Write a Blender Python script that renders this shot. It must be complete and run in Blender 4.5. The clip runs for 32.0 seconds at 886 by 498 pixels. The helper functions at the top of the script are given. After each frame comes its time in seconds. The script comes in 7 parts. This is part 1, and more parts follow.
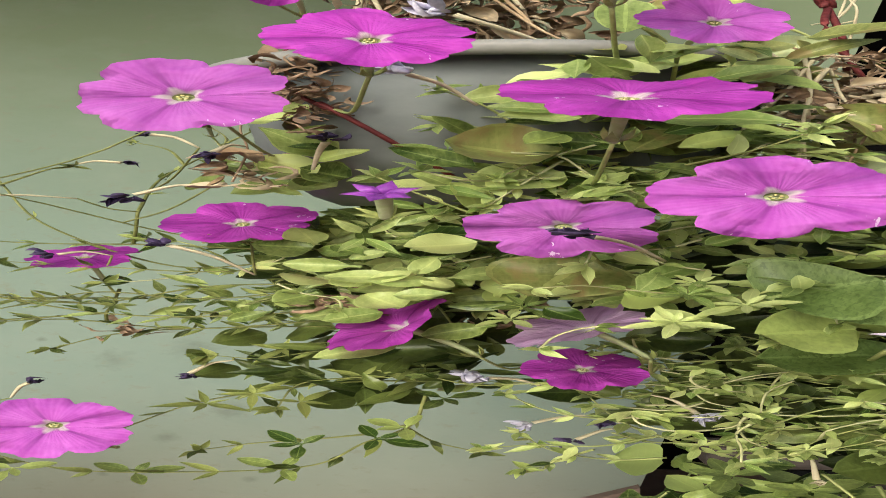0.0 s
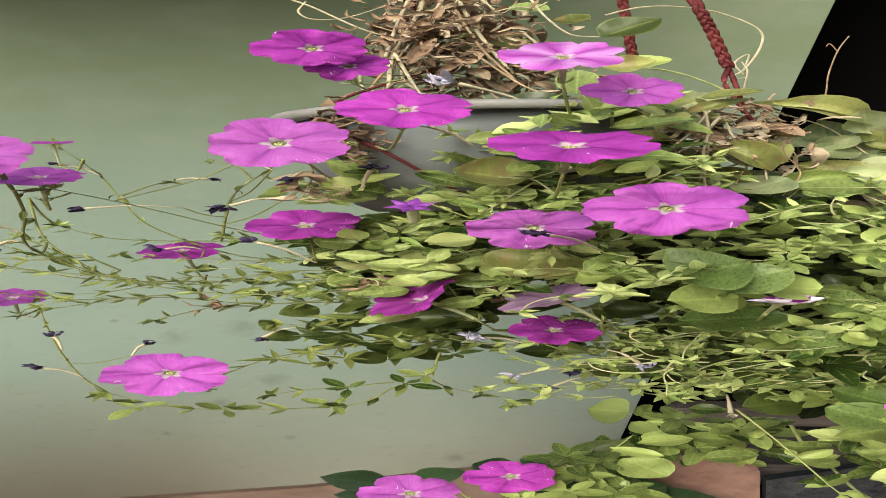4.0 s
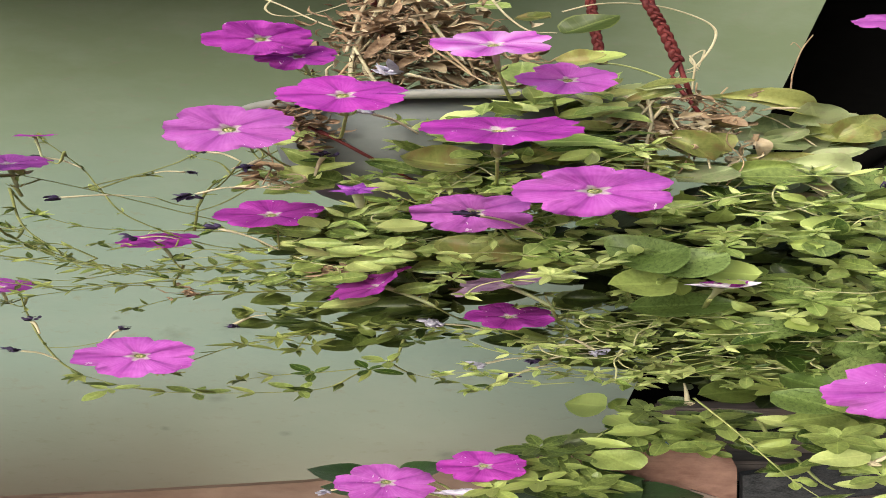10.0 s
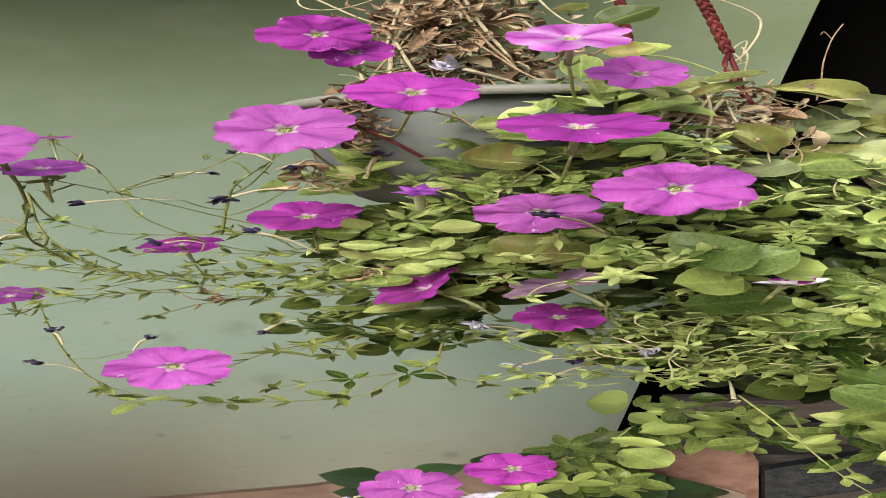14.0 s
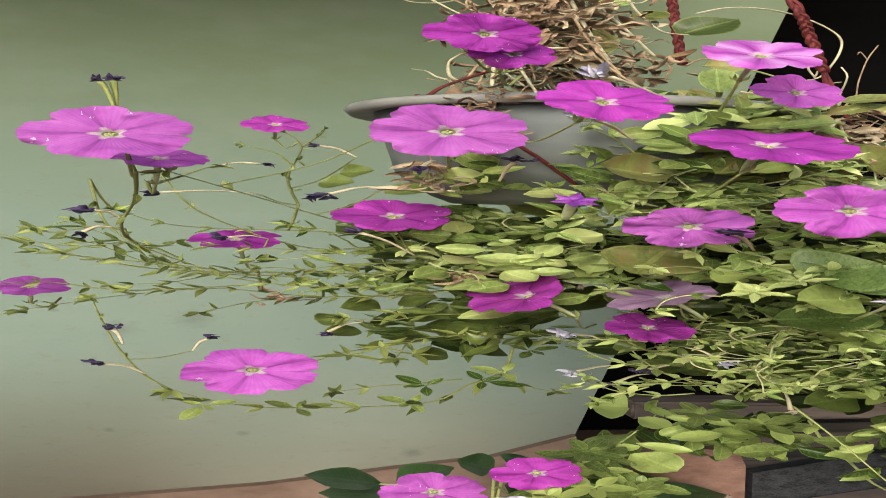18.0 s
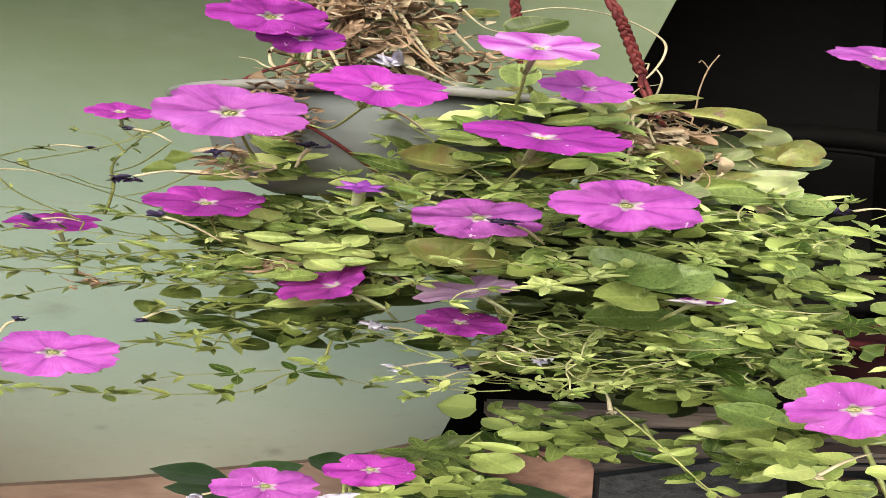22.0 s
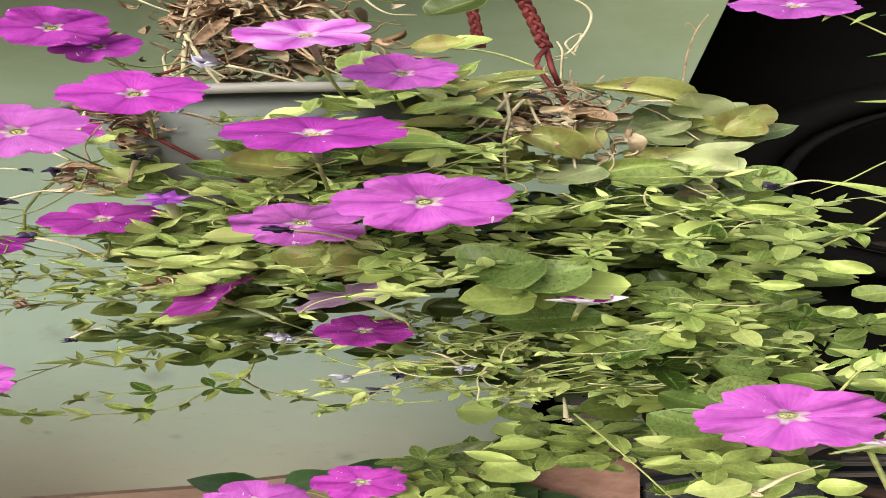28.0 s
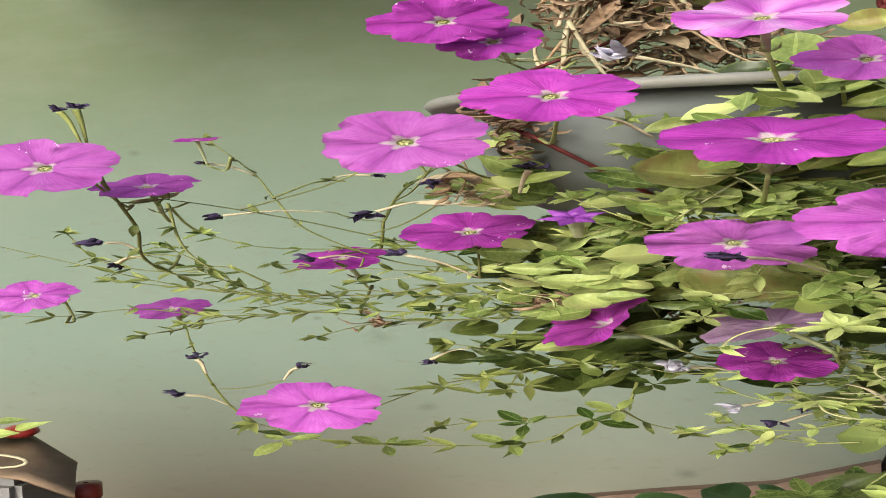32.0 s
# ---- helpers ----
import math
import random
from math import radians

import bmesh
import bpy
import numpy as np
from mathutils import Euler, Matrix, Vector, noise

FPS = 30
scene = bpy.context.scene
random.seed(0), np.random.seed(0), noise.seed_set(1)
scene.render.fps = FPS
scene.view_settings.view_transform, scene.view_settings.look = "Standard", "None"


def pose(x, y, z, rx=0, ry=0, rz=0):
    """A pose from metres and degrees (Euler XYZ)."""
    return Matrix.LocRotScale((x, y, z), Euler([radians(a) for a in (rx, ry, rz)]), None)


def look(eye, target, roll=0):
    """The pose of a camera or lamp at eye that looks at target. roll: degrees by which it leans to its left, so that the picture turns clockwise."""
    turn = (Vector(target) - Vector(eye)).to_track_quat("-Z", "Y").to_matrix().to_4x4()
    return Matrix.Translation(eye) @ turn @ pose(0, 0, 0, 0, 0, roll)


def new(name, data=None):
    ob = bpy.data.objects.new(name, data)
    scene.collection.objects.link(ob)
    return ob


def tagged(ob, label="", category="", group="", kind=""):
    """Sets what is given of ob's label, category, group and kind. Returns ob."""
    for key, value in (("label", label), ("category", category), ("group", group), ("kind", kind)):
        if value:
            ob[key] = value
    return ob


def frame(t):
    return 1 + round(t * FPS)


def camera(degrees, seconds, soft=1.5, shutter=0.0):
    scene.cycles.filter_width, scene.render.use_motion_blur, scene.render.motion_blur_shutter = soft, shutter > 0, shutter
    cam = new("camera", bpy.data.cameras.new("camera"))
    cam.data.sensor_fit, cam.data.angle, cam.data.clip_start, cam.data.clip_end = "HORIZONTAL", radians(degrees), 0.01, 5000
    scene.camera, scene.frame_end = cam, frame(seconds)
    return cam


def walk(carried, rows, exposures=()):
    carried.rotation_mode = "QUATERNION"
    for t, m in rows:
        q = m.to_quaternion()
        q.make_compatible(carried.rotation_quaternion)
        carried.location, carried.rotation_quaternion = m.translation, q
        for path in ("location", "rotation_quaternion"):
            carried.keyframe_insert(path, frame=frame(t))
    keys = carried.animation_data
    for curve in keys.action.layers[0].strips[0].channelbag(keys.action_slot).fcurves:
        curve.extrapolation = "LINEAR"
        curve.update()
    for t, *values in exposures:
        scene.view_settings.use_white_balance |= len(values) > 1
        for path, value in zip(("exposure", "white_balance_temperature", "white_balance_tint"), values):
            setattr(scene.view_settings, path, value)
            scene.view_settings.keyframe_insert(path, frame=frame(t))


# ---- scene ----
cam = camera(39.56, 32.0, soft=0.5)
PATH = [
    (0, (0.0034, 0.1851, 0.3970), (-0.0542, 2.1835, 0.3415), -0.16),
    (0.5, (0.0075, 0.1640, 0.4025), (-0.0607, 2.1615, 0.3292), -0.74),
    (1, (0.0163, 0.1390, 0.4028), (-0.0777, 2.1356, 0.3317), -0.37),
    (1.5, (0.0118, 0.1110, 0.4055), (-0.0551, 2.1084, 0.3304), -0.44),
    (2, (0.0136, 0.0801, 0.4025), (-0.0434, 2.0782, 0.3374), -0.37),
    (2.5, (0.0166, 0.0521, 0.4056), (-0.0449, 2.0499, 0.3309), -0.74),
    (3, (0.0193, 0.0235, 0.4045), (-0.0495, 2.0211, 0.3327), -0.60),
    (3.5, (0.0161, -0.0083, 0.4032), (-0.0598, 1.9894, 0.3378), -0.51),
    (5.5, (-0.0210, -0.1119, 0.4090), (-0.0311, 1.8868, 0.3370), -0.57),
    (6, (-0.0277, -0.1072, 0.4080), (-0.0216, 1.8916, 0.3416), -0.59),
    (6.5, (-0.0051, -0.1091, 0.4088), (-0.0449, 1.8894, 0.3391), -0.61),
    (7, (0.0202, -0.1018, 0.4090), (-0.0629, 1.8953, 0.3396), -0.54),
    (7.5, (0.0335, -0.1049, 0.4063), (-0.0760, 1.8911, 0.3434), -0.42),
    (8, (0.0461, -0.1056, 0.4085), (-0.0831, 1.8891, 0.3411), -0.38),
    (8.5, (0.0461, -0.0953, 0.4081), (-0.0744, 1.8998, 0.3377), -0.23),
    (9, (0.0559, -0.0847, 0.4039), (-0.0722, 1.9098, 0.3350), 0.02),
    (9.5, (0.0628, -0.0727, 0.3996), (-0.0717, 1.9215, 0.3333), 0.02),
    (10, (0.0667, -0.0682, 0.3843), (-0.0685, 1.9266, 0.3467), -0.26),
    (10.5, (0.0734, -0.0451, 0.3855), (-0.0861, 1.9478, 0.3378), -0.09),
    (11, (0.0757, -0.0433, 0.3806), (-0.0922, 1.9492, 0.3417), -0.15),
    (11.5, (0.0680, -0.0402, 0.3782), (-0.0882, 1.9533, 0.3425), -0.22),
    (12, (0.0586, -0.0361, 0.3788), (-0.0829, 1.9585, 0.3416), -0.32),
    (12.5, (0.0452, -0.0376, 0.3815), (-0.0729, 1.9585, 0.3402), -0.52),
    (13, (0.0305, -0.0405, 0.3842), (-0.0657, 1.9567, 0.3416), -0.89),
    (13.5, (0.0189, -0.0451, 0.3861), (-0.0673, 1.9527, 0.3444), -1.07),
    (14, (-0.0070, -0.0439, 0.3912), (-0.0441, 1.9551, 0.3377), -1.25),
    (14.5, (-0.0278, -0.0503, 0.3903), (-0.0456, 1.9492, 0.3452), -1.15),
    (16.5, (-0.1338, -0.0169, 0.3995), (0.0269, 1.9752, 0.3286), -0.07),
    (17, (-0.1588, -0.0157, 0.4009), (0.0458, 1.9722, 0.3283), 0.25),
    (17.5, (-0.1811, -0.0143, 0.4026), (0.0627, 1.9689, 0.3265), 0.64),
    (18, (-0.1998, -0.0094, 0.4056), (0.0830, 1.9684, 0.3232), 1.05),
    (18.5, (-0.2138, -0.0048, 0.4074), (0.1162, 1.9656, 0.3213), 1.39),
    (19, (-0.2172, -0.0012, 0.4106), (0.1467, 1.9628, 0.3144), 1.61),
    (19.5, (-0.2135, -0.0053, 0.4066), (0.1688, 1.9558, 0.3222), 1.78),
    (20, (-0.2005, -0.0125, 0.4047), (0.1796, 1.9496, 0.3249), 2.01),
    (20.5, (-0.1891, -0.0165, 0.4005), (0.2102, 1.9424, 0.3312), 1.93),
    (21, (-0.1724, -0.0222, 0.3941), (0.2271, 1.9375, 0.3374), 2.22),
    (21.5, (-0.1540, -0.0339, 0.3876), (0.2468, 1.9262, 0.3469), 2.40),
    (22, (-0.1120, -0.0230, 0.3933), (0.2574, 1.9419, 0.3366), 2.95),
    (22.5, (-0.0489, -0.0725, 0.3715), (0.2420, 1.9056, 0.3662), 2.89),
    (23, (0.0012, -0.0750, 0.3721), (0.2354, 1.9109, 0.3625), 2.57),
    (23.5, (0.0132, -0.0601, 0.3786), (0.2784, 1.9217, 0.3509), 2.14),
    (24, (0.0356, -0.0484, 0.3832), (0.3047, 1.9333, 0.3410), 1.87),
    (24.5, (0.0488, -0.0536, 0.3802), (0.3373, 1.9267, 0.3459), 1.67),
    (26.5, (0.1190, -0.0210, 0.3909), (0.1995, 1.9765, 0.3256), 0.01),
    (27, (0.1196, -0.0051, 0.3982), (0.1686, 1.9928, 0.3178), -0.41),
    (27.5, (0.1341, 0.0066, 0.3988), (0.1113, 2.0051, 0.3263), -0.57),
    (28, (0.1331, 0.0185, 0.4063), (0.0604, 2.0149, 0.3174), -0.72),
    (28.5, (0.1298, 0.0288, 0.4059), (-0.0171, 2.0215, 0.3225), -0.87),
    (29, (0.1388, 0.0451, 0.4114), (-0.0840, 2.0300, 0.3140), -1.14),
    (29.5, (0.1206, 0.0659, 0.4150), (-0.1090, 2.0497, 0.3127), -1.58),
    (30, (0.1147, 0.0833, 0.4187), (-0.1749, 2.0586, 0.3080), -1.92),
    (30.5, (0.0937, 0.0986, 0.4183), (-0.2523, 2.0653, 0.3103), -1.98),
    (31, (0.0796, 0.1105, 0.4231), (-0.3314, 2.0637, 0.3078), -1.92),
    (31.5, (0.0658, 0.1125, 0.4253), (-0.4070, 2.0514, 0.3078), -1.98),
    (32, (0.0469, 0.1089, 0.4235), (-0.4507, 2.0420, 0.3118), -1.75),
]
walk(cam, [(t, look(eye, target, roll)) for t, eye, target, roll in PATH], [(0, 0.7, 6500, 3), (14, 0.62, 6500, 3), (20, 0.7, 6500, 3), (24, 0.96, 6500, 3), (27, 0.86, 6500, 3), (30, 0.74, 6500, 3), (32, 0.72, 6550, 2)])

# ---- light ----
world = bpy.data.worlds.new("sky")
scene.world = world
world.use_nodes = True
nt = world.node_tree
sky = nt.nodes.new("ShaderNodeTexSky")
sky.sky_type = "NISHITA"
sky.sun_disc = False
sky.sun_elevation = radians(26)
sky.sun_rotation = radians(200)
sky.air_density = 1.0
sky.dust_density = 4.0
nt.links.new(sky.outputs[0], nt.nodes["Background"].inputs[0])
nt.nodes["Background"].inputs[1].default_value = 0.13
sun = new("sun", bpy.data.lights.new("sun", "SUN"))
sun.data.energy = 2.8
sun.data.angle = radians(30)
sun.data.color = (1.0, 0.98, 0.95)
sun.matrix_world = look((-1.1, -2.0, 0.72), (0, 0.8, 0.3))

# Heights in this low place are SQ of what the widths would suggest.
SQ = 0.3165
mnoise = noise
rnd = random.Random(7)


# ---- materials ----
def mat(name, base, rough=0.6, spec=0.3):
    m = bpy.data.materials.new(name)
    m.use_nodes = True
    b = m.node_tree.nodes["Principled BSDF"]
    b.inputs["Base Color"].default_value = (*base, 1)
    b.inputs["Roughness"].default_value = rough
    b.inputs["Specular IOR Level"].default_value = spec
    return m


def node(m, kind, **vals):
    n = m.node_tree.nodes.new(kind)
    for k, v in vals.items():
        n.inputs[k].default_value = v
    return n


def link(m, a, b):
    m.node_tree.links.new(a, b)


def bsdf(m):
    return m.node_tree.nodes["Principled BSDF"]


def ramp(m, fac, stops):
    r = m.node_tree.nodes.new("ShaderNodeValToRGB")
    e = r.color_ramp.elements
    while len(e) < len(stops):
        e.new(0.5)
    for el, (p, c) in zip(e, stops):
        el.position = p
        el.color = (*c, 1)
    link(m, fac, r.inputs[0])
    return r.outputs[0]


def mix(m, fac, a, b, kind="MIX"):
    n = m.node_tree.nodes.new("ShaderNodeMix")
    n.data_type = "RGBA"
    n.blend_type = kind
    for sock, v in ((n.inputs[0], fac), (n.inputs[6], a), (n.inputs[7], b)):
        if isinstance(v, (int, float)):
            sock.default_value = v
        elif isinstance(v, tuple):
            sock.default_value = (*v, 1)
        else:
            link(m, v, sock)
    return n.outputs[2]


def noise_fac(m, scale, detail=4, rough=0.6, space="Object", stretch=(1, 1, 1)):
    tc = m.node_tree.nodes.new("ShaderNodeTexCoord")
    mp = m.node_tree.nodes.new("ShaderNodeMapping")
    mp.inputs["Scale"].default_value = stretch
    link(m, tc.outputs[space], mp.inputs[0])
    n = node(m, "ShaderNodeTexNoise", Scale=scale, Detail=detail, Roughness=rough)
    link(m, mp.outputs[0], n.inputs["Vector"])
    return n.outputs[0]


def bump(m, fac, strength=0.3, dist=0.002):
    b = node(m, "ShaderNodeBump", Strength=strength, Distance=dist)
    link(m, fac, b.inputs["Height"])
    link(m, b.outputs[0], bsdf(m).inputs["Normal"])


def plain(name, a, b, scale=60, rough=0.6, spec=0.3, bumps=0.3, dist=0.002, stretch=(1, 1, 3.2)):
    """Two tones mixed by a coarse and a fine noise, with relief."""
    m = mat(name, a, rough, spec)
    c1 = noise_fac(m, scale * 0.15, 3, stretch=stretch)
    c2 = noise_fac(m, scale, 5, stretch=stretch)
    f = mix(m, 0.5, c1, c2)
    link(m, ramp(m, f, [(0.35, a), (0.65, b)]), bsdf(m).inputs["Base Color"])
    bump(m, c2, bumps, dist)
    return m


def petal_mat(name, deep, pale, streak=0.0):
    m = mat(name, deep, 0.7, 0.15)
    uv = m.node_tree.nodes.new("ShaderNodeUVMap")
    sep = m.node_tree.nodes.new("ShaderNodeSeparateXYZ")
    link(m, uv.outputs[0], sep.inputs[0])
    u, v = sep.outputs[0], sep.outputs[1]

    def math_(op, a, b=0.0, c=0.0):
        n = m.node_tree.nodes.new("ShaderNodeMath")
        n.operation = op
        for s, x in zip(n.inputs, (a, b, c)):
            if isinstance(x, (int, float)):
                s.default_value = x
            else:
                link(m, x, s)
        return n.outputs[0]

    # five lobes: a darker line down each lobe, fine veins fanning from the throat
    lobe = math_("ABSOLUTE", math_("SINE", math_("MULTIPLY", u, math.pi * 5)))
    line = math_("POWER", lobe, 40.0)
    veins = math_("MULTIPLY_ADD", math_("SINE", math_("MULTIPLY", u, 380.0)), 0.5, 0.5)
    blot = noise_fac(m, 55, 5)
    mp = m.node_tree.nodes.new("ShaderNodeMapping")
    mp.inputs["Scale"].default_value = (22.0, 1.8, 1.0)
    link(m, uv.outputs[0], mp.inputs[0])
    wr = node(m, "ShaderNodeTexNoise", Scale=1.0, Detail=5.0, Roughness=0.6)
    link(m, mp.outputs[0], wr.inputs["Vector"])
    wrinkle = wr.outputs[0]
    broad = noise_fac(m, 160, 3)
    tone = math_("MULTIPLY_ADD", veins, 0.1, math_("MULTIPLY_ADD", lobe, -0.25, math_("MULTIPLY_ADD", wrinkle, 0.5, math_("MULTIPLY_ADD", broad, 0.5, math_("MULTIPLY_ADD", blot, 0.8, -0.38)))))
    col = mix(m, tone, deep, pale)
    col = mix(m, math_("MULTIPLY", line, math_("SUBTRACT", 0.75, math_("MULTIPLY", v, 0.55))), col, tuple(c * 0.42 for c in deep))
    if streak:
        wide = math_("POWER", math_("ABSOLUTE", math_("COSINE", math_("MULTIPLY", u, math.pi * 5))), 3.0)
        col = mix(m, math_("MULTIPLY", wide, streak), col, (0.8, 0.55, 0.85))
    # wet specks and bleached flecks near the edge
    fleck = noise_fac(m, 300, 4)
    patch = noise_fac(m, 60, 2)
    spot = math_("MULTIPLY", math_("GREATER_THAN", fleck, 0.63), math_("GREATER_THAN", patch, 0.635))
    col = mix(m, math_("MULTIPLY", spot, 0.6), col, (0.85, 0.72, 0.9))
    # white star round the throat
    edge = math_("SUBTRACT", math_("MULTIPLY_ADD", wrinkle, -0.1, v), math_("MULTIPLY", math_("POWER", lobe, 3.0), 0.1))
    star = ramp(m, edge, [(0.045, (0.7, 0.7, 0.7)), (0.115, (0, 0, 0))])
    col = mix(m, star, col, (0.66, 0.64, 0.6))
    b = bsdf(m)
    link(m, col, b.inputs["Base Color"])
    bump(m, math_("MULTIPLY_ADD", wrinkle, 1.2, math_("MULTIPLY_ADD", veins, 0.1, math_("MULTIPLY_ADD", broad, 0.5, blot))), 0.55, 0.0018)
    tr = m.node_tree.nodes.new("ShaderNodeBsdfTranslucent")
    link(m, col, tr.inputs[0])
    ms = m.node_tree.nodes.new("ShaderNodeMixShader")
    ms.inputs[0].default_value = 0.3
    link(m, b.outputs[0], ms.inputs[1])
    link(m, tr.outputs[0], ms.inputs[2])
    link(m, ms.outputs[0], m.node_tree.nodes["Material Output"].inputs[0])
    return m


def leaf_mat(name, dark, light, rough=0.5, trans=0.28, blotch=None, per="object", grain=80):
    m = mat(name, dark, rough, 0.5)
    uv = m.node_tree.nodes.new("ShaderNodeUVMap")
    sep = m.node_tree.nodes.new("ShaderNodeSeparateXYZ")
    link(m, uv.outputs[0], sep.inputs[0])

    def math_(op, a, b=0.0, c=0.0):
        n = m.node_tree.nodes.new("ShaderNodeMath")
        n.operation = op
        for s, x in zip(n.inputs, (a, b, c)):
            if isinstance(x, (int, float)):
                s.default_value = x
            else:
                link(m, x, s)
        return n.outputs[0]

    u, v = sep.outputs[0], sep.outputs[1]
    if per == "object":
        r = m.node_tree.nodes.new("ShaderNodeObjectInfo").outputs["Random"]
    else:
        r = m.node_tree.nodes.new("ShaderNodeNewGeometry").outputs["Random Per Island"]
    nz0 = noise_fac(m, 40, 4)
    fine = noise_fac(m, 320, 3)
    nz = math_("MULTIPLY_ADD", fine, 0.55, math_("MULTIPLY", nz0, 0.6))
    tone = math_("MULTIPLY_ADD", r, 1.25, math_("SUBTRACT", math_("MULTIPLY", nz, 1.2), 0.78))
    col = mix(m, tone, dark, light)
    across = math_("ABSOLUTE", v)
    rib = math_("LESS_THAN", across, 0.07)
    side = math_("GREATER_THAN", math_("SINE", math_("MULTIPLY", math_("SUBTRACT", u, math_("MULTIPLY", across, 0.22)), 44.0)), 0.86)
    vein = math_("MAXIMUM", rib, math_("MULTIPLY", side, 0.22))
    col = mix(m, math_("MULTIPLY", vein, 0.17), col, tuple(min(1, c * 1.7 + 0.03) for c in light))
    margin = math_("GREATER_THAN", across, 0.9)
    col = mix(m, math_("MULTIPLY", margin, 0.22), col, tuple(min(1, c * 1.35 + 0.02) for c in light))
    if blotch:
        n2 = noise_fac(m, grain, 5)
        col = mix(m, ramp(m, n2, [(0.5, (0, 0, 0)), (0.62, (0.7, 0.7, 0.7))]), col, blotch)
    b = bsdf(m)
    link(m, col, b.inputs["Base Color"])
    bump(m, math_("SUBTRACT", nz, math_("MULTIPLY", vein, 0.6)), 0.35, 0.001)
    tr = m.node_tree.nodes.new("ShaderNodeBsdfTranslucent")
    link(m, col, tr.inputs[0])
    ms = m.node_tree.nodes.new("ShaderNodeMixShader")
    ms.inputs[0].default_value = trans
    link(m, b.outputs[0], ms.inputs[1])
    link(m, tr.outputs[0], ms.inputs[2])
    link(m, ms.outputs[0], m.node_tree.nodes["Material Output"].inputs[0])
    return m


PETAL = petal_mat("petal_magenta", (0.33, 0.04, 0.36), (0.6, 0.18, 0.64))
PETAL_DEEP = petal_mat("petal_deep", (0.24, 0.015, 0.25), (0.45, 0.075, 0.46))
PETAL_HOT = petal_mat("petal_hot", (0.31, 0.018, 0.31), (0.57, 0.1, 0.57))
PETAL_PALE = petal_mat("petal_pale", (0.3, 0.05, 0.33), (0.51, 0.165, 0.55))
PETAL_STREAK = petal_mat("petal_streaked", (0.38, 0.05, 0.41), (0.64, 0.2, 0.68), 0.42)
PETAL_FADED = petal_mat("petal_faded", (0.4, 0.2, 0.46), (0.66, 0.5, 0.7))
GREENS = {
    "green": ((0.034, 0.07, 0.01), (0.42, 0.505, 0.155)),
    "young": ((0.17, 0.25, 0.055), (0.56, 0.63, 0.25)),
    # dark green leaves, with the shade of the inner foliage put in too
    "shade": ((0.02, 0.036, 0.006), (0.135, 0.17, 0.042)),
    "old": ((0.1, 0.12, 0.025), (0.42, 0.435, 0.15)),
    "dusty": ((0.18, 0.235, 0.105), (0.45, 0.5, 0.265)),
}
BLOTCH = (0.22, 0.15, 0.06)
LEAF = leaf_mat("leaf_green", *GREENS["green"], 0.42)
LEAF_YOUNG = leaf_mat("leaf_young", *GREENS["young"], 0.45)
LEAF_DARK_SHADE = leaf_mat("leaf_dark_shade", *GREENS["shade"], 0.4, 0.15)
LEAF_TRAIL = leaf_mat("leaf_trailing", (0.055, 0.08, 0.016), (0.3, 0.34, 0.1))
LEAF_OLD = leaf_mat("leaf_old", *GREENS["old"], blotch=BLOTCH)
LEAF_GREY = leaf_mat("leaf_dusty", *GREENS["dusty"], 0.6, blotch=(0.33, 0.32, 0.2))
LEAF_BLUE = leaf_mat("leaf_bluish", (0.095, 0.15, 0.035), (0.27, 0.36, 0.12), 0.45, blotch=(0.07, 0.11, 0.025), grain=420)
LEAF_GLOSSY = leaf_mat("leaf_glossy", (0.016, 0.04, 0.012), (0.05, 0.095, 0.03), 0.3, 0.12)
# inner leaves near black: the dark gaps of the foliage are painted in
LEAF_STUFF_SHADE = leaf_mat("leaf_gap_shade", (0.008, 0.016, 0.004), (0.06, 0.08, 0.02), trans=0.08, per="island")
MASS_OF = {
    LEAF: leaf_mat("leaf_mass", *GREENS["green"], 0.42, per="island"),
    LEAF_YOUNG: leaf_mat("leaf_mass_young", *GREENS["young"], 0.45, per="island"),
    LEAF_DARK_SHADE: leaf_mat("leaf_mass_shade", *GREENS["shade"], 0.4, 0.12, per="island"),
    LEAF_OLD: leaf_mat("leaf_mass_old", *GREENS["old"], blotch=BLOTCH, per="island"),
    LEAF_GREY: leaf_mat("leaf_mass_dusty", *GREENS["dusty"], 0.6, blotch=(0.33, 0.32, 0.2), per="island"),
}
STEM = plain("stem_green", (0.19, 0.22, 0.065), (0.4, 0.42, 0.17), 120, 0.5)
STEM_LIGHT = plain("stem_light", (0.27, 0.27, 0.12), (0.5, 0.49, 0.29), 120, 0.6)
STEM_TRAIL = plain("stem_trailing", (0.09, 0.1, 0.026), (0.22, 0.23, 0.075), 120, 0.6)
STEM_PALE = plain("stem_pale", (0.36, 0.31, 0.2), (0.58, 0.51, 0.36), 120, 0.7)
STEM_DRY = plain("stem_dry", (0.2, 0.125, 0.07), (0.42, 0.31, 0.2), 120, 0.8)
DRY = plain("dry_leaf", (0.12, 0.066, 0.04), (0.4, 0.285, 0.19), 160, 0.85)
DRY_PALE = plain("dry_leaf_pale", (0.3, 0.23, 0.15), (0.55, 0.46, 0.33), 90, 0.85)
SEPAL = plain("sepal", (0.2, 0.24, 0.06), (0.36, 0.38, 0.14), 150, 0.5)
THROAT = plain("throat", (0.2, 0.23, 0.08), (0.4, 0.42, 0.22), 150, 0.6)
TUBE = plain("tube", (0.36, 0.41, 0.19), (0.56, 0.59, 0.38), 150, 0.5)
BUD = plain("wilted_bud", (0.012, 0.008, 0.022), (0.075, 0.05, 0.13), 200, 0.7)
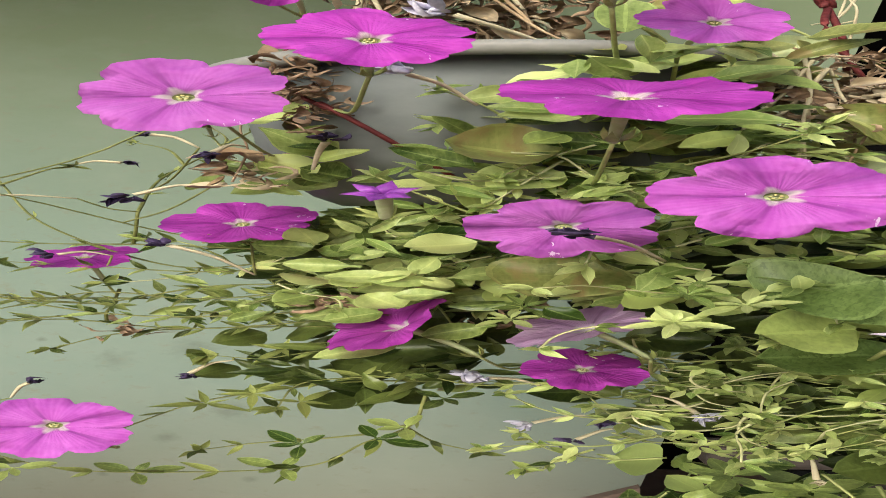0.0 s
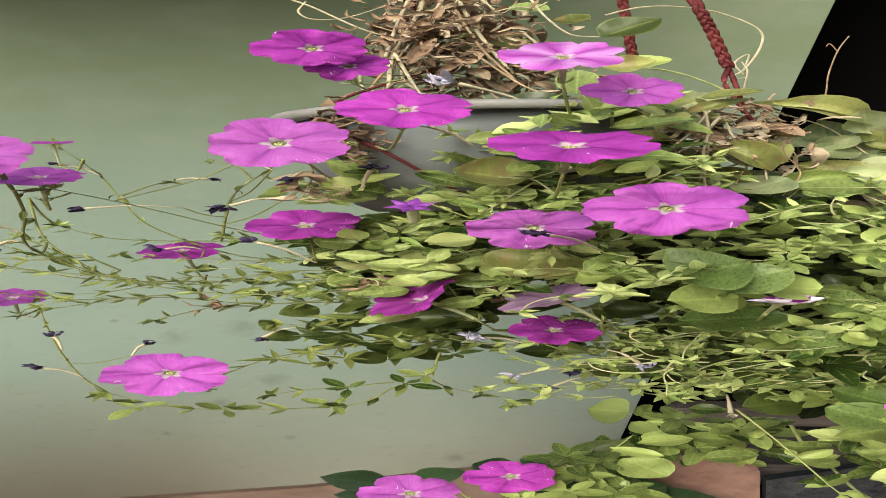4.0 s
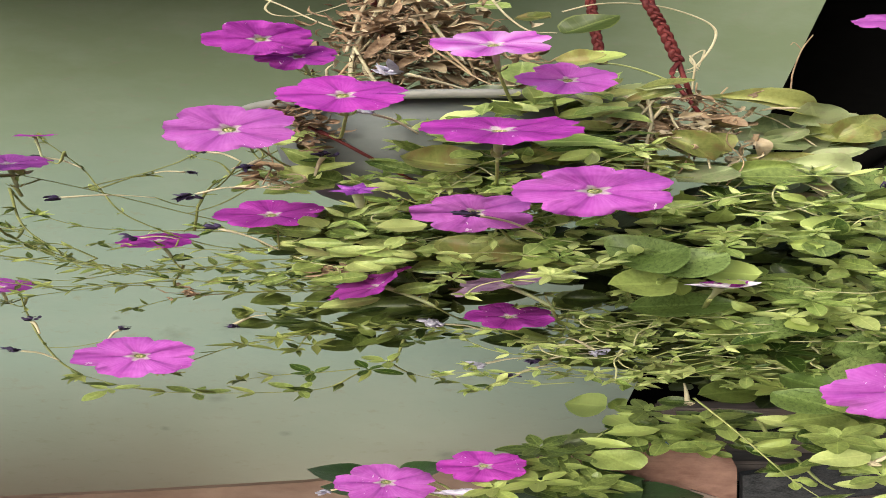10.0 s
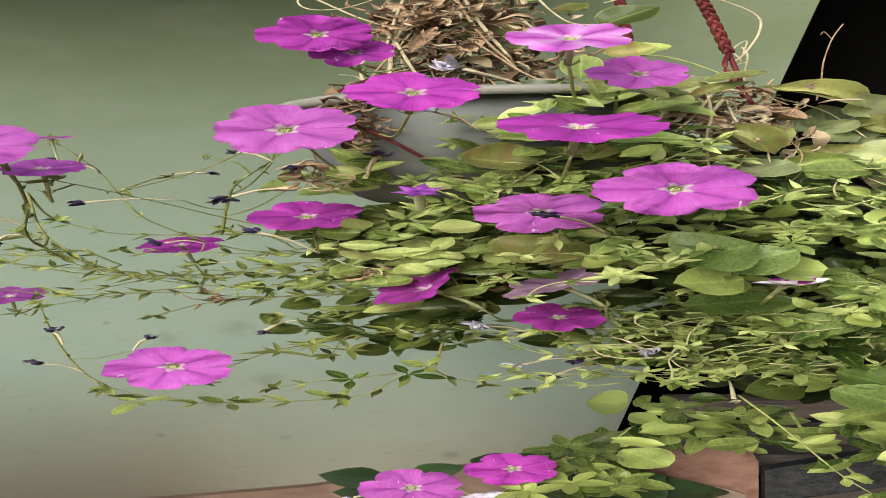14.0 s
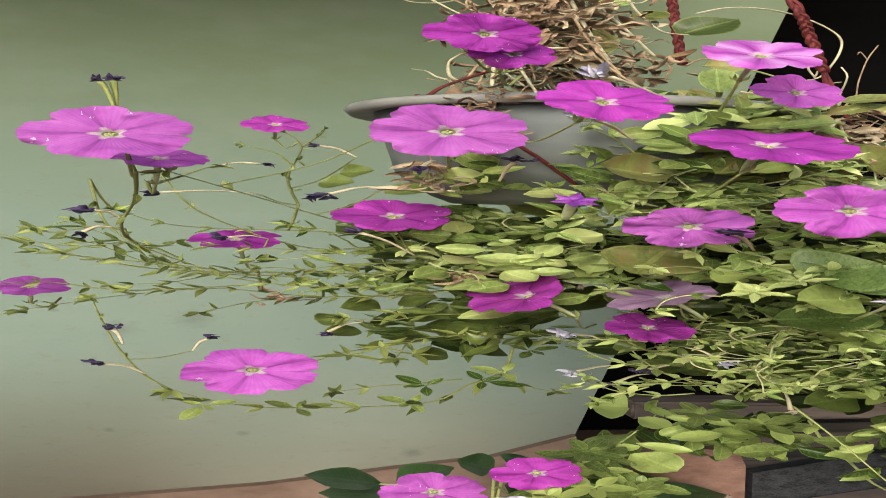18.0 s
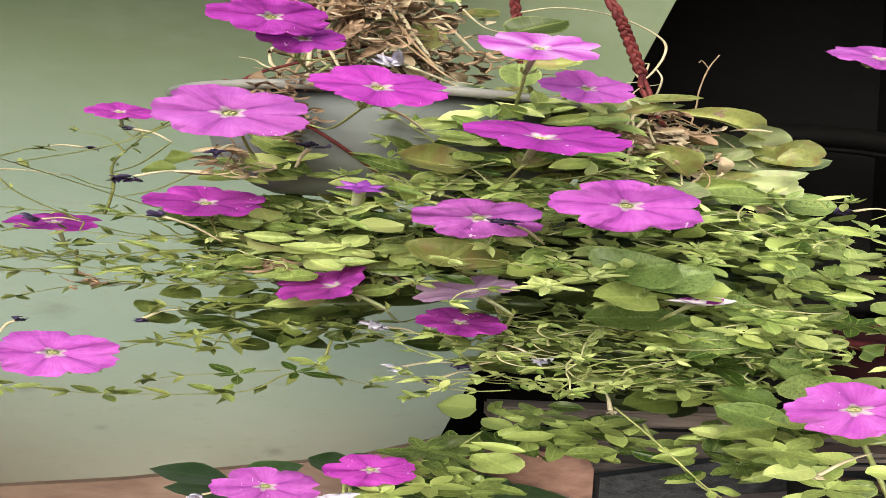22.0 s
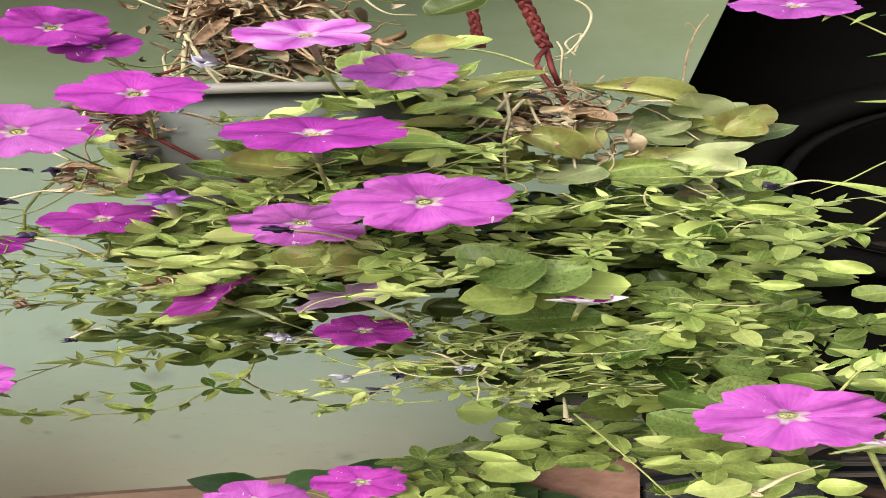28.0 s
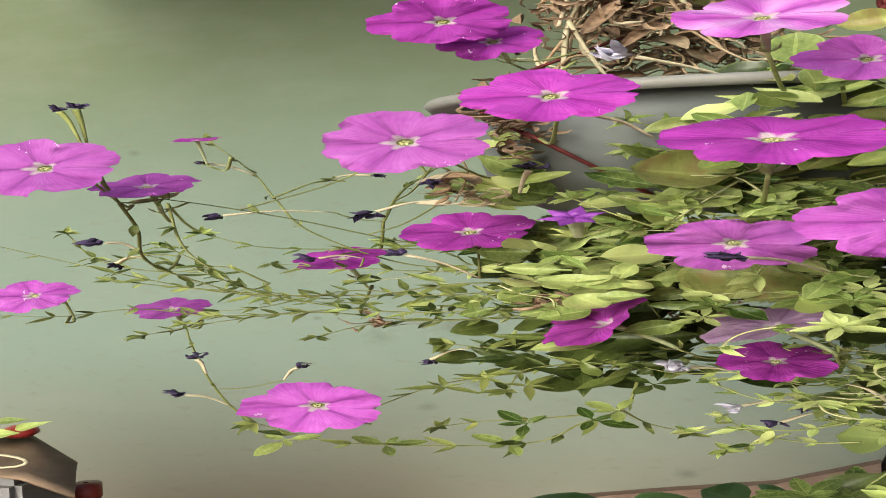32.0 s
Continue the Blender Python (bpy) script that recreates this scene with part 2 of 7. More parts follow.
BUD_PALE = plain("wilted_pale", (0.3, 0.28, 0.42), (0.66, 0.64, 0.74), 200, 0.7)
YELLOW = plain("anther", (0.4, 0.38, 0.12), (0.62, 0.58, 0.34), 300, 0.7)
POT = plain("pot_plastic", (0.105, 0.118, 0.122), (0.175, 0.19, 0.19), 30, 0.55, 0.3, 0.1)
POT_RIM = plain("pot_rim", (0.17, 0.168, 0.16), (0.28, 0.272, 0.256), 40, 0.6, 0.3, 0.15)
SOIL = plain("soil", (0.03, 0.02, 0.012), (0.08, 0.055, 0.035), 90, 0.95, 0.1, 0.8, 0.006)
ROPE = plain("red_cord", (0.06, 0.009, 0.01), (0.15, 0.026, 0.026), 200, 0.65)
# near-black: missing light put into the colour of recess, slabs and tyre
SHADE_BLACK = plain("shade_black", (0.003, 0.003, 0.003), (0.006, 0.0055, 0.0055), 20, 0.9, 0.05, 0.1)
BLACK_GLOSS = plain("black_rubber", (0.006, 0.006, 0.006), (0.014, 0.014, 0.014), 60, 0.7, 0.12)
MAROON = plain("maroon_plastic", (0.008, 0.0014, 0.0024), (0.022, 0.0036, 0.0055), 40, 0.65, 0.2, 0.1)
MAROON_RIM = plain("maroon_rim", (0.03, 0.004, 0.006), (0.07, 0.011, 0.014), 40, 0.5, 0.3, 0.1)
WOOD_GREY = plain("weathered_plank", (0.055, 0.042, 0.037), (0.2, 0.16, 0.14), 22, 0.85, 0.2, 0.5, 0.003, (0.25, 1, 3))
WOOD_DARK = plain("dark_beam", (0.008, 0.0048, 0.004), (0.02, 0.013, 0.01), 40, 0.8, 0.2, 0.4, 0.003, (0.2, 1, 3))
TERRA = plain("terracotta", (0.13, 0.082, 0.065), (0.25, 0.175, 0.14), 14, 0.8, 0.2, 0.4, 0.004)
TERRA_POT = plain("terracotta_pot", (0.11, 0.052, 0.04), (0.34, 0.2, 0.155), 24, 0.85, 0.2, 0.8, 0.005)
GRANITE = plain("black_granite", (0.004, 0.004, 0.005), (0.05, 0.05, 0.055), 420, 0.6, 0.2, 0.1)
CEMENT = plain("dusty_cement", (0.15, 0.105, 0.088), (0.34, 0.26, 0.22), 18, 0.85, 0.2, 0.4)
BROWN = plain("brown_clay", (0.022, 0.012, 0.009), (0.06, 0.034, 0.026), 50, 0.7, 0.3, 0.3)
CLOTH = plain("tan_cover", (0.16, 0.11, 0.075), (0.28, 0.2, 0.14), 45, 0.8, 0.2, 0.4)
GREY_CARD = plain("grey_box", (0.14, 0.14, 0.15), (0.22, 0.21, 0.21), 30, 0.7)
BLUE = plain("blue_sheet", (0.03, 0.06, 0.16), (0.08, 0.13, 0.3), 30, 0.6)

# wall paint: pale green above, greyer with dust towards the skirting
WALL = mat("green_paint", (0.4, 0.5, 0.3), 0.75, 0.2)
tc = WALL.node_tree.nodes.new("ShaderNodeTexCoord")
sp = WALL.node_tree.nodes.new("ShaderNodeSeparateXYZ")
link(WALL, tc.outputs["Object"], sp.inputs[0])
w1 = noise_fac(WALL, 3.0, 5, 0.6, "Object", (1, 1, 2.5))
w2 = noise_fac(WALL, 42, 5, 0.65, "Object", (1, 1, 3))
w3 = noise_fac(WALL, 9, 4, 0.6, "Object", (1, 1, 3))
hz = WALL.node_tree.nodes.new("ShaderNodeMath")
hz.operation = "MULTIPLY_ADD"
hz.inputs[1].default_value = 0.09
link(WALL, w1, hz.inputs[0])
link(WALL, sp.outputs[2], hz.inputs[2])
# this ramp also puts shade in at the top and light lower down
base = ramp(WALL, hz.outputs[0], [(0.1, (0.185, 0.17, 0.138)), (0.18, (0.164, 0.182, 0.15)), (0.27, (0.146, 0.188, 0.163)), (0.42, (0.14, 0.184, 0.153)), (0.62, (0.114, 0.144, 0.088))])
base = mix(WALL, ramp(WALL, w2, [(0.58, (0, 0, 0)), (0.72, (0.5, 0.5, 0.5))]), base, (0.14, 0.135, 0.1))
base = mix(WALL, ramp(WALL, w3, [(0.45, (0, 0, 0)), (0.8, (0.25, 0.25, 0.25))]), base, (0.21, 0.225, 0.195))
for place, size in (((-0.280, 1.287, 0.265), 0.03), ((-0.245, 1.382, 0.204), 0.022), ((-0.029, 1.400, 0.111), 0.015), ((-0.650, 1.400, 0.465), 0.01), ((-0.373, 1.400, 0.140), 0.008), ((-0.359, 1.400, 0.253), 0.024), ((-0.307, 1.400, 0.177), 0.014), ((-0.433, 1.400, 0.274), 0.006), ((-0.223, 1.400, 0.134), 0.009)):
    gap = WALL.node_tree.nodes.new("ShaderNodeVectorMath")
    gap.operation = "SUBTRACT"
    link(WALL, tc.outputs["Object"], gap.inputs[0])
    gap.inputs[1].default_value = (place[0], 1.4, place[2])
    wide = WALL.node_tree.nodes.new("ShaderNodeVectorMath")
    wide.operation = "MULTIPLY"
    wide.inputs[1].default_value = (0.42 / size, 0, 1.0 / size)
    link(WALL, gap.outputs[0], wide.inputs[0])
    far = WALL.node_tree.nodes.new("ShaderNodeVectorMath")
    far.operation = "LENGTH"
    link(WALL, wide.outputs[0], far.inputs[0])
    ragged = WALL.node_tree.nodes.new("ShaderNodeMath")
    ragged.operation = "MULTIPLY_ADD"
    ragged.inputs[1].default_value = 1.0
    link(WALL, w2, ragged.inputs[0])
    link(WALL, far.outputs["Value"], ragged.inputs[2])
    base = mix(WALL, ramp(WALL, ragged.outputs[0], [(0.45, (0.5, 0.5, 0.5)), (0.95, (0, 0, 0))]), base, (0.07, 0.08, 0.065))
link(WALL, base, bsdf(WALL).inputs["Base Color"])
bump(WALL, w2, 0.14, 0.002)


# ---- mesh helpers ----
def tight(p):
    return Vector((p[0], p[1], p[2] * SQ))


def tall(p):
    return Vector((p[0], p[1], p[2] / SQ))


def mesh_ob(name, verts, faces, material, parent=None, label="", uvs=None, smooth=True):
    """One mesh object from verts in tall space; brought down to the low place."""
    me = bpy.data.meshes.new(name)
    me.from_pydata([tight(v) for v in verts], [], faces)
    if uvs is not None:
        lay = me.uv_layers.new(name="UVMap")
        flat = []
        for f in faces:
            for i in f:
                flat += uvs[i]
        lay.data.foreach_set("uv", flat)
    if smooth:
        me.polygons.foreach_set("use_smooth", [True] * len(me.polygons))
    me.materials.append(material)
    ob = new(name, me)
    if parent is not None:
        ob.parent = parent
    if label:
        ob["label"] = label
    return ob


def thing(name, label, category, group="", kind="", place=(0, 0, 0)):
    e = new(name)
    e.empty_display_size = 0.02
    return tagged(e, label, category, group, kind)


def frame_of(d, up=Vector((0, 0, 1))):
    d = d.normalized()
    side = d.cross(up)
    if side.length < 1e-4:
        side = d.cross(Vector((1, 0, 0)))
    side.normalize()
    return d, side, side.cross(d).normalized()


def smooth_path(pts, n):
    """Points along a soft line through the given ones (Catmull-Rom)."""
    p = [pts[0] * 2 - pts[1], *pts, pts[-1] * 2 - pts[-2]]
    out = []
    segs = len(pts) - 1
    for k in range(n + 1):
        f = k / n * segs
        i = min(int(f), segs - 1)
        t = f - i
        a, b, c, d = p[i : i + 4]
        out.append(0.5 * ((2 * b) + (c - a) * t + (2 * a - 5 * b + 4 * c - d) * t * t + (3 * b - a - 3 * c + d) * t**3))
    return out


def tube_geo(pts, r0, r1, sides=6, wob=0.0):
    verts, faces = [], []
    n = len(pts)
    for i, p in enumerate(pts):
        d = pts[min(i + 1, n - 1)] - pts[max(i - 1, 0)]
        _, s, u = frame_of(d, Vector((0, 0.3, 1)))
        r = r0 + (r1 - r0) * i / (n - 1)
        r *= 1 + wob * math.sin(i * 2.3)
        for k in range(sides):
            a = k / sides * math.tau
            verts.append(p + s * (r * math.cos(a)) + u * (r * math.sin(a)))
    for i in range(n - 1):
        for k in range(sides):
            a, b = i * sides + k, i * sides + (k + 1) % sides
            faces.append((a, b, b + sides, a + sides))
    faces.append(tuple(range(sides))[::-1])
    faces.append(tuple(range((n - 1) * sides, n * sides)))
    return verts, faces


BRANCHES = []


def stem(parent, pts, r0=0.0016, r1=0.0008, material=None, name="stem", n=None, both=False):
    path = smooth_path([tall(p) for p in pts], n or max(6, 5 * (len(pts) - 1)))
    if name == "shoot":
        BRANCHES.extend(path)
    v, f = tube_geo(path, r0, r1)
    ob = mesh_ob(name, v, f, material or STEM, parent)
    return (path, ob) if both else path


OUTLINE = {
    "oval": lambda t: (math.sin(math.pi * t**0.92)) ** 0.66 * (1 - 0.1 * t),
    "spoon": lambda t: (0.16 + 0.84 * max(0.0, math.sin(math.pi * min(1, max(0, (t - 0.18) / 0.82)) ** 0.9)) ** 0.75) * (1 if t < 0.999 else 0),
    "lance": lambda t: math.sin(math.pi * t**0.75) ** 1.15,
    "round": lambda t: math.sin(math.pi * t**0.9) ** 0.55,
}


def leaf_geo(a, b, width, shape="oval", face=None, arch=0.12, fold=0.2, curl=0.0, nl=7, nw=4, seed=0):
    """A leaf from its base a to its tip b, in tall space."""
    r = random.Random(seed)
    d = b - a
    length = d.length
    d = d / length
    face = face or Vector((0, -1, 0.55))
    nrm = face - d * face.dot(d)
    if nrm.length < 1e-3:
        nrm = Vector((0, -0.4, 1))
    nrm.normalize()
    side = d.cross(nrm).normalized()
    verts, faces, uvs = [], [], []
    wav, ph = 0.03 + 0.04 * r.random(), r.random() * 6
    fn = OUTLINE[shape]
    for i in range(nl + 1):
        t = i / nl
        w = width * 0.5 * max(0.012, fn(min(max(t, 0.004), 0.996)))
        rise = math.sin(math.pi * t) * arch * length - t * t * curl * length
        for k in range(nw + 1):
            s = k / nw * 2 - 1
            lift = -1.4 * fold * w * (1 - abs(s)) + wav * width * math.sin(3 * t * math.pi + ph + 2 * s) * abs(s)
            verts.append(a + d * (t * length) + side * (s * w) + nrm * (rise + lift))
            uvs.append((t, s))
    for i in range(nl):
        for k in range(nw):
            p = i * (nw + 1) + k
            faces.append((p, p + 1, p + nw + 2, p + nw + 1))
    return verts, faces, uvs


def leaf(parent, a, b, width, material=None, shape="oval", face=None, arch=0.12, fold=0.2, curl=0.0, label=""):
    v, f, uv = leaf_geo(tall(a), tall(b), width, shape, face, arch, fold, curl, seed=rnd.random())
    return mesh_ob("leaf", v, f, material or LEAF, parent, label, uv)


def attach(parent, p, r=0.0008):
    """A thin stalk from p (tall space) to the nearest shoot, so that nothing hangs in the air."""
    near = min(BRANCHES, key=lambda q: (q - p).length)
    gap = near - p
    if 0.004 < gap.length < 0.22:
        mid = p + gap * 0.5 - Vector((0, 0, 0.12 * gap.length))
        v, f = tube_geo(smooth_path([p, mid, near], 8), r, r * 1.1, 6)
        mesh_ob("stalk", v, f, STEM_TRAIL, parent)


class Mass:
    """Many small leaves or curled scraps gathered in one mesh."""

    def __init__(self):
        self.v, self.f, self.uv = [], [], []

    def add(self, v, f, uv=None):
        n = len(self.v)
        self.v += v
        self.f += [tuple(i + n for i in q) for q in f]
        self.uv += uv if uv else [(0, 0)] * len(v)

    def put(self, name, material, parent, label=""):
        ob = mesh_ob(name, self.v, self.f, material, parent, label, self.uv)
        return tagged(ob, kind="stuff")


# ---- flowers ----
def flower(parent, c, size, face=(0, -1, 0.1), material=None, cup=0.16, spin=0.0, tube=0.04, label="", open_=1.0):
    """A petunia: five fused lobes, a pale throat with anthers, tube and sepals. face is in tall space."""
    c = tall(c)
    n = Vector(face).normalized()
    up = Vector((0, 0, 1)) if abs(n.z) < 0.9 else Vector((0, 1, 0.2))
    sx = up.cross(n).normalized()
    sy = n.cross(sx)
    r = random.Random(round(c.x * 9999) + 3)
    R = size / 2
    nu, nr = 90, 12
    verts, faces, uvs = [], [], []
    wav = [r.random() * 6 for _ in range(4)]
    grow = [0.93 + 0.14 * r.random() for _ in range(5)]
    sway = [r.uniform(-0.07, 0.12) for _ in range(5)]
    seed3 = Vector((r.random() * 50, r.random() * 50, r.random() * 50))
    for j in range(nr + 1):
        v = j / nr
        for i in range(nu):
            u = i / nu
            a = u * math.tau + spin
            k = u * 5
            lob = abs(math.cos(math.pi * (k - math.floor(k) - 0.5)))
            g0 = grow[int(k) % 5]
            notch = 1 - (0.2 * (1 - lob) ** 2.4) * v**2.5
            tip = 1 - 0.012 * math.exp(-(((k - math.floor(k) - 0.5) / 0.07) ** 2)) * v**3
            rad = R * (0.1 + 0.9 * v) * notch * tip * (1 + (g0 - 1) * lob * v)
            spot = Vector((math.cos(a) * v * 1.6, math.sin(a) * v * 1.6, 0)) + seed3
            crumple = R * v**1.3 * (0.1 * mnoise.noise(spot) + 0.06 * mnoise.noise(spot * 2.7) + 0.03 * mnoise.noise(spot * 6)) + R * sway[int(k) % 5] * lob**0.7 * v**1.6
            rad *= 1 + 0.05 * v**3 * mnoise.noise(spot * 3.1)
            ruff = R * v**2 * (0.03 * math.sin(a * 7 + wav[0]) + 0.014 * math.sin(a * 12 + wav[1]) + 0.06 * math.sin(a * 3 + wav[2]) + 0.04 * math.sin(a * 2 + wav[3]))
            rad *= 1 + 0.012 * v**4 * (math.sin(a * 19 + wav[1]) + math.sin(a * 31 + wav[3]))
            crease = crumple - 0.05 * R * v * (1 - v * 0.4) * math.exp(-(((k - math.floor(k) - 0.5) / 0.09) ** 2))
            fold = 0.035 * R * v * (1 - lob) ** 2
            z = R * cup * (v**0.7) + ruff + crease + fold - 0.1 * R * v**3 - (0.05 * R if j == 0 else 0)
            verts.append(c + sx * (rad * math.cos(a)) + sy * (rad * math.sin(a)) + n * (z - R * cup))
            uvs.append((u, 0.1 + 0.9 * v))
    for j in range(nr):
        for i in range(nu):
            p, q = j * nu + i, j * nu + (i + 1) % nu
            faces.append((p, q, q + nu, p + nu))
    fl = mesh_ob("flower", verts, faces, material or PETAL, parent, label, uvs)
    back = c - n * (R * cup)
    # throat: a pale funnel behind the opening
    tv, tf = [], []
    for j, (rr, dz) in enumerate(((0.105, 0.0), (0.092, -0.03), (0.07, -0.08), (0.03, -0.12))):
        for i in range(14):
            a = i / 14 * math.tau
            tv.append(back + (sx * math.cos(a) + sy * math.sin(a)) * (rr * R * 1.04) + n * (dz * R - 0.045 * R))
    for j in range(3):
        for i in range(14):
            p, q = j * 14 + i, j * 14 + (i + 1) % 14
            tf.append((p, q, q + 14, p + 14))
    tf.append(tuple(range(42, 56)))
    mesh_ob("throat", tv, tf, THROAT, fl)
    # anthers
    for i in range(5):
        a = i / 5 * math.tau + 0.4
        o = back + (sx * math.cos(a) + sy * math.sin(a)) * (0.045 * R) - n * (0.06 * R)
        v, f = tube_geo([o - n * (0.03 * R), o, o + n * (0.03 * R)], 0.016 * R, 0.02 * R, 5)
        mesh_ob("anther", v, f, YELLOW, fl)
    # tube and sepals
    droop = Vector((0, 0, -0.35))
    tubep = [back - n * (0.1 * R), back - n * (tube * 0.4) + droop * (tube * 0.2), back - n * (tube * 0.8) + droop * (tube * 0.6), back - n * tube + droop * tube]
    v, f = tube_geo(smooth_path(tubep, 8), 0.085 * R, 0.042 * R, 8)
    mesh_ob("tube", v, f, TUBE, fl)
    end = tubep[-1]
    d = (tubep[-2] - tubep[-1]).normalized()
    _, s2, u2 = frame_of(d)
    for i in range(5):
        a = i / 5 * math.tau
        o = s2 * math.cos(a) + u2 * math.sin(a)
        v, f, uv = leaf_geo(end, end + d * (0.35 * R) + o * (0.22 * R), 0.1 * R, "lance", o, nl=4, nw=2)
        mesh_ob("sepal", v, f, SEPAL, fl, "", uv)
    return Vector((end.x, end.y, end.z * SQ))


def wilted(parent, a, b, size=0.012, material=None, tubemat=None):
    """A spent bloom: a thin dry tube from a with a crumpled dark tip at b."""
    A, Bp = tall(a), tall(b)
    mid = (A + Bp) / 2 + Vector((0, 0, 0.006))
    if parent is petunia and A.x < -0.1:
        attach(petunia, A)
    v, f = tube_geo(smooth_path([A, mid, Bp], 8), 0.0009, 0.0023, 7)
    w = mesh_ob("wilted_flower", v, f, tubemat or STEM_PALE, parent)
    r = random.Random(round(Bp.x * 9999))
    m = Mass()
    d = (Bp - mid).normalized()
    for i in range(11):
        o = Vector((r.uniform(-1, 1), r.uniform(-1, 1), r.uniform(-1, 1))).normalized()
        a = Bp + o * (size * 0.16) + d * (size * 0.2)
        v, f, uv = leaf_geo(a, a + (d * 0.9 + o * 0.4) * (size * r.uniform(0.4, 0.8)), size * r.uniform(0.25, 0.45), "round", Vector((o.y, o.z, o.x)), r.uniform(-0.7, 0.7), 1.3, r.uniform(-0.7, 0.9), 5, 4, i)
        m.add(v, f, uv)
    mesh_ob("crumpled_corolla", m.v, m.f, material or BUD, w, "", m.uv)


def sprig_tip(parent, p, d, size=0.02, material=None, n=6):
    """A rosette of small narrow leaves at a shoot's end; p low, d in tall space."""
    P0 = tall(p)
    for i in range(n):
        o = Vector((rnd.uniform(-1, 1), rnd.uniform(-1, 0.5), rnd.uniform(-1, 1)))
        q = P0 + (Vector(d) * 0.6 + o * 0.8).normalized() * size * rnd.uniform(0.6, 1.1)
        v, f, uv = leaf_geo(P0, q, size * 0.34, "lance", Vector((o.z, -1, 0.6)), nl=5, nw=2, seed=rnd.random())
        mesh_ob("leaf", v, f, material or LEAF_YOUNG, parent, "", uv)


def leafy_stem(parent, pts, gap=0.02, size=0.024, width=0.3, material=None, shape="lance", r0=0.0013, start=0.1, stemmat=None, spread=1.0, mass=None):
    """A trailing stem with small leaves in pairs along it and a rosette at the tip."""
    if parent is petunia and pts[0][0] < -0.12 and BRANCHES:
        attach(parent, tall(pts[0]), r0 * 0.8)
    path, parent = stem(parent, pts, r0, 0.0006, stemmat, "shoot", 10 * (len(pts) - 1), True)
    total, last = 0.0, 0.0
    length = sum((path[i + 1] - path[i]).length for i in range(len(path) - 1))
    for i in range(1, len(path)):
        total += (path[i] - path[i - 1]).length
        if total < start * length or total - last < gap * rnd.uniform(0.7, 1.4):
            continue
        last = total
        d = (path[i] - path[i - 1]).normalized()
        for s in (1, -1):
            if rnd.random() < 0.12:
                continue
            o = Vector((rnd.uniform(-0.4, 0.4), rnd.uniform(-0.9, 0.5), s * rnd.uniform(0.3, 1.0))) * spread
            q = path[i] + (d * 0.7 + o).normalized() * size * rnd.uniform(0.55, 1.25)
            v, f, uv = leaf_geo(path[i], q, (q - path[i]).length * width * rnd.uniform(0.8, 1.3), shape, Vector((rnd.uniform(-0.5, 0.5), -0.8, rnd.uniform(0.2, 1))), rnd.uniform(-0.1, 0.2), 0.3, rnd.uniform(-0.1, 0.15), 5, 2, rnd.random())
            if mass is None:
                mesh_ob("leaf", v, f, material or LEAF, parent, "", uv)
            else:
                mass.add(v, f, uv)
    e = path[-1]
    sprig_tip(parent, (e.x, e.y, e.z * SQ), path[-1] - path[-4], size * 0.8, material)


RIGHT_END = 0.325


def scatter(c, radii, n, size, width, shape, seed, lean=(0, -1.0, 0.4), mass=None, parent=None, material=None, flat=0.8, single=False):
    """Leaves strewn through an ellipsoid: c low, radii low."""
    r = random.Random(seed)
    C = Vector(c)
    own = None
    if mass is None and not single:
        own = mass = Mass()
    for i in range(n):
        while True:
            o = Vector((r.uniform(-1, 1), r.uniform(-1, 1), r.uniform(-1, 1)))
            if 0.25 < o.length < 1:
                break
        p = tall((C.x + o.x * radii[0], C.y + o.y * radii[1], C.z + o.z * radii[2]))
        if (parent is petunia or parent is None) and p.x > RIGHT_END - 0.6 * max(0.0, p.z * SQ - 0.42):
            continue
        d = Vector((r.uniform(-1, 1) + o.x * 0.4, r.uniform(-0.6, 0.4), r.uniform(-1, 1) * flat + 0.05)).normalized()
        ln = size * r.uniform(0.6, 1.25)
        fc = Vector(lean) + Vector((r.uniform(-0.6, 0.6), r.uniform(-0.4, 0.4), r.uniform(-0.5, 0.6)))
        v, f, uv = leaf_geo(p, p + d * ln, ln * width * r.uniform(1.0, 1.5), shape, fc, r.uniform(0, 0.2), 0.25, r.uniform(0, 0.2), 6, 4, r.random())
        if mass is not None:
            mass.add(v, f, uv)
        else:
            mesh_ob("leaf", v, f, material, parent, "", uv)
    if own is not None:
        own.put("foliage", MASS_OF[material], parent)


def rosette(parent, p, size=0.03, n=7, material=None, face=(0, -0.75, 0.65), shape="spoon", width=0.42):
    """A whorl of small leaves round a shoot tip; p low."""
    C = tall(p)
    nf = (Vector(face) + Vector((rnd.uniform(-0.4, 0.4), rnd.uniform(-0.2, 0.2), rnd.uniform(-0.3, 0.3)))).normalized()
    sx = Vector((0, 0, 1)).cross(nf).normalized()
    sy = nf.cross(sx)
    a0 = rnd.random() * 6
    m = Mass()
    for i in range(n):
        a = a0 + i * 2.4
        k = size * (1.0 - 0.55 * i / n) * rnd.uniform(0.85, 1.15)
        d = sx * math.cos(a) + sy * math.sin(a) + nf * (0.15 + 0.7 * i / n)
        v, f, uv = leaf_geo(C, C + d.normalized() * k, k * width, shape, nf, 0.08, 0.25, rnd.uniform(0, 0.2), 6, 3, rnd.random())
        m.add(v, f, uv)
    mesh_ob("leaf_whorl", m.v, m.f, material or LEAF_YOUNG, parent, "", m.uv)


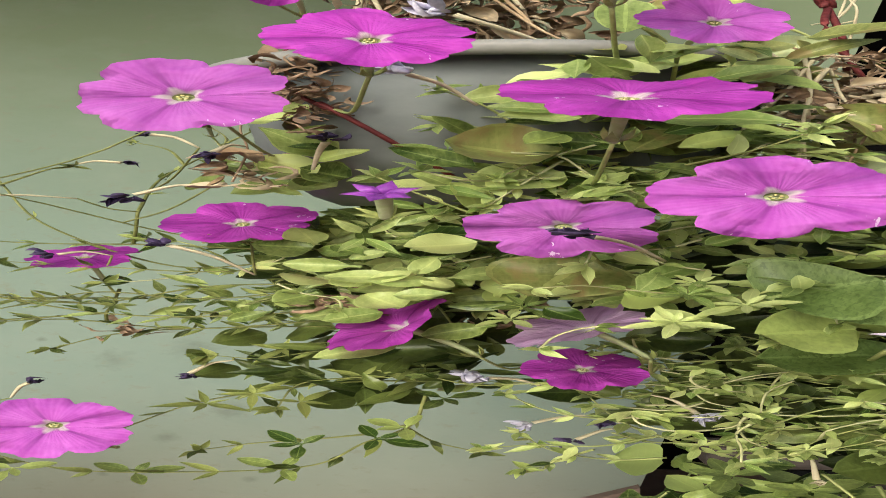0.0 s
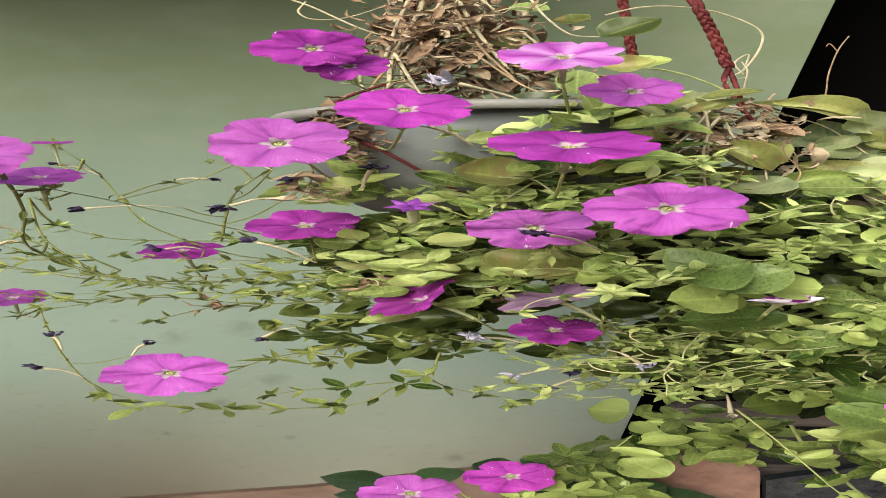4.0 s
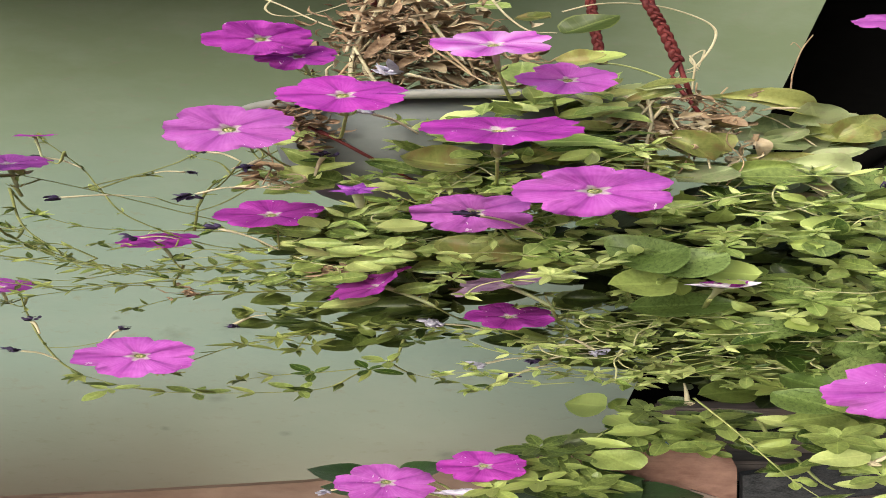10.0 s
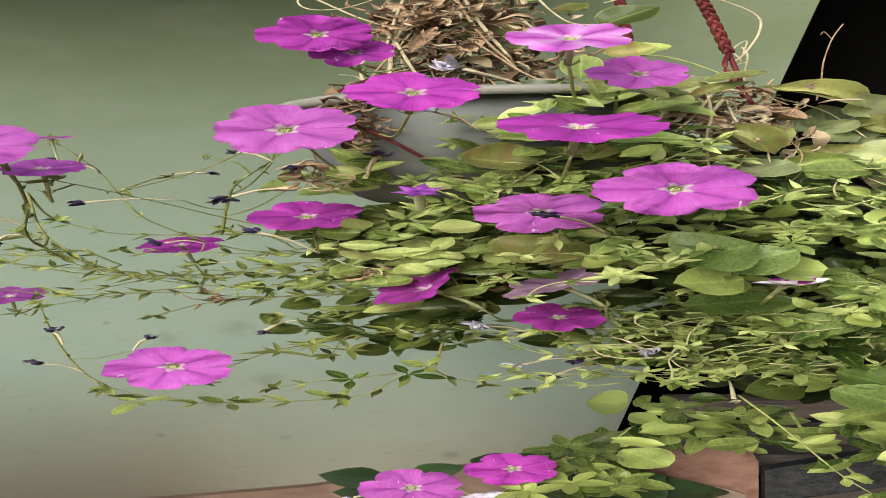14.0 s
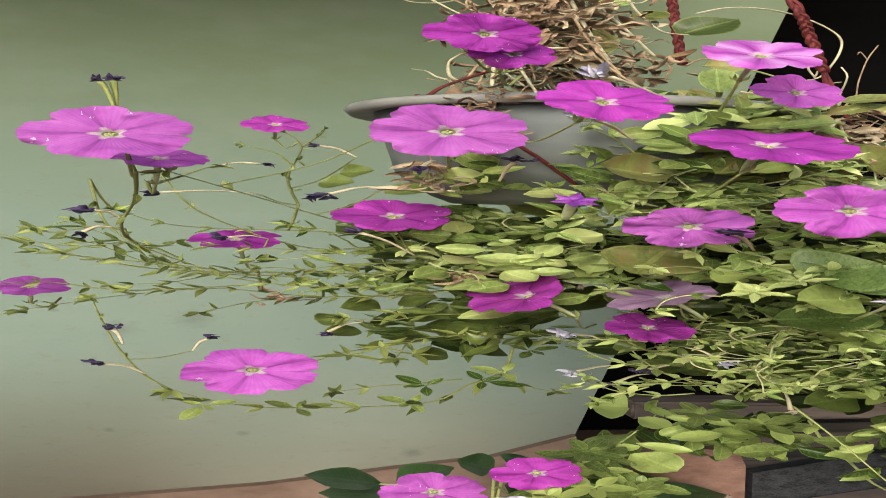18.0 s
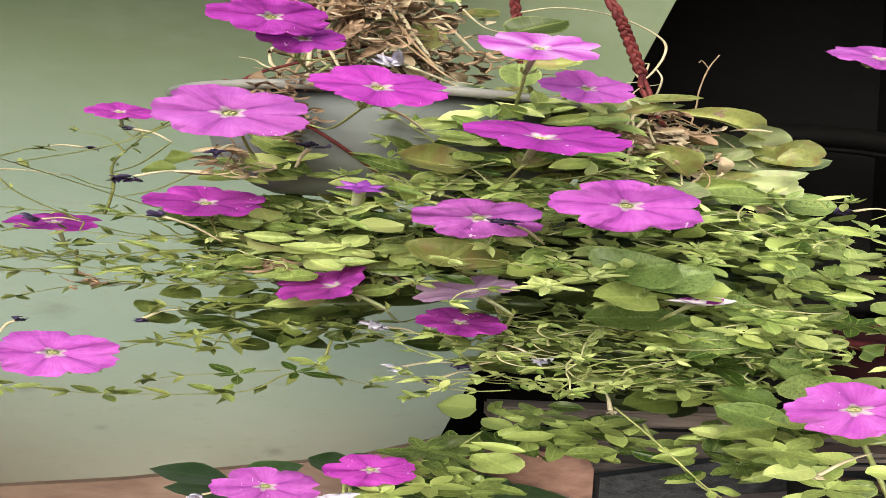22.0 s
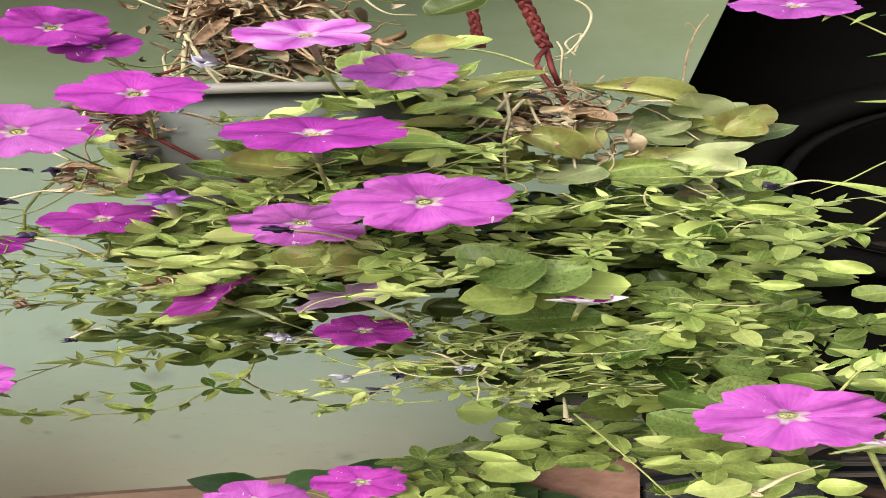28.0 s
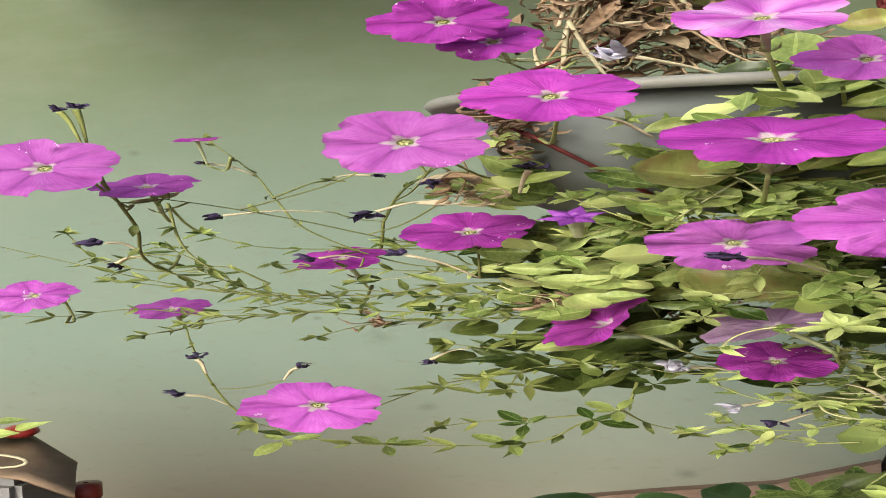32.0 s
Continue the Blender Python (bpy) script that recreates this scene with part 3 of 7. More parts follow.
def rosettes(parent, c, radii, n, size, seed, material=None, leaves=7, width=0.42):
    r = random.Random(seed)
    for i in range(n):
        o = Vector((r.uniform(-1, 1), r.uniform(-1, 1), r.uniform(-1, 1)))
        if parent is petunia and c[0] + o.x * radii[0] > RIGHT_END:
            continue
        rosette(parent, (c[0] + o.x * radii[0], c[1] + o.y * radii[1], c[2] + o.z * radii[2]), size * r.uniform(0.7, 1.25), leaves, material, width=width)


def box_geo(x0, x1, y0, y1, z0, z1):
    v = [Vector((x, y, z)) for z in (z0, z1) for y in (y0, y1) for x in (x0, x1)]
    f = [(0, 2, 3, 1), (4, 5, 7, 6), (0, 1, 5, 4), (2, 6, 7, 3), (0, 4, 6, 2), (1, 3, 7, 5)]
    return v, f


def low_box(name, lo, hi, material, parent=None, label="", bevel=0.0):
    """A box with low-space corners and softened edges."""
    me = bpy.data.meshes.new(name)
    bm = bmesh.new()
    v, f = box_geo(lo[0], hi[0], lo[1], hi[1], lo[2], hi[2])
    vs = [bm.verts.new(p) for p in v]
    for q in f:
        bm.faces.new([vs[i] for i in q])
    if bevel:
        bmesh.ops.bevel(bm, geom=bm.edges[:], offset=bevel, segments=2, affect="EDGES")
    bm.normal_update()
    bm.to_mesh(me)
    bm.free()
    me.materials.append(material)
    ob = new(name, me)
    ob.parent = parent
    if label:
        ob["label"] = label
    return ob


def prism(name, outline, y0, y1, material, parent=None, kind=""):
    """An outline in x and z, given thickness from y0 to y1 (low space)."""
    n = len(outline)
    v = [(x, y0, z) for x, z in outline] + [(x, y1, z) for x, z in outline]
    f = [tuple(range(n)), tuple(range(2 * n - 1, n - 1, -1))] + [(i, i + n, (i + 1) % n + n, (i + 1) % n) for i in range(n)]
    me = bpy.data.meshes.new(name)
    me.from_pydata(v, [], f)
    bm = bmesh.new()
    bm.from_mesh(me)
    bmesh.ops.recalc_face_normals(bm, faces=bm.faces)
    bm.to_mesh(me)
    bm.free()
    me.materials.append(material)
    ob = new(name, me)
    ob.parent = parent
    return ob


# ---- structure ----
WY = 1.40
ground = low_box("ground", (-60, -60, -0.02), (60, 60, 0.0), TERRA)
tagged(ground, "dusty terracotta coloured ground of the yard", "ground", kind="structure")
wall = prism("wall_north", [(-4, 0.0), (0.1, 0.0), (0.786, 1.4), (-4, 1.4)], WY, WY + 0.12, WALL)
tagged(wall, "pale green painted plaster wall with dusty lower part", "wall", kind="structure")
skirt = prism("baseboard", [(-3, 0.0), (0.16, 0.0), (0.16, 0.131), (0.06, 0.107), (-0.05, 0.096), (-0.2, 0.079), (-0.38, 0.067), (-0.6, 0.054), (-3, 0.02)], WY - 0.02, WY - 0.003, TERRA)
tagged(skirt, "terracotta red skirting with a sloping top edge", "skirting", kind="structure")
# recess walls: darkness comes from their near-black colour; the side one is added
back = low_box("wall_back", (-0.5, 2.1, 0.0), (1.22, 2.25, 1.4), SHADE_BLACK)
tagged(back, "wall behind the opening, its missing light put in as near black", "wall", kind="structure")
side = low_box("wall_east", (1.1, 1.0, 0.0), (1.22, 2.1, 1.4), SHADE_BLACK)
tagged(side, "added near-black side wall that closes the recess to light", "wall", kind="structure")
# added light blocker, out of view: darkens the upper left of the wall
canopy = low_box("canopy", (-0.75, 0.92, 0.71), (0.1, 1.395, 0.75), SHADE_BLACK)
tagged(canopy, "unseen dark board added to shade the wall top", "canopy", kind="structure")
# added slab, never in view: blocks light above the wall and recess
recess_lid = low_box("ceiling", (-4, 1.15, 0.95), (1.3, 2.3, 1.03), SHADE_BLACK)
tagged(recess_lid, "unseen dark slab added overhead to keep light out", "ceiling", kind="structure")

# ---- hanging pot ----
PX, PY = 0.015, 0.85
pot = thing("hanging_pot", "grey plastic hanging bowl pot packed with trailing plants", "flower pot")


def ring(profile, n=56):
    v, f = [], []
    for r, z in profile:
        for i in range(n):
            a = i / n * math.tau
            v.append(Vector((PX + r * math.cos(a), PY + r * math.sin(a), z / SQ)))
    for j in range(len(profile) - 1):
        for i in range(n):
            p, q = j * n + i, j * n + (i + 1) % n
            f.append((p, q, q + n, p + n))
    return v, f


ZR = 0.468
v, f = ring([(0.005, ZR - 0.066), (0.085, ZR - 0.066), (0.1, ZR - 0.061), (0.118, ZR - 0.05), (0.126, ZR - 0.045), (0.135, ZR - 0.02), (0.142, ZR - 0.003), (0.136, ZR - 0.003), (0.12, ZR - 0.04), (0.08, ZR - 0.06)])
mesh_ob("bowl", v, f, POT, pot)
v, f = ring([(0.138, ZR - 0.003), (0.159, ZR - 0.005), (0.163, ZR - 0.002), (0.161, ZR + 0.0005), (0.14, ZR + 0.0005), (0.136, ZR - 0.003)])
mesh_ob("rim", v, f, POT_RIM, pot, "paler flared rim")
v, f = ring([(0.002, ZR - 0.01), (0.07, ZR - 0.009), (0.138, ZR - 0.012)])
mesh_ob("soil", v, f, SOIL, pot)


def braid(parent, pts, r=0.0038):
    path = smooth_path([tall(p) for p in pts], 60)
    for s in range(3):
        line = []
        for i, p in enumerate(path):
            a = i * 0.62 + s * math.tau / 3
            d = path[min(i + 1, 60)] - path[max(i - 1, 0)]
            _, u, w = frame_of(d, Vector((0, 1, 0.1)))
            line.append(p + u * (math.sin(a) * r * 0.75) + w * (math.sin(2 * a) * r * 0.4))
        v, f = tube_geo(line, r * 0.62, r * 0.62, 7)
        mesh_ob("strand", v, f, ROPE, parent)


hanger = thing("rope_hanger", "braided dark red cord hanger tied round the pot", "plant hanger")
braid(hanger, [(0.170, 0.780, 0.495), (0.159, 0.780, 0.519), (0.146, 0.780, 0.542), (0.11, 0.82, 0.62), (0.04, 0.85, 0.9)])
braid(hanger, [(0.129, 0.950, 0.516), (0.123, 0.950, 0.546), (0.118, 0.950, 0.574), (0.10, 0.92, 0.62), (0.04, 0.85, 0.9)])
for a, b, c in (((0.170, 0.780, 0.495), (0.174, 0.770, 0.479), (0.182, 0.790, 0.466)), ((0.170, 0.780, 0.495), (0.164, 0.760, 0.482), (0.181, 0.760, 0.459)),
                ((-0.099, 0.780, 0.471), (-0.081, 0.790, 0.481), (-0.014, 0.820, 0.505)), ((-0.097, 0.780, 0.472), (-0.105, 0.770, 0.464), (-0.086, 0.750, 0.457)),
                ((-0.066, 0.720, 0.446), (-0.040, 0.720, 0.432), (-0.006, 0.740, 0.413)), ((-0.108, 0.760, 0.470), (-0.092, 0.740, 0.458), (-0.062, 0.720, 0.443))):
    v, f = tube_geo(smooth_path([tall(a), tall(b), tall(c)], 12), 0.0022, 0.002, 7)
    mesh_ob("cord", v, f, ROPE, hanger)

# ---- the trailing petunia ----
petunia = thing("petunia_plant", "trailing petunia with magenta blooms and yellow-green leaves", "plant")


def bloom(c, size, face=(0, -1, 0.1), material=None, root=None, **kw):
    e = flower(petunia, c, size, face, material, **kw)
    if root and root[0] < -0.15 and BRANCHES:
        attach(petunia, tall(root), 0.0011)
    if root:
        mid = tuple((a + b) / 2 for a, b in zip(e, root))
        stem(petunia, [Vector(e), Vector((mid[0], mid[1] + 0.01, mid[2] - 0.006)), Vector(root)], 0.0011, 0.0014)


# half-open star bud and a furled bloom seen from the side
def star(parent, c, size, face, material):
    C, n = tall(c), Vector(face).normalized()
    sx = Vector((0, 0, 1)).cross(n).normalized()
    sy = n.cross(sx)
    m = Mass()
    for i in range(6):
        a = i / 6 * math.tau + 0.3
        o = sx * math.cos(a) + sy * math.sin(a)
        v, f, uv = leaf_geo(C - n * 0.004, C + o * size * 0.5 + n * 0.006, size * 0.3, "lance", n, 0.1, -0.5, 0.0, 5, 4, i)
        m.add(v, f, uv)
    fl = mesh_ob("star_bud", m.v, m.f, material, parent, "half-open purple star-shaped bud", m.uv)
    v, f = tube_geo(smooth_path([C - n * 0.003, C - n * 0.015 - Vector((0, 0, 0.008)), C - Vector((0, -0.02, 0.03))], 6), 0.004, 0.003, 7)
    mesh_ob("tube", v, f, TUBE, fl)
    for i in range(5):
        a = i / 5 * math.tau
        o = Vector((math.cos(a), -0.3, 0.5 * math.sin(a)))
        e = C - Vector((0, -0.02, 0.03))
        v, f, uv = leaf_geo(e, e + o * 0.016 + Vector((0, 0, 0.01)), 0.005, "lance", Vector((0, -1, 0.5)), nl=4, nw=2)
        mesh_ob("sepal", v, f, SEPAL, fl, "", uv)


VIOLET = plain("violet_petal", (0.1, 0.014, 0.17), (0.26, 0.06, 0.36), 120, 0.5)
WHITE_PETAL = plain("white_petal", (0.5, 0.42, 0.54), (0.72, 0.64, 0.75), 120, 0.5)
star(petunia, (-0.033, 0.651, 0.405), 0.032, (0, -0.8, 0.55), VIOLET)


def furled(parent, c, size, material, inside, root):
    """A folded bloom seen from the side: a slim cone with two pale-edged flaps, purple within."""
    C = tall(c)
    R0 = tall(root)
    foot = C + (R0 - C).normalized() * size * 1.3
    _, sx, sy = frame_of(C - foot, Vector((0, 1, 0.1)))
    prof = ((0.05, 0.0), (0.07, 0.4), (0.11, 0.7), (0.22, 0.92), (0.34, 1.0), (0.3, 0.98), (0.12, 0.85))
    v, f = [], []
    for r, k in prof:
        for i in range(16):
            a = i / 16 * math.tau
            w = r * size * (1 + 0.18 * math.sin(3 * a + 0.6) * k)
            v.append(foot + (C - foot) * (k + 0.05 * k * math.sin(2 * a)) + sx * (w * math.cos(a)) + sy * (w * 0.7 * math.sin(a)))
    for j in range(len(prof) - 1):
        for i in range(16):
            p, q = j * 16 + i, j * 16 + (i + 1) % 16
            f.append((p, q, q + 16, p + 16))
    fl = mesh_ob("furled_flower", v, f, TUBE, parent, "half-closed bloom with pale folded rim")
    for dx, dz, w, m in ((-0.7, 0.02, 0.2, material), (0.62, 0.12, 0.36, material), (-0.46, 0.14, 0.36, inside), (0.4, 0.26, 0.44, inside), (0.05, 0.34, 0.44, inside)):
        a = C + Vector((-dx * 0.25 * size, -0.06 * size, -0.08 * size))
        v, f, uv = leaf_geo(a, C + Vector((dx * size, -0.1 * size, dz * size)), w * size, "oval", Vector((0, -1, 0.5)), 0.1, 0.4, -0.1, 6, 4, dx)
        mesh_ob("petal", v, f, m, fl, "", uv)
    v, f = tube_geo(smooth_path([foot, foot.lerp(R0, 0.5) + Vector((0.003, 0, 0)), R0], 8), 0.0022, 0.0014, 7)
    mesh_ob("tube", v, f, STEM, fl)


furled(petunia, (0.188, 0.700, 0.347), 0.036, WHITE_PETAL, PETAL_DEEP, (0.176, 0.810, 0.313))

# trailing stems to the left of the pot
leafy_stem(petunia, [(-0.050, 0.850, 0.375), (-0.104, 0.820, 0.382), (-0.147, 0.790, 0.388), (-0.202, 0.760, 0.403), (-0.234, 0.730, 0.412), (-0.256, 0.700, 0.418)], 0.062, 0.025, 0.26, LEAF_YOUNG, "spoon", 0.0010, start=0.3, stemmat=STEM_TRAIL)
leafy_stem(petunia, [(-0.057, 0.840, 0.360), (-0.139, 0.844, 0.359), (-0.205, 0.848, 0.350), (-0.272, 0.852, 0.356), (-0.313, 0.856, 0.369), (-0.355, 0.860, 0.380)], 0.020, 0.023, 0.23, LEAF_TRAIL, "lance", 0.0014, stemmat=STEM_TRAIL)
leafy_stem(petunia, [(-0.063, 0.820, 0.348), (-0.156, 0.824, 0.344), (-0.220, 0.828, 0.349), (-0.273, 0.832, 0.360), (-0.288, 0.836, 0.369), (-0.329, 0.840, 0.386)], 0.022, 0.021, 0.23, LEAF, "lance", 0.0014, stemmat=STEM_TRAIL)
leafy_stem(petunia, [(-0.069, 0.860, 0.340), (-0.157, 0.865, 0.334), (-0.234, 0.870, 0.339), (-0.303, 0.875, 0.333), (-0.370, 0.880, 0.322)], 0.021, 0.021, 0.23, LEAF_TRAIL, "lance", 0.0014, stemmat=STEM_TRAIL)
leafy_stem(petunia, [(-0.079, 0.870, 0.335), (-0.147, 0.880, 0.333), (-0.204, 0.890, 0.329), (-0.248, 0.900, 0.319)], 0.025, 0.019, 0.23, LEAF_TRAIL, "lance", 0.0014, stemmat=STEM_TRAIL)
leafy_stem(petunia, [(-0.095, 0.860, 0.368), (-0.151, 0.860, 0.366), (-0.208, 0.860, 0.369), (-0.262, 0.860, 0.372)], 0.027, 0.021, 0.23, LEAF_TRAIL, "lance", 0.0014, stemmat=STEM_TRAIL)
leafy_stem(petunia, [(-0.084, 0.850, 0.356), (-0.148, 0.845, 0.352), (-0.203, 0.840, 0.356), (-0.262, 0.835, 0.346), (-0.303, 0.830, 0.344)], 0.022, 0.020, 0.23, LEAF_TRAIL, "lance", 0.0014, stemmat=STEM_TRAIL)
leafy_stem(petunia, [(-0.098, 0.880, 0.372), (-0.170, 0.884, 0.368), (-0.244, 0.888, 0.391), (-0.272, 0.892, 0.415), (-0.288, 0.896, 0.432), (-0.324, 0.900, 0.457)], 0.062, 0.019, 0.23, LEAF_TRAIL, "lance", 0.0014, stemmat=STEM_TRAIL)
leafy_stem(petunia, [(-0.268, 0.880, 0.415), (-0.244, 0.890, 0.424), (-0.234, 0.900, 0.426)], 0.037, 0.017, 0.23, LEAF_TRAIL, "lance", 0.0014, stemmat=STEM_TRAIL)
leafy_stem(petunia, [(-0.094, 0.860, 0.377), (-0.172, 0.855, 0.381), (-0.232, 0.850, 0.382), (-0.269, 0.845, 0.385), (-0.302, 0.840, 0.394)], 0.030, 0.021, 0.23, LEAF, "lance", 0.0014, stemmat=STEM_TRAIL)
leafy_stem(petunia, [(-0.001, 0.880, 0.302), (-0.062, 0.870, 0.304), (-0.121, 0.860, 0.299), (-0.154, 0.850, 0.294), (-0.190, 0.840, 0.282), (-0.200, 0.830, 0.279)], 0.025, 0.027, 0.23, LEAF_TRAIL, "lance", 0.0014, stemmat=STEM_TRAIL)
leafy_stem(petunia, [(-0.025, 0.850, 0.300), (-0.033, 0.845, 0.284), (-0.058, 0.840, 0.275), (-0.091, 0.835, 0.263), (-0.179, 0.830, 0.261), (-0.224, 0.825, 0.265), (-0.261, 0.820, 0.275)], 0.037, 0.027, 0.23, LEAF_TRAIL, "lance", 0.0014, stemmat=STEM_TRAIL)
leafy_stem(petunia, [(-0.261, 0.820, 0.275), (-0.280, 0.825, 0.285), (-0.297, 0.830, 0.302), (-0.310, 0.835, 0.323), (-0.316, 0.840, 0.335)], 0.062, 0.017, 0.23, LEAF_TRAIL, "lance", 0.0014, stemmat=STEM_TRAIL)
leafy_stem(petunia, [(-0.038, 0.850, 0.283), (-0.021, 0.850, 0.274), (0.005, 0.850, 0.268)], 0.037, 0.021, 0.23, LEAF_TRAIL, "lance", 0.0014, stemmat=STEM_TRAIL)
leafy_stem(petunia, [(-0.060, 0.860, 0.323), (-0.086, 0.860, 0.322), (-0.117, 0.860, 0.318), (-0.147, 0.860, 0.320)], 0.025, 0.023, 0.23, LEAF_TRAIL, "lance", 0.0014, stemmat=STEM_TRAIL)
leafy_stem(petunia, [(-0.060, 0.860, 0.308), (-0.095, 0.860, 0.304), (-0.108, 0.860, 0.291)], 0.025, 0.025, 0.23, LEAF_TRAIL, "lance", 0.0014, stemmat=STEM_TRAIL)
leafy_stem(petunia, [(-0.060, 0.860, 0.276), (-0.091, 0.860, 0.273), (-0.121, 0.860, 0.271), (-0.152, 0.860, 0.267)], 0.037, 0.021, 0.23, LEAF_TRAIL, "lance", 0.0014, stemmat=STEM_TRAIL)
leafy_stem(petunia, [(-0.177, 0.850, 0.352), (-0.267, 0.838, 0.354), (-0.320, 0.825, 0.363), (-0.372, 0.812, 0.376), (-0.425, 0.800, 0.390)], 0.022, 0.021, 0.23, LEAF_TRAIL, "lance", 0.0014, stemmat=STEM_TRAIL)
leafy_stem(petunia, [(-0.203, 0.860, 0.343), (-0.293, 0.850, 0.339), (-0.349, 0.840, 0.345), (-0.405, 0.830, 0.341), (-0.449, 0.820, 0.344)], 0.022, 0.019, 0.23, LEAF_TRAIL, "lance", 0.0014, stemmat=STEM_TRAIL)
leafy_stem(petunia, [(-0.256, 0.840, 0.361), (-0.287, 0.840, 0.372), (-0.327, 0.840, 0.369), (-0.376, 0.840, 0.377), (-0.400, 0.840, 0.396)], 0.025, 0.019, 0.23, LEAF_TRAIL, "lance", 0.0014, stemmat=STEM_TRAIL)
leafy_stem(petunia, [(-0.315, 0.820, 0.414), (-0.304, 0.820, 0.385), (-0.271, 0.820, 0.363)], 0.037, 0.019, 0.23, LEAF_TRAIL, "lance", 0.0014, stemmat=STEM_TRAIL)
leafy_stem(petunia, [(-0.179, 0.840, 0.399), (-0.185, 0.914, 0.419), (-0.172, 1.036, 0.447), (-0.188, 1.057, 0.461)], 0.037, 0.017, 0.23, LEAF_TRAIL, "lance", 0.0014, stemmat=STEM_TRAIL)
leafy_stem(petunia, [(-0.180, 0.953, 0.428), (-0.195, 0.970, 0.439), (-0.222, 0.986, 0.445)], 0.075, 0.011, 0.23, LEAF_TRAIL, "lance", 0.0014, stemmat=STEM_TRAIL)
leafy_stem(petunia, [(-0.171, 1.036, 0.447), (-0.156, 1.062, 0.458), (-0.151, 1.079, 0.464)], 0.037, 0.015, 0.23, LEAF_TRAIL, "lance", 0.0014, stemmat=STEM_TRAIL)
leafy_stem(petunia, [(-0.271, 0.680, 0.417), (-0.274, 0.704, 0.402), (-0.284, 0.728, 0.386), (-0.276, 0.752, 0.374), (-0.233, 0.776, 0.358), (-0.180, 0.800, 0.352)], 0.037, 0.021, 0.23, LEAF_TRAIL, "lance", 0.0014, stemmat=STEM_TRAIL)
leafy_stem(petunia, [(-0.288, 0.780, 0.383), (-0.308, 0.780, 0.384), (-0.331, 0.780, 0.380), (-0.344, 0.780, 0.383)], 0.037, 0.019, 0.23, LEAF_TRAIL, "lance", 0.0014, stemmat=STEM_TRAIL)
leafy_stem(petunia, [(-0.234, 0.800, 0.357), (-0.279, 0.800, 0.361), (-0.314, 0.800, 0.364), (-0.344, 0.800, 0.367)], 0.025, 0.019, 0.23, LEAF_TRAIL, "lance", 0.0014, stemmat=STEM_TRAIL)

# open blooms
bloom((-0.086, 0.633, 0.493), 0.066, (0.1, -1, 0.0), PETAL_DEEP, (-0.044, 0.750, 0.487))
bloom((-0.068, 0.651, 0.485), 0.05, (0.0, -1, 0.15), PETAL_DEEP, (-0.044, 0.750, 0.483))
bloom((-0.032, 0.591, 0.456), 0.073, (0.1, -1, 0.3), PETAL_HOT, (-0.059, 0.720, 0.443))
bloom((0.049, 0.590, 0.482), 0.066, (-0.05, -0.9, 0.45), PETAL_STREAK, (0.065, 0.700, 0.458))
bloom((0.092, 0.640, 0.468), 0.06, (0.2, -1, 0.2), PETAL, (0.091, 0.740, 0.458))
bloom((0.053, 0.587, 0.437), 0.091, (0.05, -0.72, 0.72), PETAL_HOT, (0.047, 0.700, 0.409))
bloom((-0.107, 0.630, 0.441), 0.09, (-0.15, -1, 0.1), PETAL_PALE, (-0.080, 0.780, 0.425))
bloom((-0.117, 0.803, 0.394), 0.08, (-0.05, -0.8, 0.6), PETAL_HOT, (-0.093, 0.850, 0.373))
bloom((0.0345, 0.652, 0.392), 0.073, (-0.2, -1, -0.1), PETAL_PALE, (0.076, 0.750, 0.370))
bloom((0.104, 0.594, 0.403), 0.087, (0.05, -1, 0.1), PETAL, (0.126, 0.780, 0.386))
bloom((-0.043, 0.765, 0.346), 0.09, (-0.74, -0.28, 0.63), PETAL_HOT, (0.035, 0.850, 0.317), cup=0.3, tube=0.05)
bloom((0.045, 0.745, 0.347), 0.078, (-0.66, -0.26, 0.7), PETAL_FADED, (0.092, 0.800, 0.321), cup=0.34, tube=0.045)
bloom((0.055, 0.785, 0.322), 0.062, (0.1, -0.7, 0.65), PETAL_HOT, (0.098, 0.850, 0.301))
bloom((-0.208, 0.781, 0.293), 0.089, (0.0, -1, 0.1), PETAL, (-0.179, 0.800, 0.280))
bloom((-0.222, 0.878, 0.375), 0.066, (-0.1, -0.5, 0.75), PETAL_HOT, (-0.207, 0.900, 0.354))
bloom((-0.372, 0.930, 0.336), 0.058, (0.1, -0.6, 0.8), PETAL, (-0.352, 0.940, 0.326))
bloom((-0.279, 0.616, 0.435), 0.088, (-0.1, -1, 0.2), PETAL_PALE, (-0.274, 0.700, 0.415))
bloom((-0.259, 0.686, 0.426), 0.06, (0.1, -0.6, 0.8), PETAL, (-0.269, 0.720, 0.412))
bloom((-0.194, 1.060, 0.467), 0.06, (0.0, -0.8, 0.5), PETAL_HOT, (-0.174, 1.053, 0.451))
bloom((-0.308, 0.850, 0.455), 0.036, (0.0, -0.35, 0.9), PETAL_HOT, (-0.288, 0.860, 0.443))
bloom((-0.404, 0.800, 0.358), 0.062, (0.0, -0.9, 0.3), PETAL, (-0.391, 0.820, 0.338))

# spent blooms
wilted(petunia, (-0.205, 0.820, 0.406), (-0.268, 0.800, 0.406), 0.016)
wilted(petunia, (-0.098, 0.720, 0.427), (-0.110, 0.710, 0.424), 0.011)
wilted(petunia, (-0.282, 0.880, 0.431), (-0.309, 0.870, 0.439), 0.009)
wilted(petunia, (-0.237, 0.900, 0.426), (-0.205, 0.900, 0.428), 0.009)
wilted(petunia, (-0.141, 0.820, 0.432), (-0.166, 0.820, 0.439), 0.009)
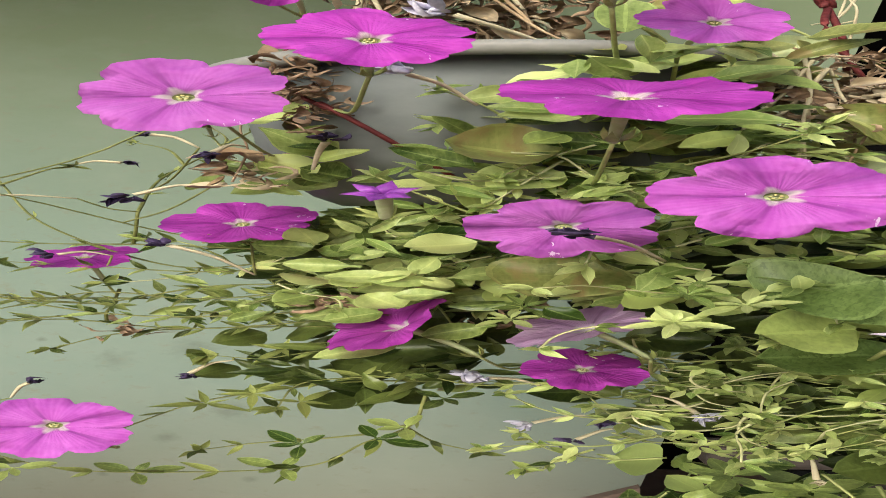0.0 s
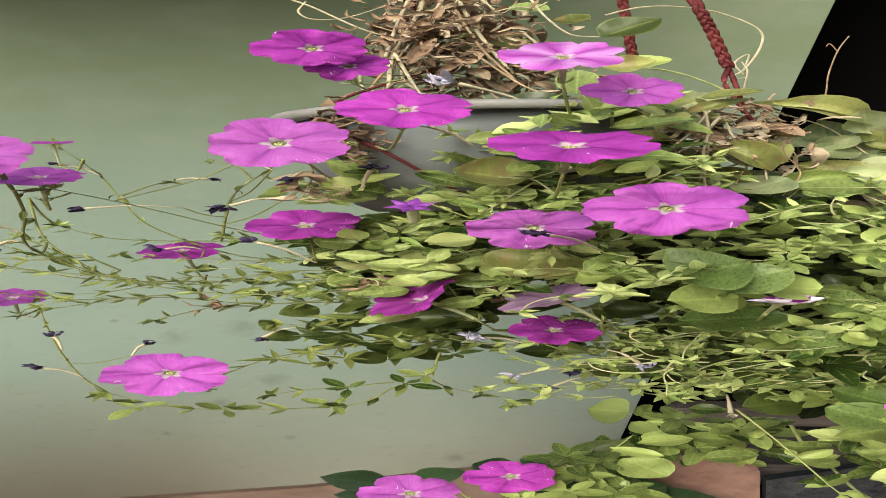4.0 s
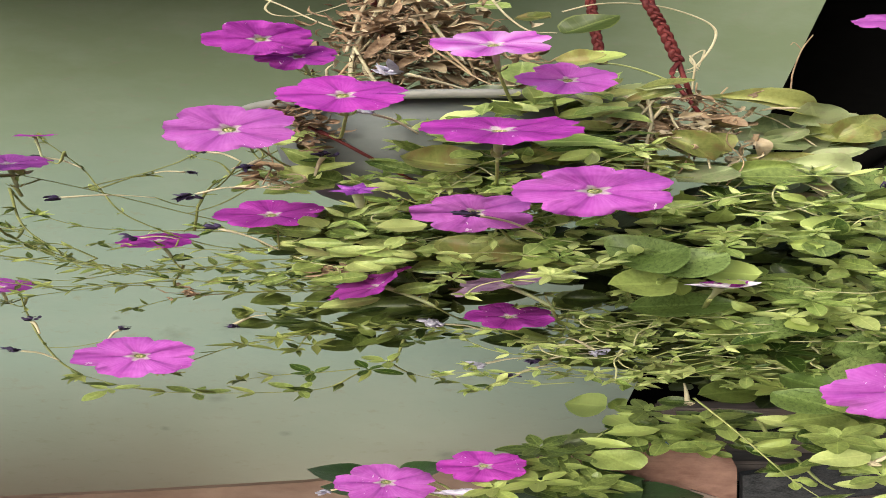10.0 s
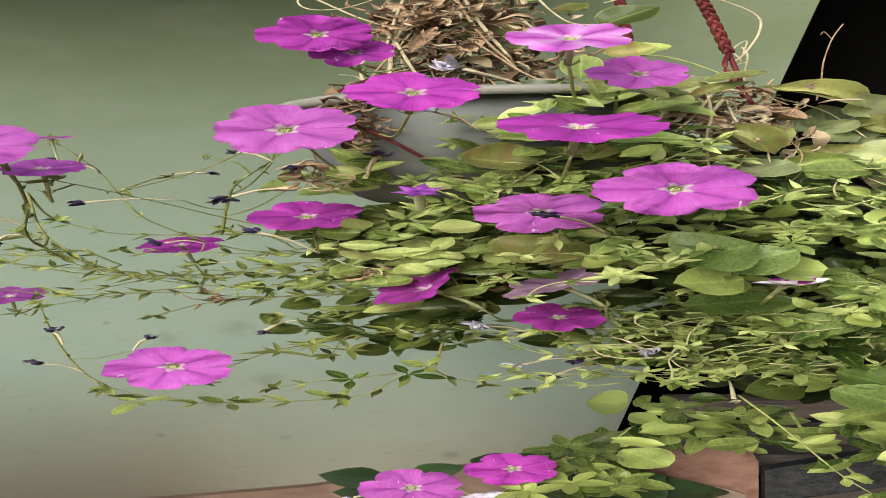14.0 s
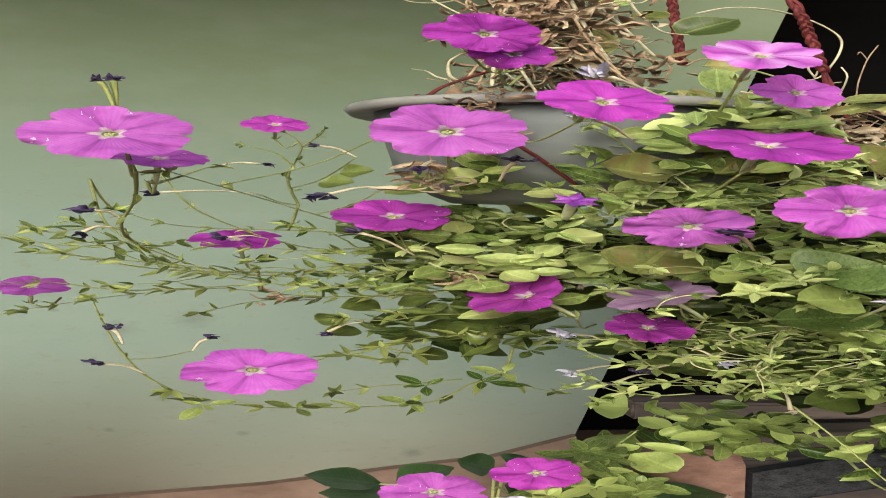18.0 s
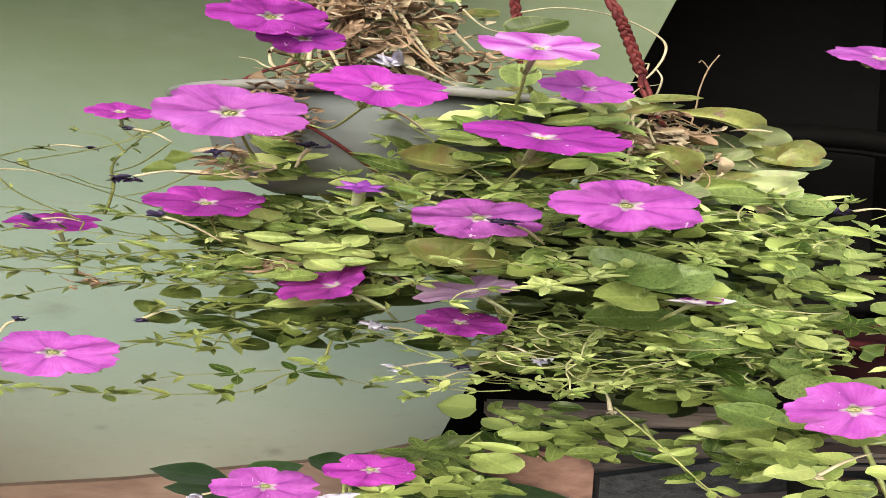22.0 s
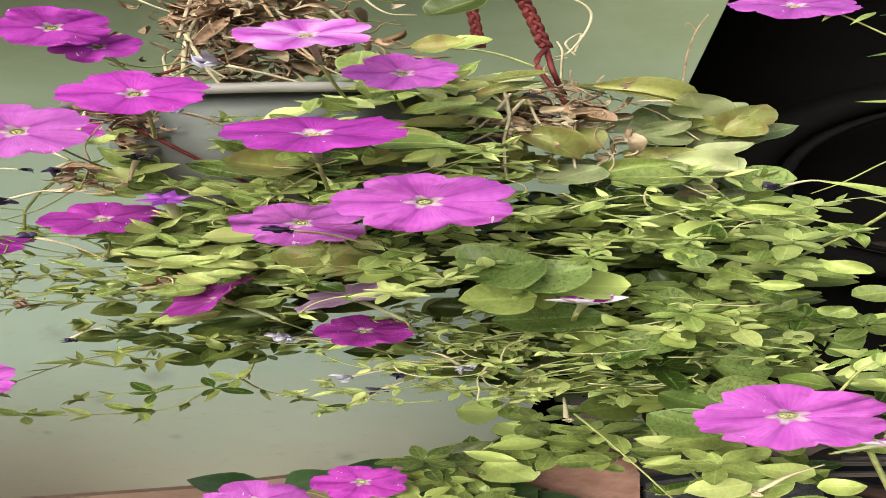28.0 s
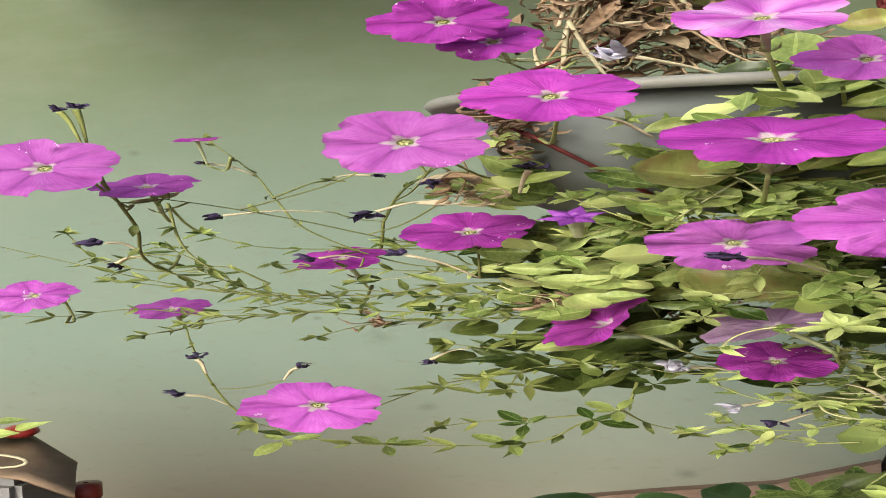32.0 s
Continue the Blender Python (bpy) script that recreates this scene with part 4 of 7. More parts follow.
wilted(petunia, (-0.124, 0.780, 0.412), (-0.161, 0.770, 0.407), 0.016)
wilted(petunia, (-0.105, 0.780, 0.368), (-0.142, 0.760, 0.383), 0.013)
wilted(petunia, (-0.199, 0.860, 0.375), (-0.226, 0.850, 0.376), 0.012)
wilted(petunia, (-0.066, 0.700, 0.416), (-0.059, 0.690, 0.427), 0.014)
wilted(petunia, (0.003, 0.660, 0.439), (-0.023, 0.650, 0.450), 0.018, BUD_PALE)
wilted(petunia, (0.056, 0.720, 0.460), (-0.006, 0.680, 0.477), 0.02, BUD_PALE)
wilted(petunia, (-0.132, 0.860, 0.317), (-0.156, 0.860, 0.310), 0.01)
wilted(petunia, (-0.249, 0.840, 0.299), (-0.239, 0.840, 0.307), 0.01)
wilted(petunia, (-0.278, 0.820, 0.286), (-0.303, 0.810, 0.294), 0.013)
wilted(petunia, (-0.293, 0.820, 0.306), (-0.299, 0.820, 0.315), 0.012)
wilted(petunia, (0.039, 0.830, 0.306), (0.008, 0.810, 0.314), 0.018, BUD_PALE)
wilted(petunia, (0.077, 0.900, 0.280), (0.035, 0.900, 0.276), 0.014, BUD_PALE)
wilted(petunia, (0.123, 0.860, 0.288), (0.079, 0.860, 0.283), 0.014)
wilted(petunia, (0.090, 0.880, 0.277), (0.059, 0.880, 0.270), 0.014)
wilted(petunia, (0.092, 0.820, 0.304), (0.114, 0.810, 0.296), 0.014, BUD_PALE)
wilted(petunia, (0.184, 0.860, 0.266), (0.185, 0.850, 0.254), 0.01, STEM_PALE)
wilted(petunia, (0.075, 0.660, 0.379), (0.039, 0.600, 0.390), 0.013)
wilted(petunia, (-0.280, 0.660, 0.449), (-0.287, 0.655, 0.463), 0.009, None, SEPAL)
wilted(petunia, (-0.279, 0.665, 0.448), (-0.281, 0.660, 0.464), 0.009, None, SEPAL)
wilted(petunia, (-0.282, 0.720, 0.390), (-0.297, 0.710, 0.395), 0.014)
wilted(petunia, (-0.291, 0.740, 0.385), (-0.307, 0.740, 0.382), 0.01)
wilted(petunia, (-0.103, 0.740, 0.458), (-0.105, 0.730, 0.443), 0.01)

# broad leaves round the pot
leaf(petunia, (0.037, 0.690, 0.423), (-0.010, 0.680, 0.427), 0.068, LEAF_OLD, "oval", fold=0.4)
leaf(petunia, (0.038, 0.700, 0.415), (0.002, 0.690, 0.409), 0.045, LEAF_YOUNG, "oval", fold=0.4)
leaf(petunia, (0.045, 0.680, 0.436), (0.011, 0.670, 0.436), 0.026, LEAF_YOUNG, "oval")
leaf(petunia, (0.070, 0.660, 0.434), (0.123, 0.650, 0.431), 0.032, LEAF_YOUNG, "lance")
leaf(petunia, (-0.043, 0.740, 0.409), (-0.009, 0.730, 0.410), 0.023, LEAF_YOUNG, "oval")
leaf(petunia, (0.009, 0.800, 0.401), (-0.047, 0.790, 0.404), 0.073, LEAF_OLD, "oval")
leaf(petunia, (-0.062, 0.740, 0.423), (-0.094, 0.730, 0.436), 0.030, LEAF_YOUNG, "lance")
leaf(petunia, (-0.055, 0.740, 0.414), (-0.076, 0.730, 0.418), 0.037, LEAF, "oval")
leaf(petunia, (-0.087, 0.820, 0.414), (-0.123, 0.810, 0.408), 0.028, LEAF_DARK_SHADE, "oval")
leaf(petunia, (0.053, 0.740, 0.377), (0.026, 0.730, 0.361), 0.077, LEAF_OLD, "oval")
leaf(petunia, (0.064, 0.820, 0.356), (0.026, 0.810, 0.373), 0.077, LEAF_DARK_SHADE, "oval")
leaf(petunia, (-0.076, 0.850, 0.379), (-0.108, 0.840, 0.379), 0.040, LEAF_DARK_SHADE, "oval")
leaf(petunia, (-0.027, 0.760, 0.387), (0.004, 0.750, 0.388), 0.031, LEAF, "oval")
leaf(petunia, (-0.009, 0.780, 0.362), (-0.055, 0.770, 0.361), 0.027, LEAF_YOUNG, "oval")
leaf(petunia, (-0.046, 0.800, 0.351), (-0.085, 0.790, 0.346), 0.025, LEAF_YOUNG, "oval")
leaf(petunia, (-0.066, 0.900, 0.338), (-0.004, 0.890, 0.339), 0.093, LEAF_DARK_SHADE, "oval")
leaf(petunia, (-0.013, 0.920, 0.326), (0.077, 0.910, 0.331), 0.057, LEAF_DARK_SHADE, "oval")
leaf(petunia, (-0.045, 0.920, 0.312), (0.005, 0.910, 0.313), 0.072, LEAF_DARK_SHADE, "oval")
leaf(petunia, (-0.039, 0.900, 0.307), (-0.082, 0.890, 0.312), 0.056, LEAF_DARK_SHADE, "oval")
leaf(petunia, (0.086, 0.880, 0.324), (0.128, 0.870, 0.331), 0.047, LEAF_DARK_SHADE, "oval")
leaf(petunia, (0.118, 0.690, 0.363), (0.163, 0.680, 0.371), 0.088, LEAF_BLUE, "oval")
leaf(petunia, (0.141, 0.695, 0.356), (0.188, 0.685, 0.367), 0.066, LEAF_BLUE, "oval")
leaf(petunia, (0.160, 0.700, 0.349), (0.117, 0.690, 0.348), 0.062, LEAF, "oval")
leaf(petunia, (0.212, 0.710, 0.353), (0.173, 0.700, 0.356), 0.052, LEAF, "round")
leaf(petunia, (0.135, 0.770, 0.329), (0.207, 0.760, 0.332), 0.058, LEAF_BLUE, "oval")
leaf(petunia, (0.134, 0.840, 0.308), (0.107, 0.830, 0.311), 0.058, LEAF_DARK_SHADE, "oval")
leaf(petunia, (0.259, 0.765, 0.339), (0.221, 0.755, 0.341), 0.056, LEAF_BLUE, "round")
leaf(petunia, (0.201, 0.770, 0.313), (0.256, 0.760, 0.317), 0.049, LEAF_BLUE, "oval")
leaf(petunia, (0.282, 0.740, 0.281), (0.276, 0.730, 0.300), 0.042, LEAF_BLUE, "round", None, 0.05)
leaf(petunia, (0.229, 0.760, 0.273), (0.276, 0.750, 0.262), 0.053, LEAF_BLUE, "oval")
leaf(petunia, (0.236, 0.850, 0.263), (0.192, 0.840, 0.260), 0.053, LEAF_DARK_SHADE, "oval")
leaf(petunia, (0.289, 0.780, 0.311), (0.305, 0.770, 0.308), 0.061, LEAF_BLUE, "round")
leaf(petunia, (0.200, 0.740, 0.432), (0.159, 0.730, 0.440), 0.066, LEAF_OLD, "oval")
leaf(petunia, (0.200, 0.740, 0.421), (0.164, 0.730, 0.412), 0.047, LEAF_GREY, "oval")
leaf(petunia, (0.188, 0.800, 0.474), (0.267, 0.790, 0.461), 0.050, LEAF_OLD, "oval", Vector((0, -0.6, 1)))
leaf(petunia, (0.263, 0.800, 0.438), (0.228, 0.790, 0.441), 0.043, LEAF_GREY, "oval")
leaf(petunia, (0.250, 0.820, 0.454), (0.286, 0.810, 0.450), 0.059, LEAF_GREY, "oval")
leaf(petunia, (0.273, 0.800, 0.442), (0.297, 0.790, 0.452), 0.060, LEAF_OLD, "round")
leaf(petunia, (0.260, 0.820, 0.433), (0.302, 0.810, 0.436), 0.054, LEAF_GREY, "oval")
leaf(petunia, (0.253, 0.740, 0.414), (0.198, 0.730, 0.415), 0.042, LEAF, "oval")
leaf(petunia, (0.259, 0.780, 0.422), (0.288, 0.770, 0.418), 0.061, LEAF_GREY, "oval")
leaf(petunia, (0.288, 0.800, 0.413), (0.325, 0.790, 0.413), 0.068, LEAF_BLUE, "oval")
leaf(petunia, (0.094, 0.860, 0.528), (0.136, 0.850, 0.539), 0.054, LEAF_TRAIL, "oval")
leaf(petunia, (0.060, 0.860, 0.541), (0.085, 0.850, 0.538), 0.040, LEAF_OLD, "oval")
leaf(petunia, (0.109, 0.820, 0.502), (0.137, 0.810, 0.505), 0.039, LEAF, "oval")
leaf(petunia, (0.065, 0.700, 0.486), (0.063, 0.690, 0.471), 0.027, LEAF, "round", None, 0.05)
leaf(petunia, (0.053, 0.700, 0.458), (0.084, 0.690, 0.458), 0.029, LEAF_YOUNG, "oval")
leaf(petunia, (0.032, 0.840, 0.507), (-0.011, 0.830, 0.533), 0.058, LEAF_OLD, "lance")
leaf(petunia, (0.025, 0.860, 0.550), (0.056, 0.850, 0.546), 0.032, LEAF_YOUNG, "oval")
leaf(petunia, (0.111, 0.780, 0.462), (0.171, 0.770, 0.472), 0.044, LEAF_GREY, "lance")
leaf(petunia, (0.072, 0.800, 0.436), (0.135, 0.790, 0.438), 0.063, LEAF_OLD, "oval")
leaf(petunia, (0.113, 0.820, 0.445), (0.156, 0.810, 0.428), 0.051, LEAF_OLD, "oval")
leaf(petunia, (0.022, 0.780, 0.470), (0.065, 0.770, 0.477), 0.049, LEAF_DARK_SHADE, "oval")
leaf(petunia, (0.096, 0.800, 0.424), (0.061, 0.790, 0.428), 0.050, LEAF_OLD, "oval")

# single leaves that stand out of the drift
for a, b, w, m, shape in (
    ((0.199, 0.780, 0.430), (0.159, 0.768, 0.443), 0.039, LEAF_OLD, "oval"),
    ((0.227, 0.820, 0.452), (0.266, 0.808, 0.445), 0.060, LEAF_GREY, "oval"),
    ((0.261, 0.820, 0.439), (0.288, 0.808, 0.455), 0.046, LEAF_GREY, "oval"),
    ((0.254, 0.800, 0.439), (0.220, 0.788, 0.441), 0.038, LEAF_GREY, "oval"),
    ((0.219, 0.800, 0.432), (0.279, 0.788, 0.420), 0.049, LEAF_OLD, "oval"),
    ((0.252, 0.810, 0.424), (0.279, 0.798, 0.432), 0.032, LEAF_GREY, "oval"),
    ((0.205, 0.780, 0.426), (0.169, 0.768, 0.416), 0.044, LEAF_GREY, "oval"),
    ((0.195, 0.800, 0.413), (0.242, 0.788, 0.421), 0.038, LEAF, "oval"),
    ((0.271, 0.840, 0.412), (0.311, 0.828, 0.420), 0.068, LEAF_BLUE, "oval"),
    ((0.262, 0.850, 0.407), (0.280, 0.838, 0.399), 0.027, DRY_PALE, "oval"),
    ((0.274, 0.820, 0.396), (0.324, 0.808, 0.402), 0.064, LEAF, "oval"),
    ((0.229, 0.770, 0.395), (0.191, 0.758, 0.393), 0.024, LEAF_YOUNG, "oval"),
):
    leaf(petunia, a, b, w, m, shape, Vector((rnd.uniform(-0.3, 0.3), -1, rnd.uniform(0.1, 0.6))), rnd.uniform(0, 0.15), 0.35, rnd.uniform(-0.05, 0.15))
for a, b, w, m, shape in (
    ((0.226, 0.770, 0.390), (0.250, 0.758, 0.387), 0.030, LEAF, "oval"),
    ((0.228, 0.760, 0.400), (0.255, 0.748, 0.398), 0.017, LEAF_YOUNG, "lance"),
    ((0.257, 0.760, 0.395), (0.284, 0.748, 0.396), 0.019, LEAF_YOUNG, "lance"),
    ((0.278, 0.770, 0.391), (0.292, 0.758, 0.393), 0.017, LEAF_YOUNG, "lance"),
    ((0.148, 0.740, 0.392), (0.173, 0.728, 0.393), 0.019, LEAF_YOUNG, "lance"),
    ((0.171, 0.750, 0.390), (0.145, 0.738, 0.385), 0.021, LEAF, "oval"),
    ((0.271, 0.800, 0.379), (0.299, 0.788, 0.380), 0.042, LEAF_BLUE, "oval"),
    ((0.287, 0.790, 0.375), (0.303, 0.778, 0.369), 0.025, LEAF, "oval"),
    ((0.222, 0.780, 0.383), (0.248, 0.768, 0.378), 0.026, LEAF, "oval"),
    ((0.250, 0.780, 0.366), (0.280, 0.768, 0.368), 0.022, LEAF, "oval"),
    ((0.212, 0.800, 0.369), (0.231, 0.788, 0.373), 0.027, LEAF_DARK_SHADE, "oval"),
    ((0.305, 0.800, 0.387), (0.339, 0.788, 0.390), 0.042, LEAF, "oval"),
):
    leaf(petunia, a, b, w, m, shape, Vector((rnd.uniform(-0.3, 0.3), -1, rnd.uniform(0.1, 0.6))), rnd.uniform(0, 0.15), 0.35, rnd.uniform(-0.05, 0.15))
for a, b, w, m, shape in (
    ((0.319, 0.790, 0.395), (0.333, 0.778, 0.397), 0.020, LEAF_YOUNG, "lance"),
    ((0.124, 0.760, 0.462), (0.152, 0.748, 0.470), 0.041, LEAF_GREY, "oval"),
    ((0.100, 0.750, 0.450), (0.136, 0.738, 0.455), 0.023, LEAF_GREY, "oval"),
    ((0.118, 0.720, 0.434), (0.135, 0.708, 0.424), 0.030, LEAF_OLD, "oval"),
    ((0.077, 0.740, 0.425), (0.110, 0.728, 0.431), 0.035, LEAF_OLD, "oval"),
    ((0.087, 0.780, 0.497), (0.121, 0.768, 0.499), 0.041, LEAF_OLD, "oval"),
    ((0.074, 0.700, 0.458), (0.099, 0.688, 0.461), 0.021, LEAF, "oval"),
    ((0.264, 0.800, 0.321), (0.214, 0.788, 0.321), 0.042, LEAF_BLUE, "oval"),
    ((0.291, 0.800, 0.315), (0.329, 0.788, 0.317), 0.072, LEAF_BLUE, "oval"),
    ((0.308, 0.780, 0.296), (0.268, 0.768, 0.301), 0.063, LEAF_BLUE, "oval"),
    ((0.238, 0.780, 0.282), (0.279, 0.768, 0.272), 0.046, LEAF_BLUE, "oval"),
    ((0.271, 0.820, 0.342), (0.230, 0.808, 0.343), 0.053, LEAF_BLUE, "oval"),
):
    leaf(petunia, a, b, w, m, shape, Vector((rnd.uniform(-0.3, 0.3), -1, rnd.uniform(0.1, 0.6))), rnd.uniform(0, 0.15), 0.35, rnd.uniform(-0.05, 0.15))
for a, b, w, m, shape in (
    ((0.131, 0.860, 0.336), (0.173, 0.848, 0.345), 0.055, LEAF_DARK_SHADE, "oval"),
    ((0.154, 0.840, 0.329), (0.218, 0.828, 0.327), 0.052, LEAF_BLUE, "oval"),
    ((0.213, 1.000, 0.219), (0.266, 0.988, 0.224), 0.031, LEAF, "oval"),
    ((0.179, 1.000, 0.233), (0.209, 0.988, 0.233), 0.028, LEAF, "oval"),
    ((0.285, 0.840, 0.242), (0.320, 0.828, 0.238), 0.040, LEAF, "oval"),
    ((0.270, 0.840, 0.229), (0.311, 0.828, 0.228), 0.038, LEAF, "oval"),
    ((0.286, 0.820, 0.223), (0.306, 0.808, 0.231), 0.041, LEAF_YOUNG, "oval"),
    ((0.038, 0.680, 0.429), (0.022, 0.668, 0.425), 0.021, LEAF, "oval"),
    ((-0.075, 0.740, 0.447), (-0.084, 0.728, 0.443), 0.023, LEAF_YOUNG, "oval"),
    ((-0.102, 0.740, 0.440), (-0.079, 0.728, 0.441), 0.023, LEAF_YOUNG, "oval"),
    ((-0.095, 0.740, 0.424), (-0.068, 0.728, 0.416), 0.029, LEAF_YOUNG, "oval"),
    ((-0.084, 0.760, 0.414), (-0.062, 0.748, 0.410), 0.030, LEAF_YOUNG, "oval"),
):
    leaf(petunia, a, b, w, m, shape, Vector((rnd.uniform(-0.3, 0.3), -1, rnd.uniform(0.1, 0.6))), rnd.uniform(0, 0.15), 0.35, rnd.uniform(-0.05, 0.15))
for a, b, w, m, shape in (
    ((0.003, 0.720, 0.385), (-0.028, 0.708, 0.384), 0.033, LEAF_YOUNG, "oval"),
    ((-0.079, 0.800, 0.381), (-0.108, 0.788, 0.383), 0.041, LEAF, "oval"),
    ((-0.015, 0.700, 0.409), (0.011, 0.688, 0.403), 0.012, LEAF_YOUNG, "lance"),
    ((0.064, 0.700, 0.364), (0.084, 0.688, 0.363), 0.041, LEAF, "oval"),
    ((0.078, 0.700, 0.351), (0.097, 0.688, 0.354), 0.026, LEAF_YOUNG, "oval"),
    ((0.095, 0.700, 0.357), (0.117, 0.688, 0.358), 0.014, LEAF_YOUNG, "lance"),
    ((-0.043, 0.780, 0.350), (-0.071, 0.768, 0.347), 0.024, LEAF_YOUNG, "oval"),
    ((-0.050, 0.760, 0.360), (-0.032, 0.748, 0.355), 0.031, LEAF_YOUNG, "oval"),
    ((-0.064, 0.770, 0.369), (-0.047, 0.758, 0.364), 0.026, LEAF_YOUNG, "oval"),
    ((-0.036, 0.750, 0.360), (-0.009, 0.738, 0.362), 0.018, LEAF_YOUNG, "lance"),
    ((-0.079, 0.820, 0.357), (-0.101, 0.808, 0.353), 0.030, LEAF, "oval"),
    ((-0.094, 0.820, 0.369), (-0.116, 0.808, 0.377), 0.020, LEAF, "oval"),
):
    leaf(petunia, a, b, w, m, shape, Vector((rnd.uniform(-0.3, 0.3), -1, rnd.uniform(0.1, 0.6))), rnd.uniform(0, 0.15), 0.35, rnd.uniform(-0.05, 0.15))
for a, b, w, m, shape in (
    ((-0.036, 0.790, 0.334), (-0.077, 0.778, 0.328), 0.024, LEAF_YOUNG, "oval"),
    ((-0.043, 0.860, 0.339), (-0.009, 0.848, 0.343), 0.060, LEAF_DARK_SHADE, "oval"),
    ((-0.069, 0.870, 0.320), (0.011, 0.858, 0.326), 0.053, LEAF_DARK_SHADE, "oval"),
    ((0.092, 0.840, 0.331), (0.126, 0.828, 0.331), 0.043, LEAF_DARK_SHADE, "oval"),
    ((-0.042, 0.660, 0.390), (-0.052, 0.648, 0.396), 0.007, LEAF_YOUNG, "lance"),
    ((-0.039, 0.660, 0.390), (-0.025, 0.648, 0.396), 0.007, LEAF_YOUNG, "lance"),
    ((-0.041, 0.660, 0.388), (-0.050, 0.648, 0.383), 0.007, LEAF_YOUNG, "lance"),
    ((-0.040, 0.660, 0.388), (-0.026, 0.648, 0.382), 0.007, LEAF_YOUNG, "lance"),
    ((0.098, 0.700, 0.384), (0.114, 0.688, 0.389), 0.015, LEAF_YOUNG, "lance"),
    ((0.061, 0.700, 0.381), (0.077, 0.688, 0.376), 0.017, LEAF_YOUNG, "lance"),
    ((0.033, 0.740, 0.355), (0.051, 0.728, 0.350), 0.018, LEAF, "lance"),
    ((0.141, 0.750, 0.415), (0.167, 0.738, 0.419), 0.025, LEAF_GREY, "oval"),
):
    leaf(petunia, a, b, w, m, shape, Vector((rnd.uniform(-0.3, 0.3), -1, rnd.uniform(0.1, 0.6))), rnd.uniform(0, 0.15), 0.35, rnd.uniform(-0.05, 0.15))

# foliage by drifts: fresh narrow shoots in front, broad and dark behind, shade put into their green
scatter((-0.033, 0.850, 0.375), (0.085, 0.03, 0.018), 42, 0.03, 0.32, "lance", 21, parent=petunia, material=LEAF_YOUNG, single=True)
scatter((-0.008, 0.860, 0.355), (0.11, 0.06, 0.02), 30, 0.038, 0.5, "oval", 22, parent=petunia, material=LEAF_DARK_SHADE)
scatter((-0.054, 0.880, 0.315), (0.075, 0.05, 0.024), 60, 0.034, 0.26, "lance", 23, parent=petunia, material=LEAF_DARK_SHADE)
scatter((-0.120, 0.900, 0.361), (0.07, 0.05, 0.025), 44, 0.03, 0.28, "lance", 24, parent=petunia, material=LEAF)
scatter((0.038, 0.760, 0.423), (0.07, 0.05, 0.022), 24, 0.034, 0.4, "oval", 25, parent=petunia, material=LEAF)
scatter((0.046, 0.740, 0.400), (0.07, 0.04, 0.018), 24, 0.026, 0.25, "lance", 26, parent=petunia, material=LEAF_YOUNG)
scatter((0.110, 0.760, 0.377), (0.06, 0.05, 0.022), 30, 0.03, 0.4, "spoon", 27, parent=petunia, material=LEAF_YOUNG)
scatter((0.240, 0.800, 0.390), (0.11, 0.06, 0.014), 44, 0.034, 0.36, "spoon", 28, parent=petunia, material=LEAF_YOUNG, single=True)
scatter((0.256, 0.840, 0.363), (0.11, 0.07, 0.03), 70, 0.036, 0.5, "spoon", 29, parent=petunia, material=LEAF_DARK_SHADE)
scatter((0.231, 0.880, 0.315), (0.11, 0.06, 0.034), 100, 0.038, 0.55, "oval", 30, parent=petunia, material=LEAF_DARK_SHADE)
scatter((0.281, 0.860, 0.308), (0.09, 0.04, 0.03), 40, 0.036, 0.34, "lance", 31, parent=petunia, material=LEAF_YOUNG)
scatter((0.276, 0.840, 0.437), (0.06, 0.06, 0.026), 16, 0.046, 0.6, "oval", 32, parent=petunia, material=LEAF_GREY)
scatter((0.365, 0.860, 0.378), (0.05, 0.07, 0.05), 70, 0.036, 0.5, "spoon", 33, parent=petunia, material=LEAF)
scatter((0.336, 0.820, 0.320), (0.06, 0.07, 0.03), 60, 0.036, 0.42, "spoon", 34, parent=petunia, material=LEAF_YOUNG)
scatter((0.076, 0.750, 0.429), (0.07, 0.04, 0.022), 18, 0.04, 0.45, "oval", 35, parent=petunia, material=LEAF)
scatter((0.110, 0.770, 0.415), (0.06, 0.04, 0.02), 16, 0.04, 0.45, "oval", 36, parent=petunia, material=LEAF_OLD)
scatter((0.084, 0.800, 0.468), (0.06, 0.04, 0.016), 22, 0.04, 0.4, "oval", 37, parent=petunia, material=LEAF_OLD)
scatter((0.076, 0.760, 0.460), (0.07, 0.04, 0.018), 18, 0.034, 0.3, "lance", 38, parent=petunia, material=LEAF_YOUNG)
rosettes(petunia, (-0.033, 0.850, 0.379), (0.07, 0.02, 0.016), 12, 0.026, 81, None, 7, 0.3)
rosettes(petunia, (0.047, 0.720, 0.410), (0.06, 0.02, 0.016), 9, 0.024, 82, None, 7, 0.26)
rosettes(petunia, (0.101, 0.730, 0.370), (0.05, 0.02, 0.014), 10, 0.028, 83)
rosettes(petunia, (0.240, 0.760, 0.384), (0.09, 0.03, 0.02), 7, 0.034, 84)
rosettes(petunia, (0.242, 0.770, 0.376), (0.09, 0.03, 0.03), 8, 0.04, 184, LEAF)
rosettes(petunia, (0.260, 0.770, 0.331), (0.07, 0.03, 0.03), 8, 0.034, 85)
rosettes(petunia, (0.255, 0.780, 0.323), (0.08, 0.03, 0.03), 8, 0.038, 185, LEAF)
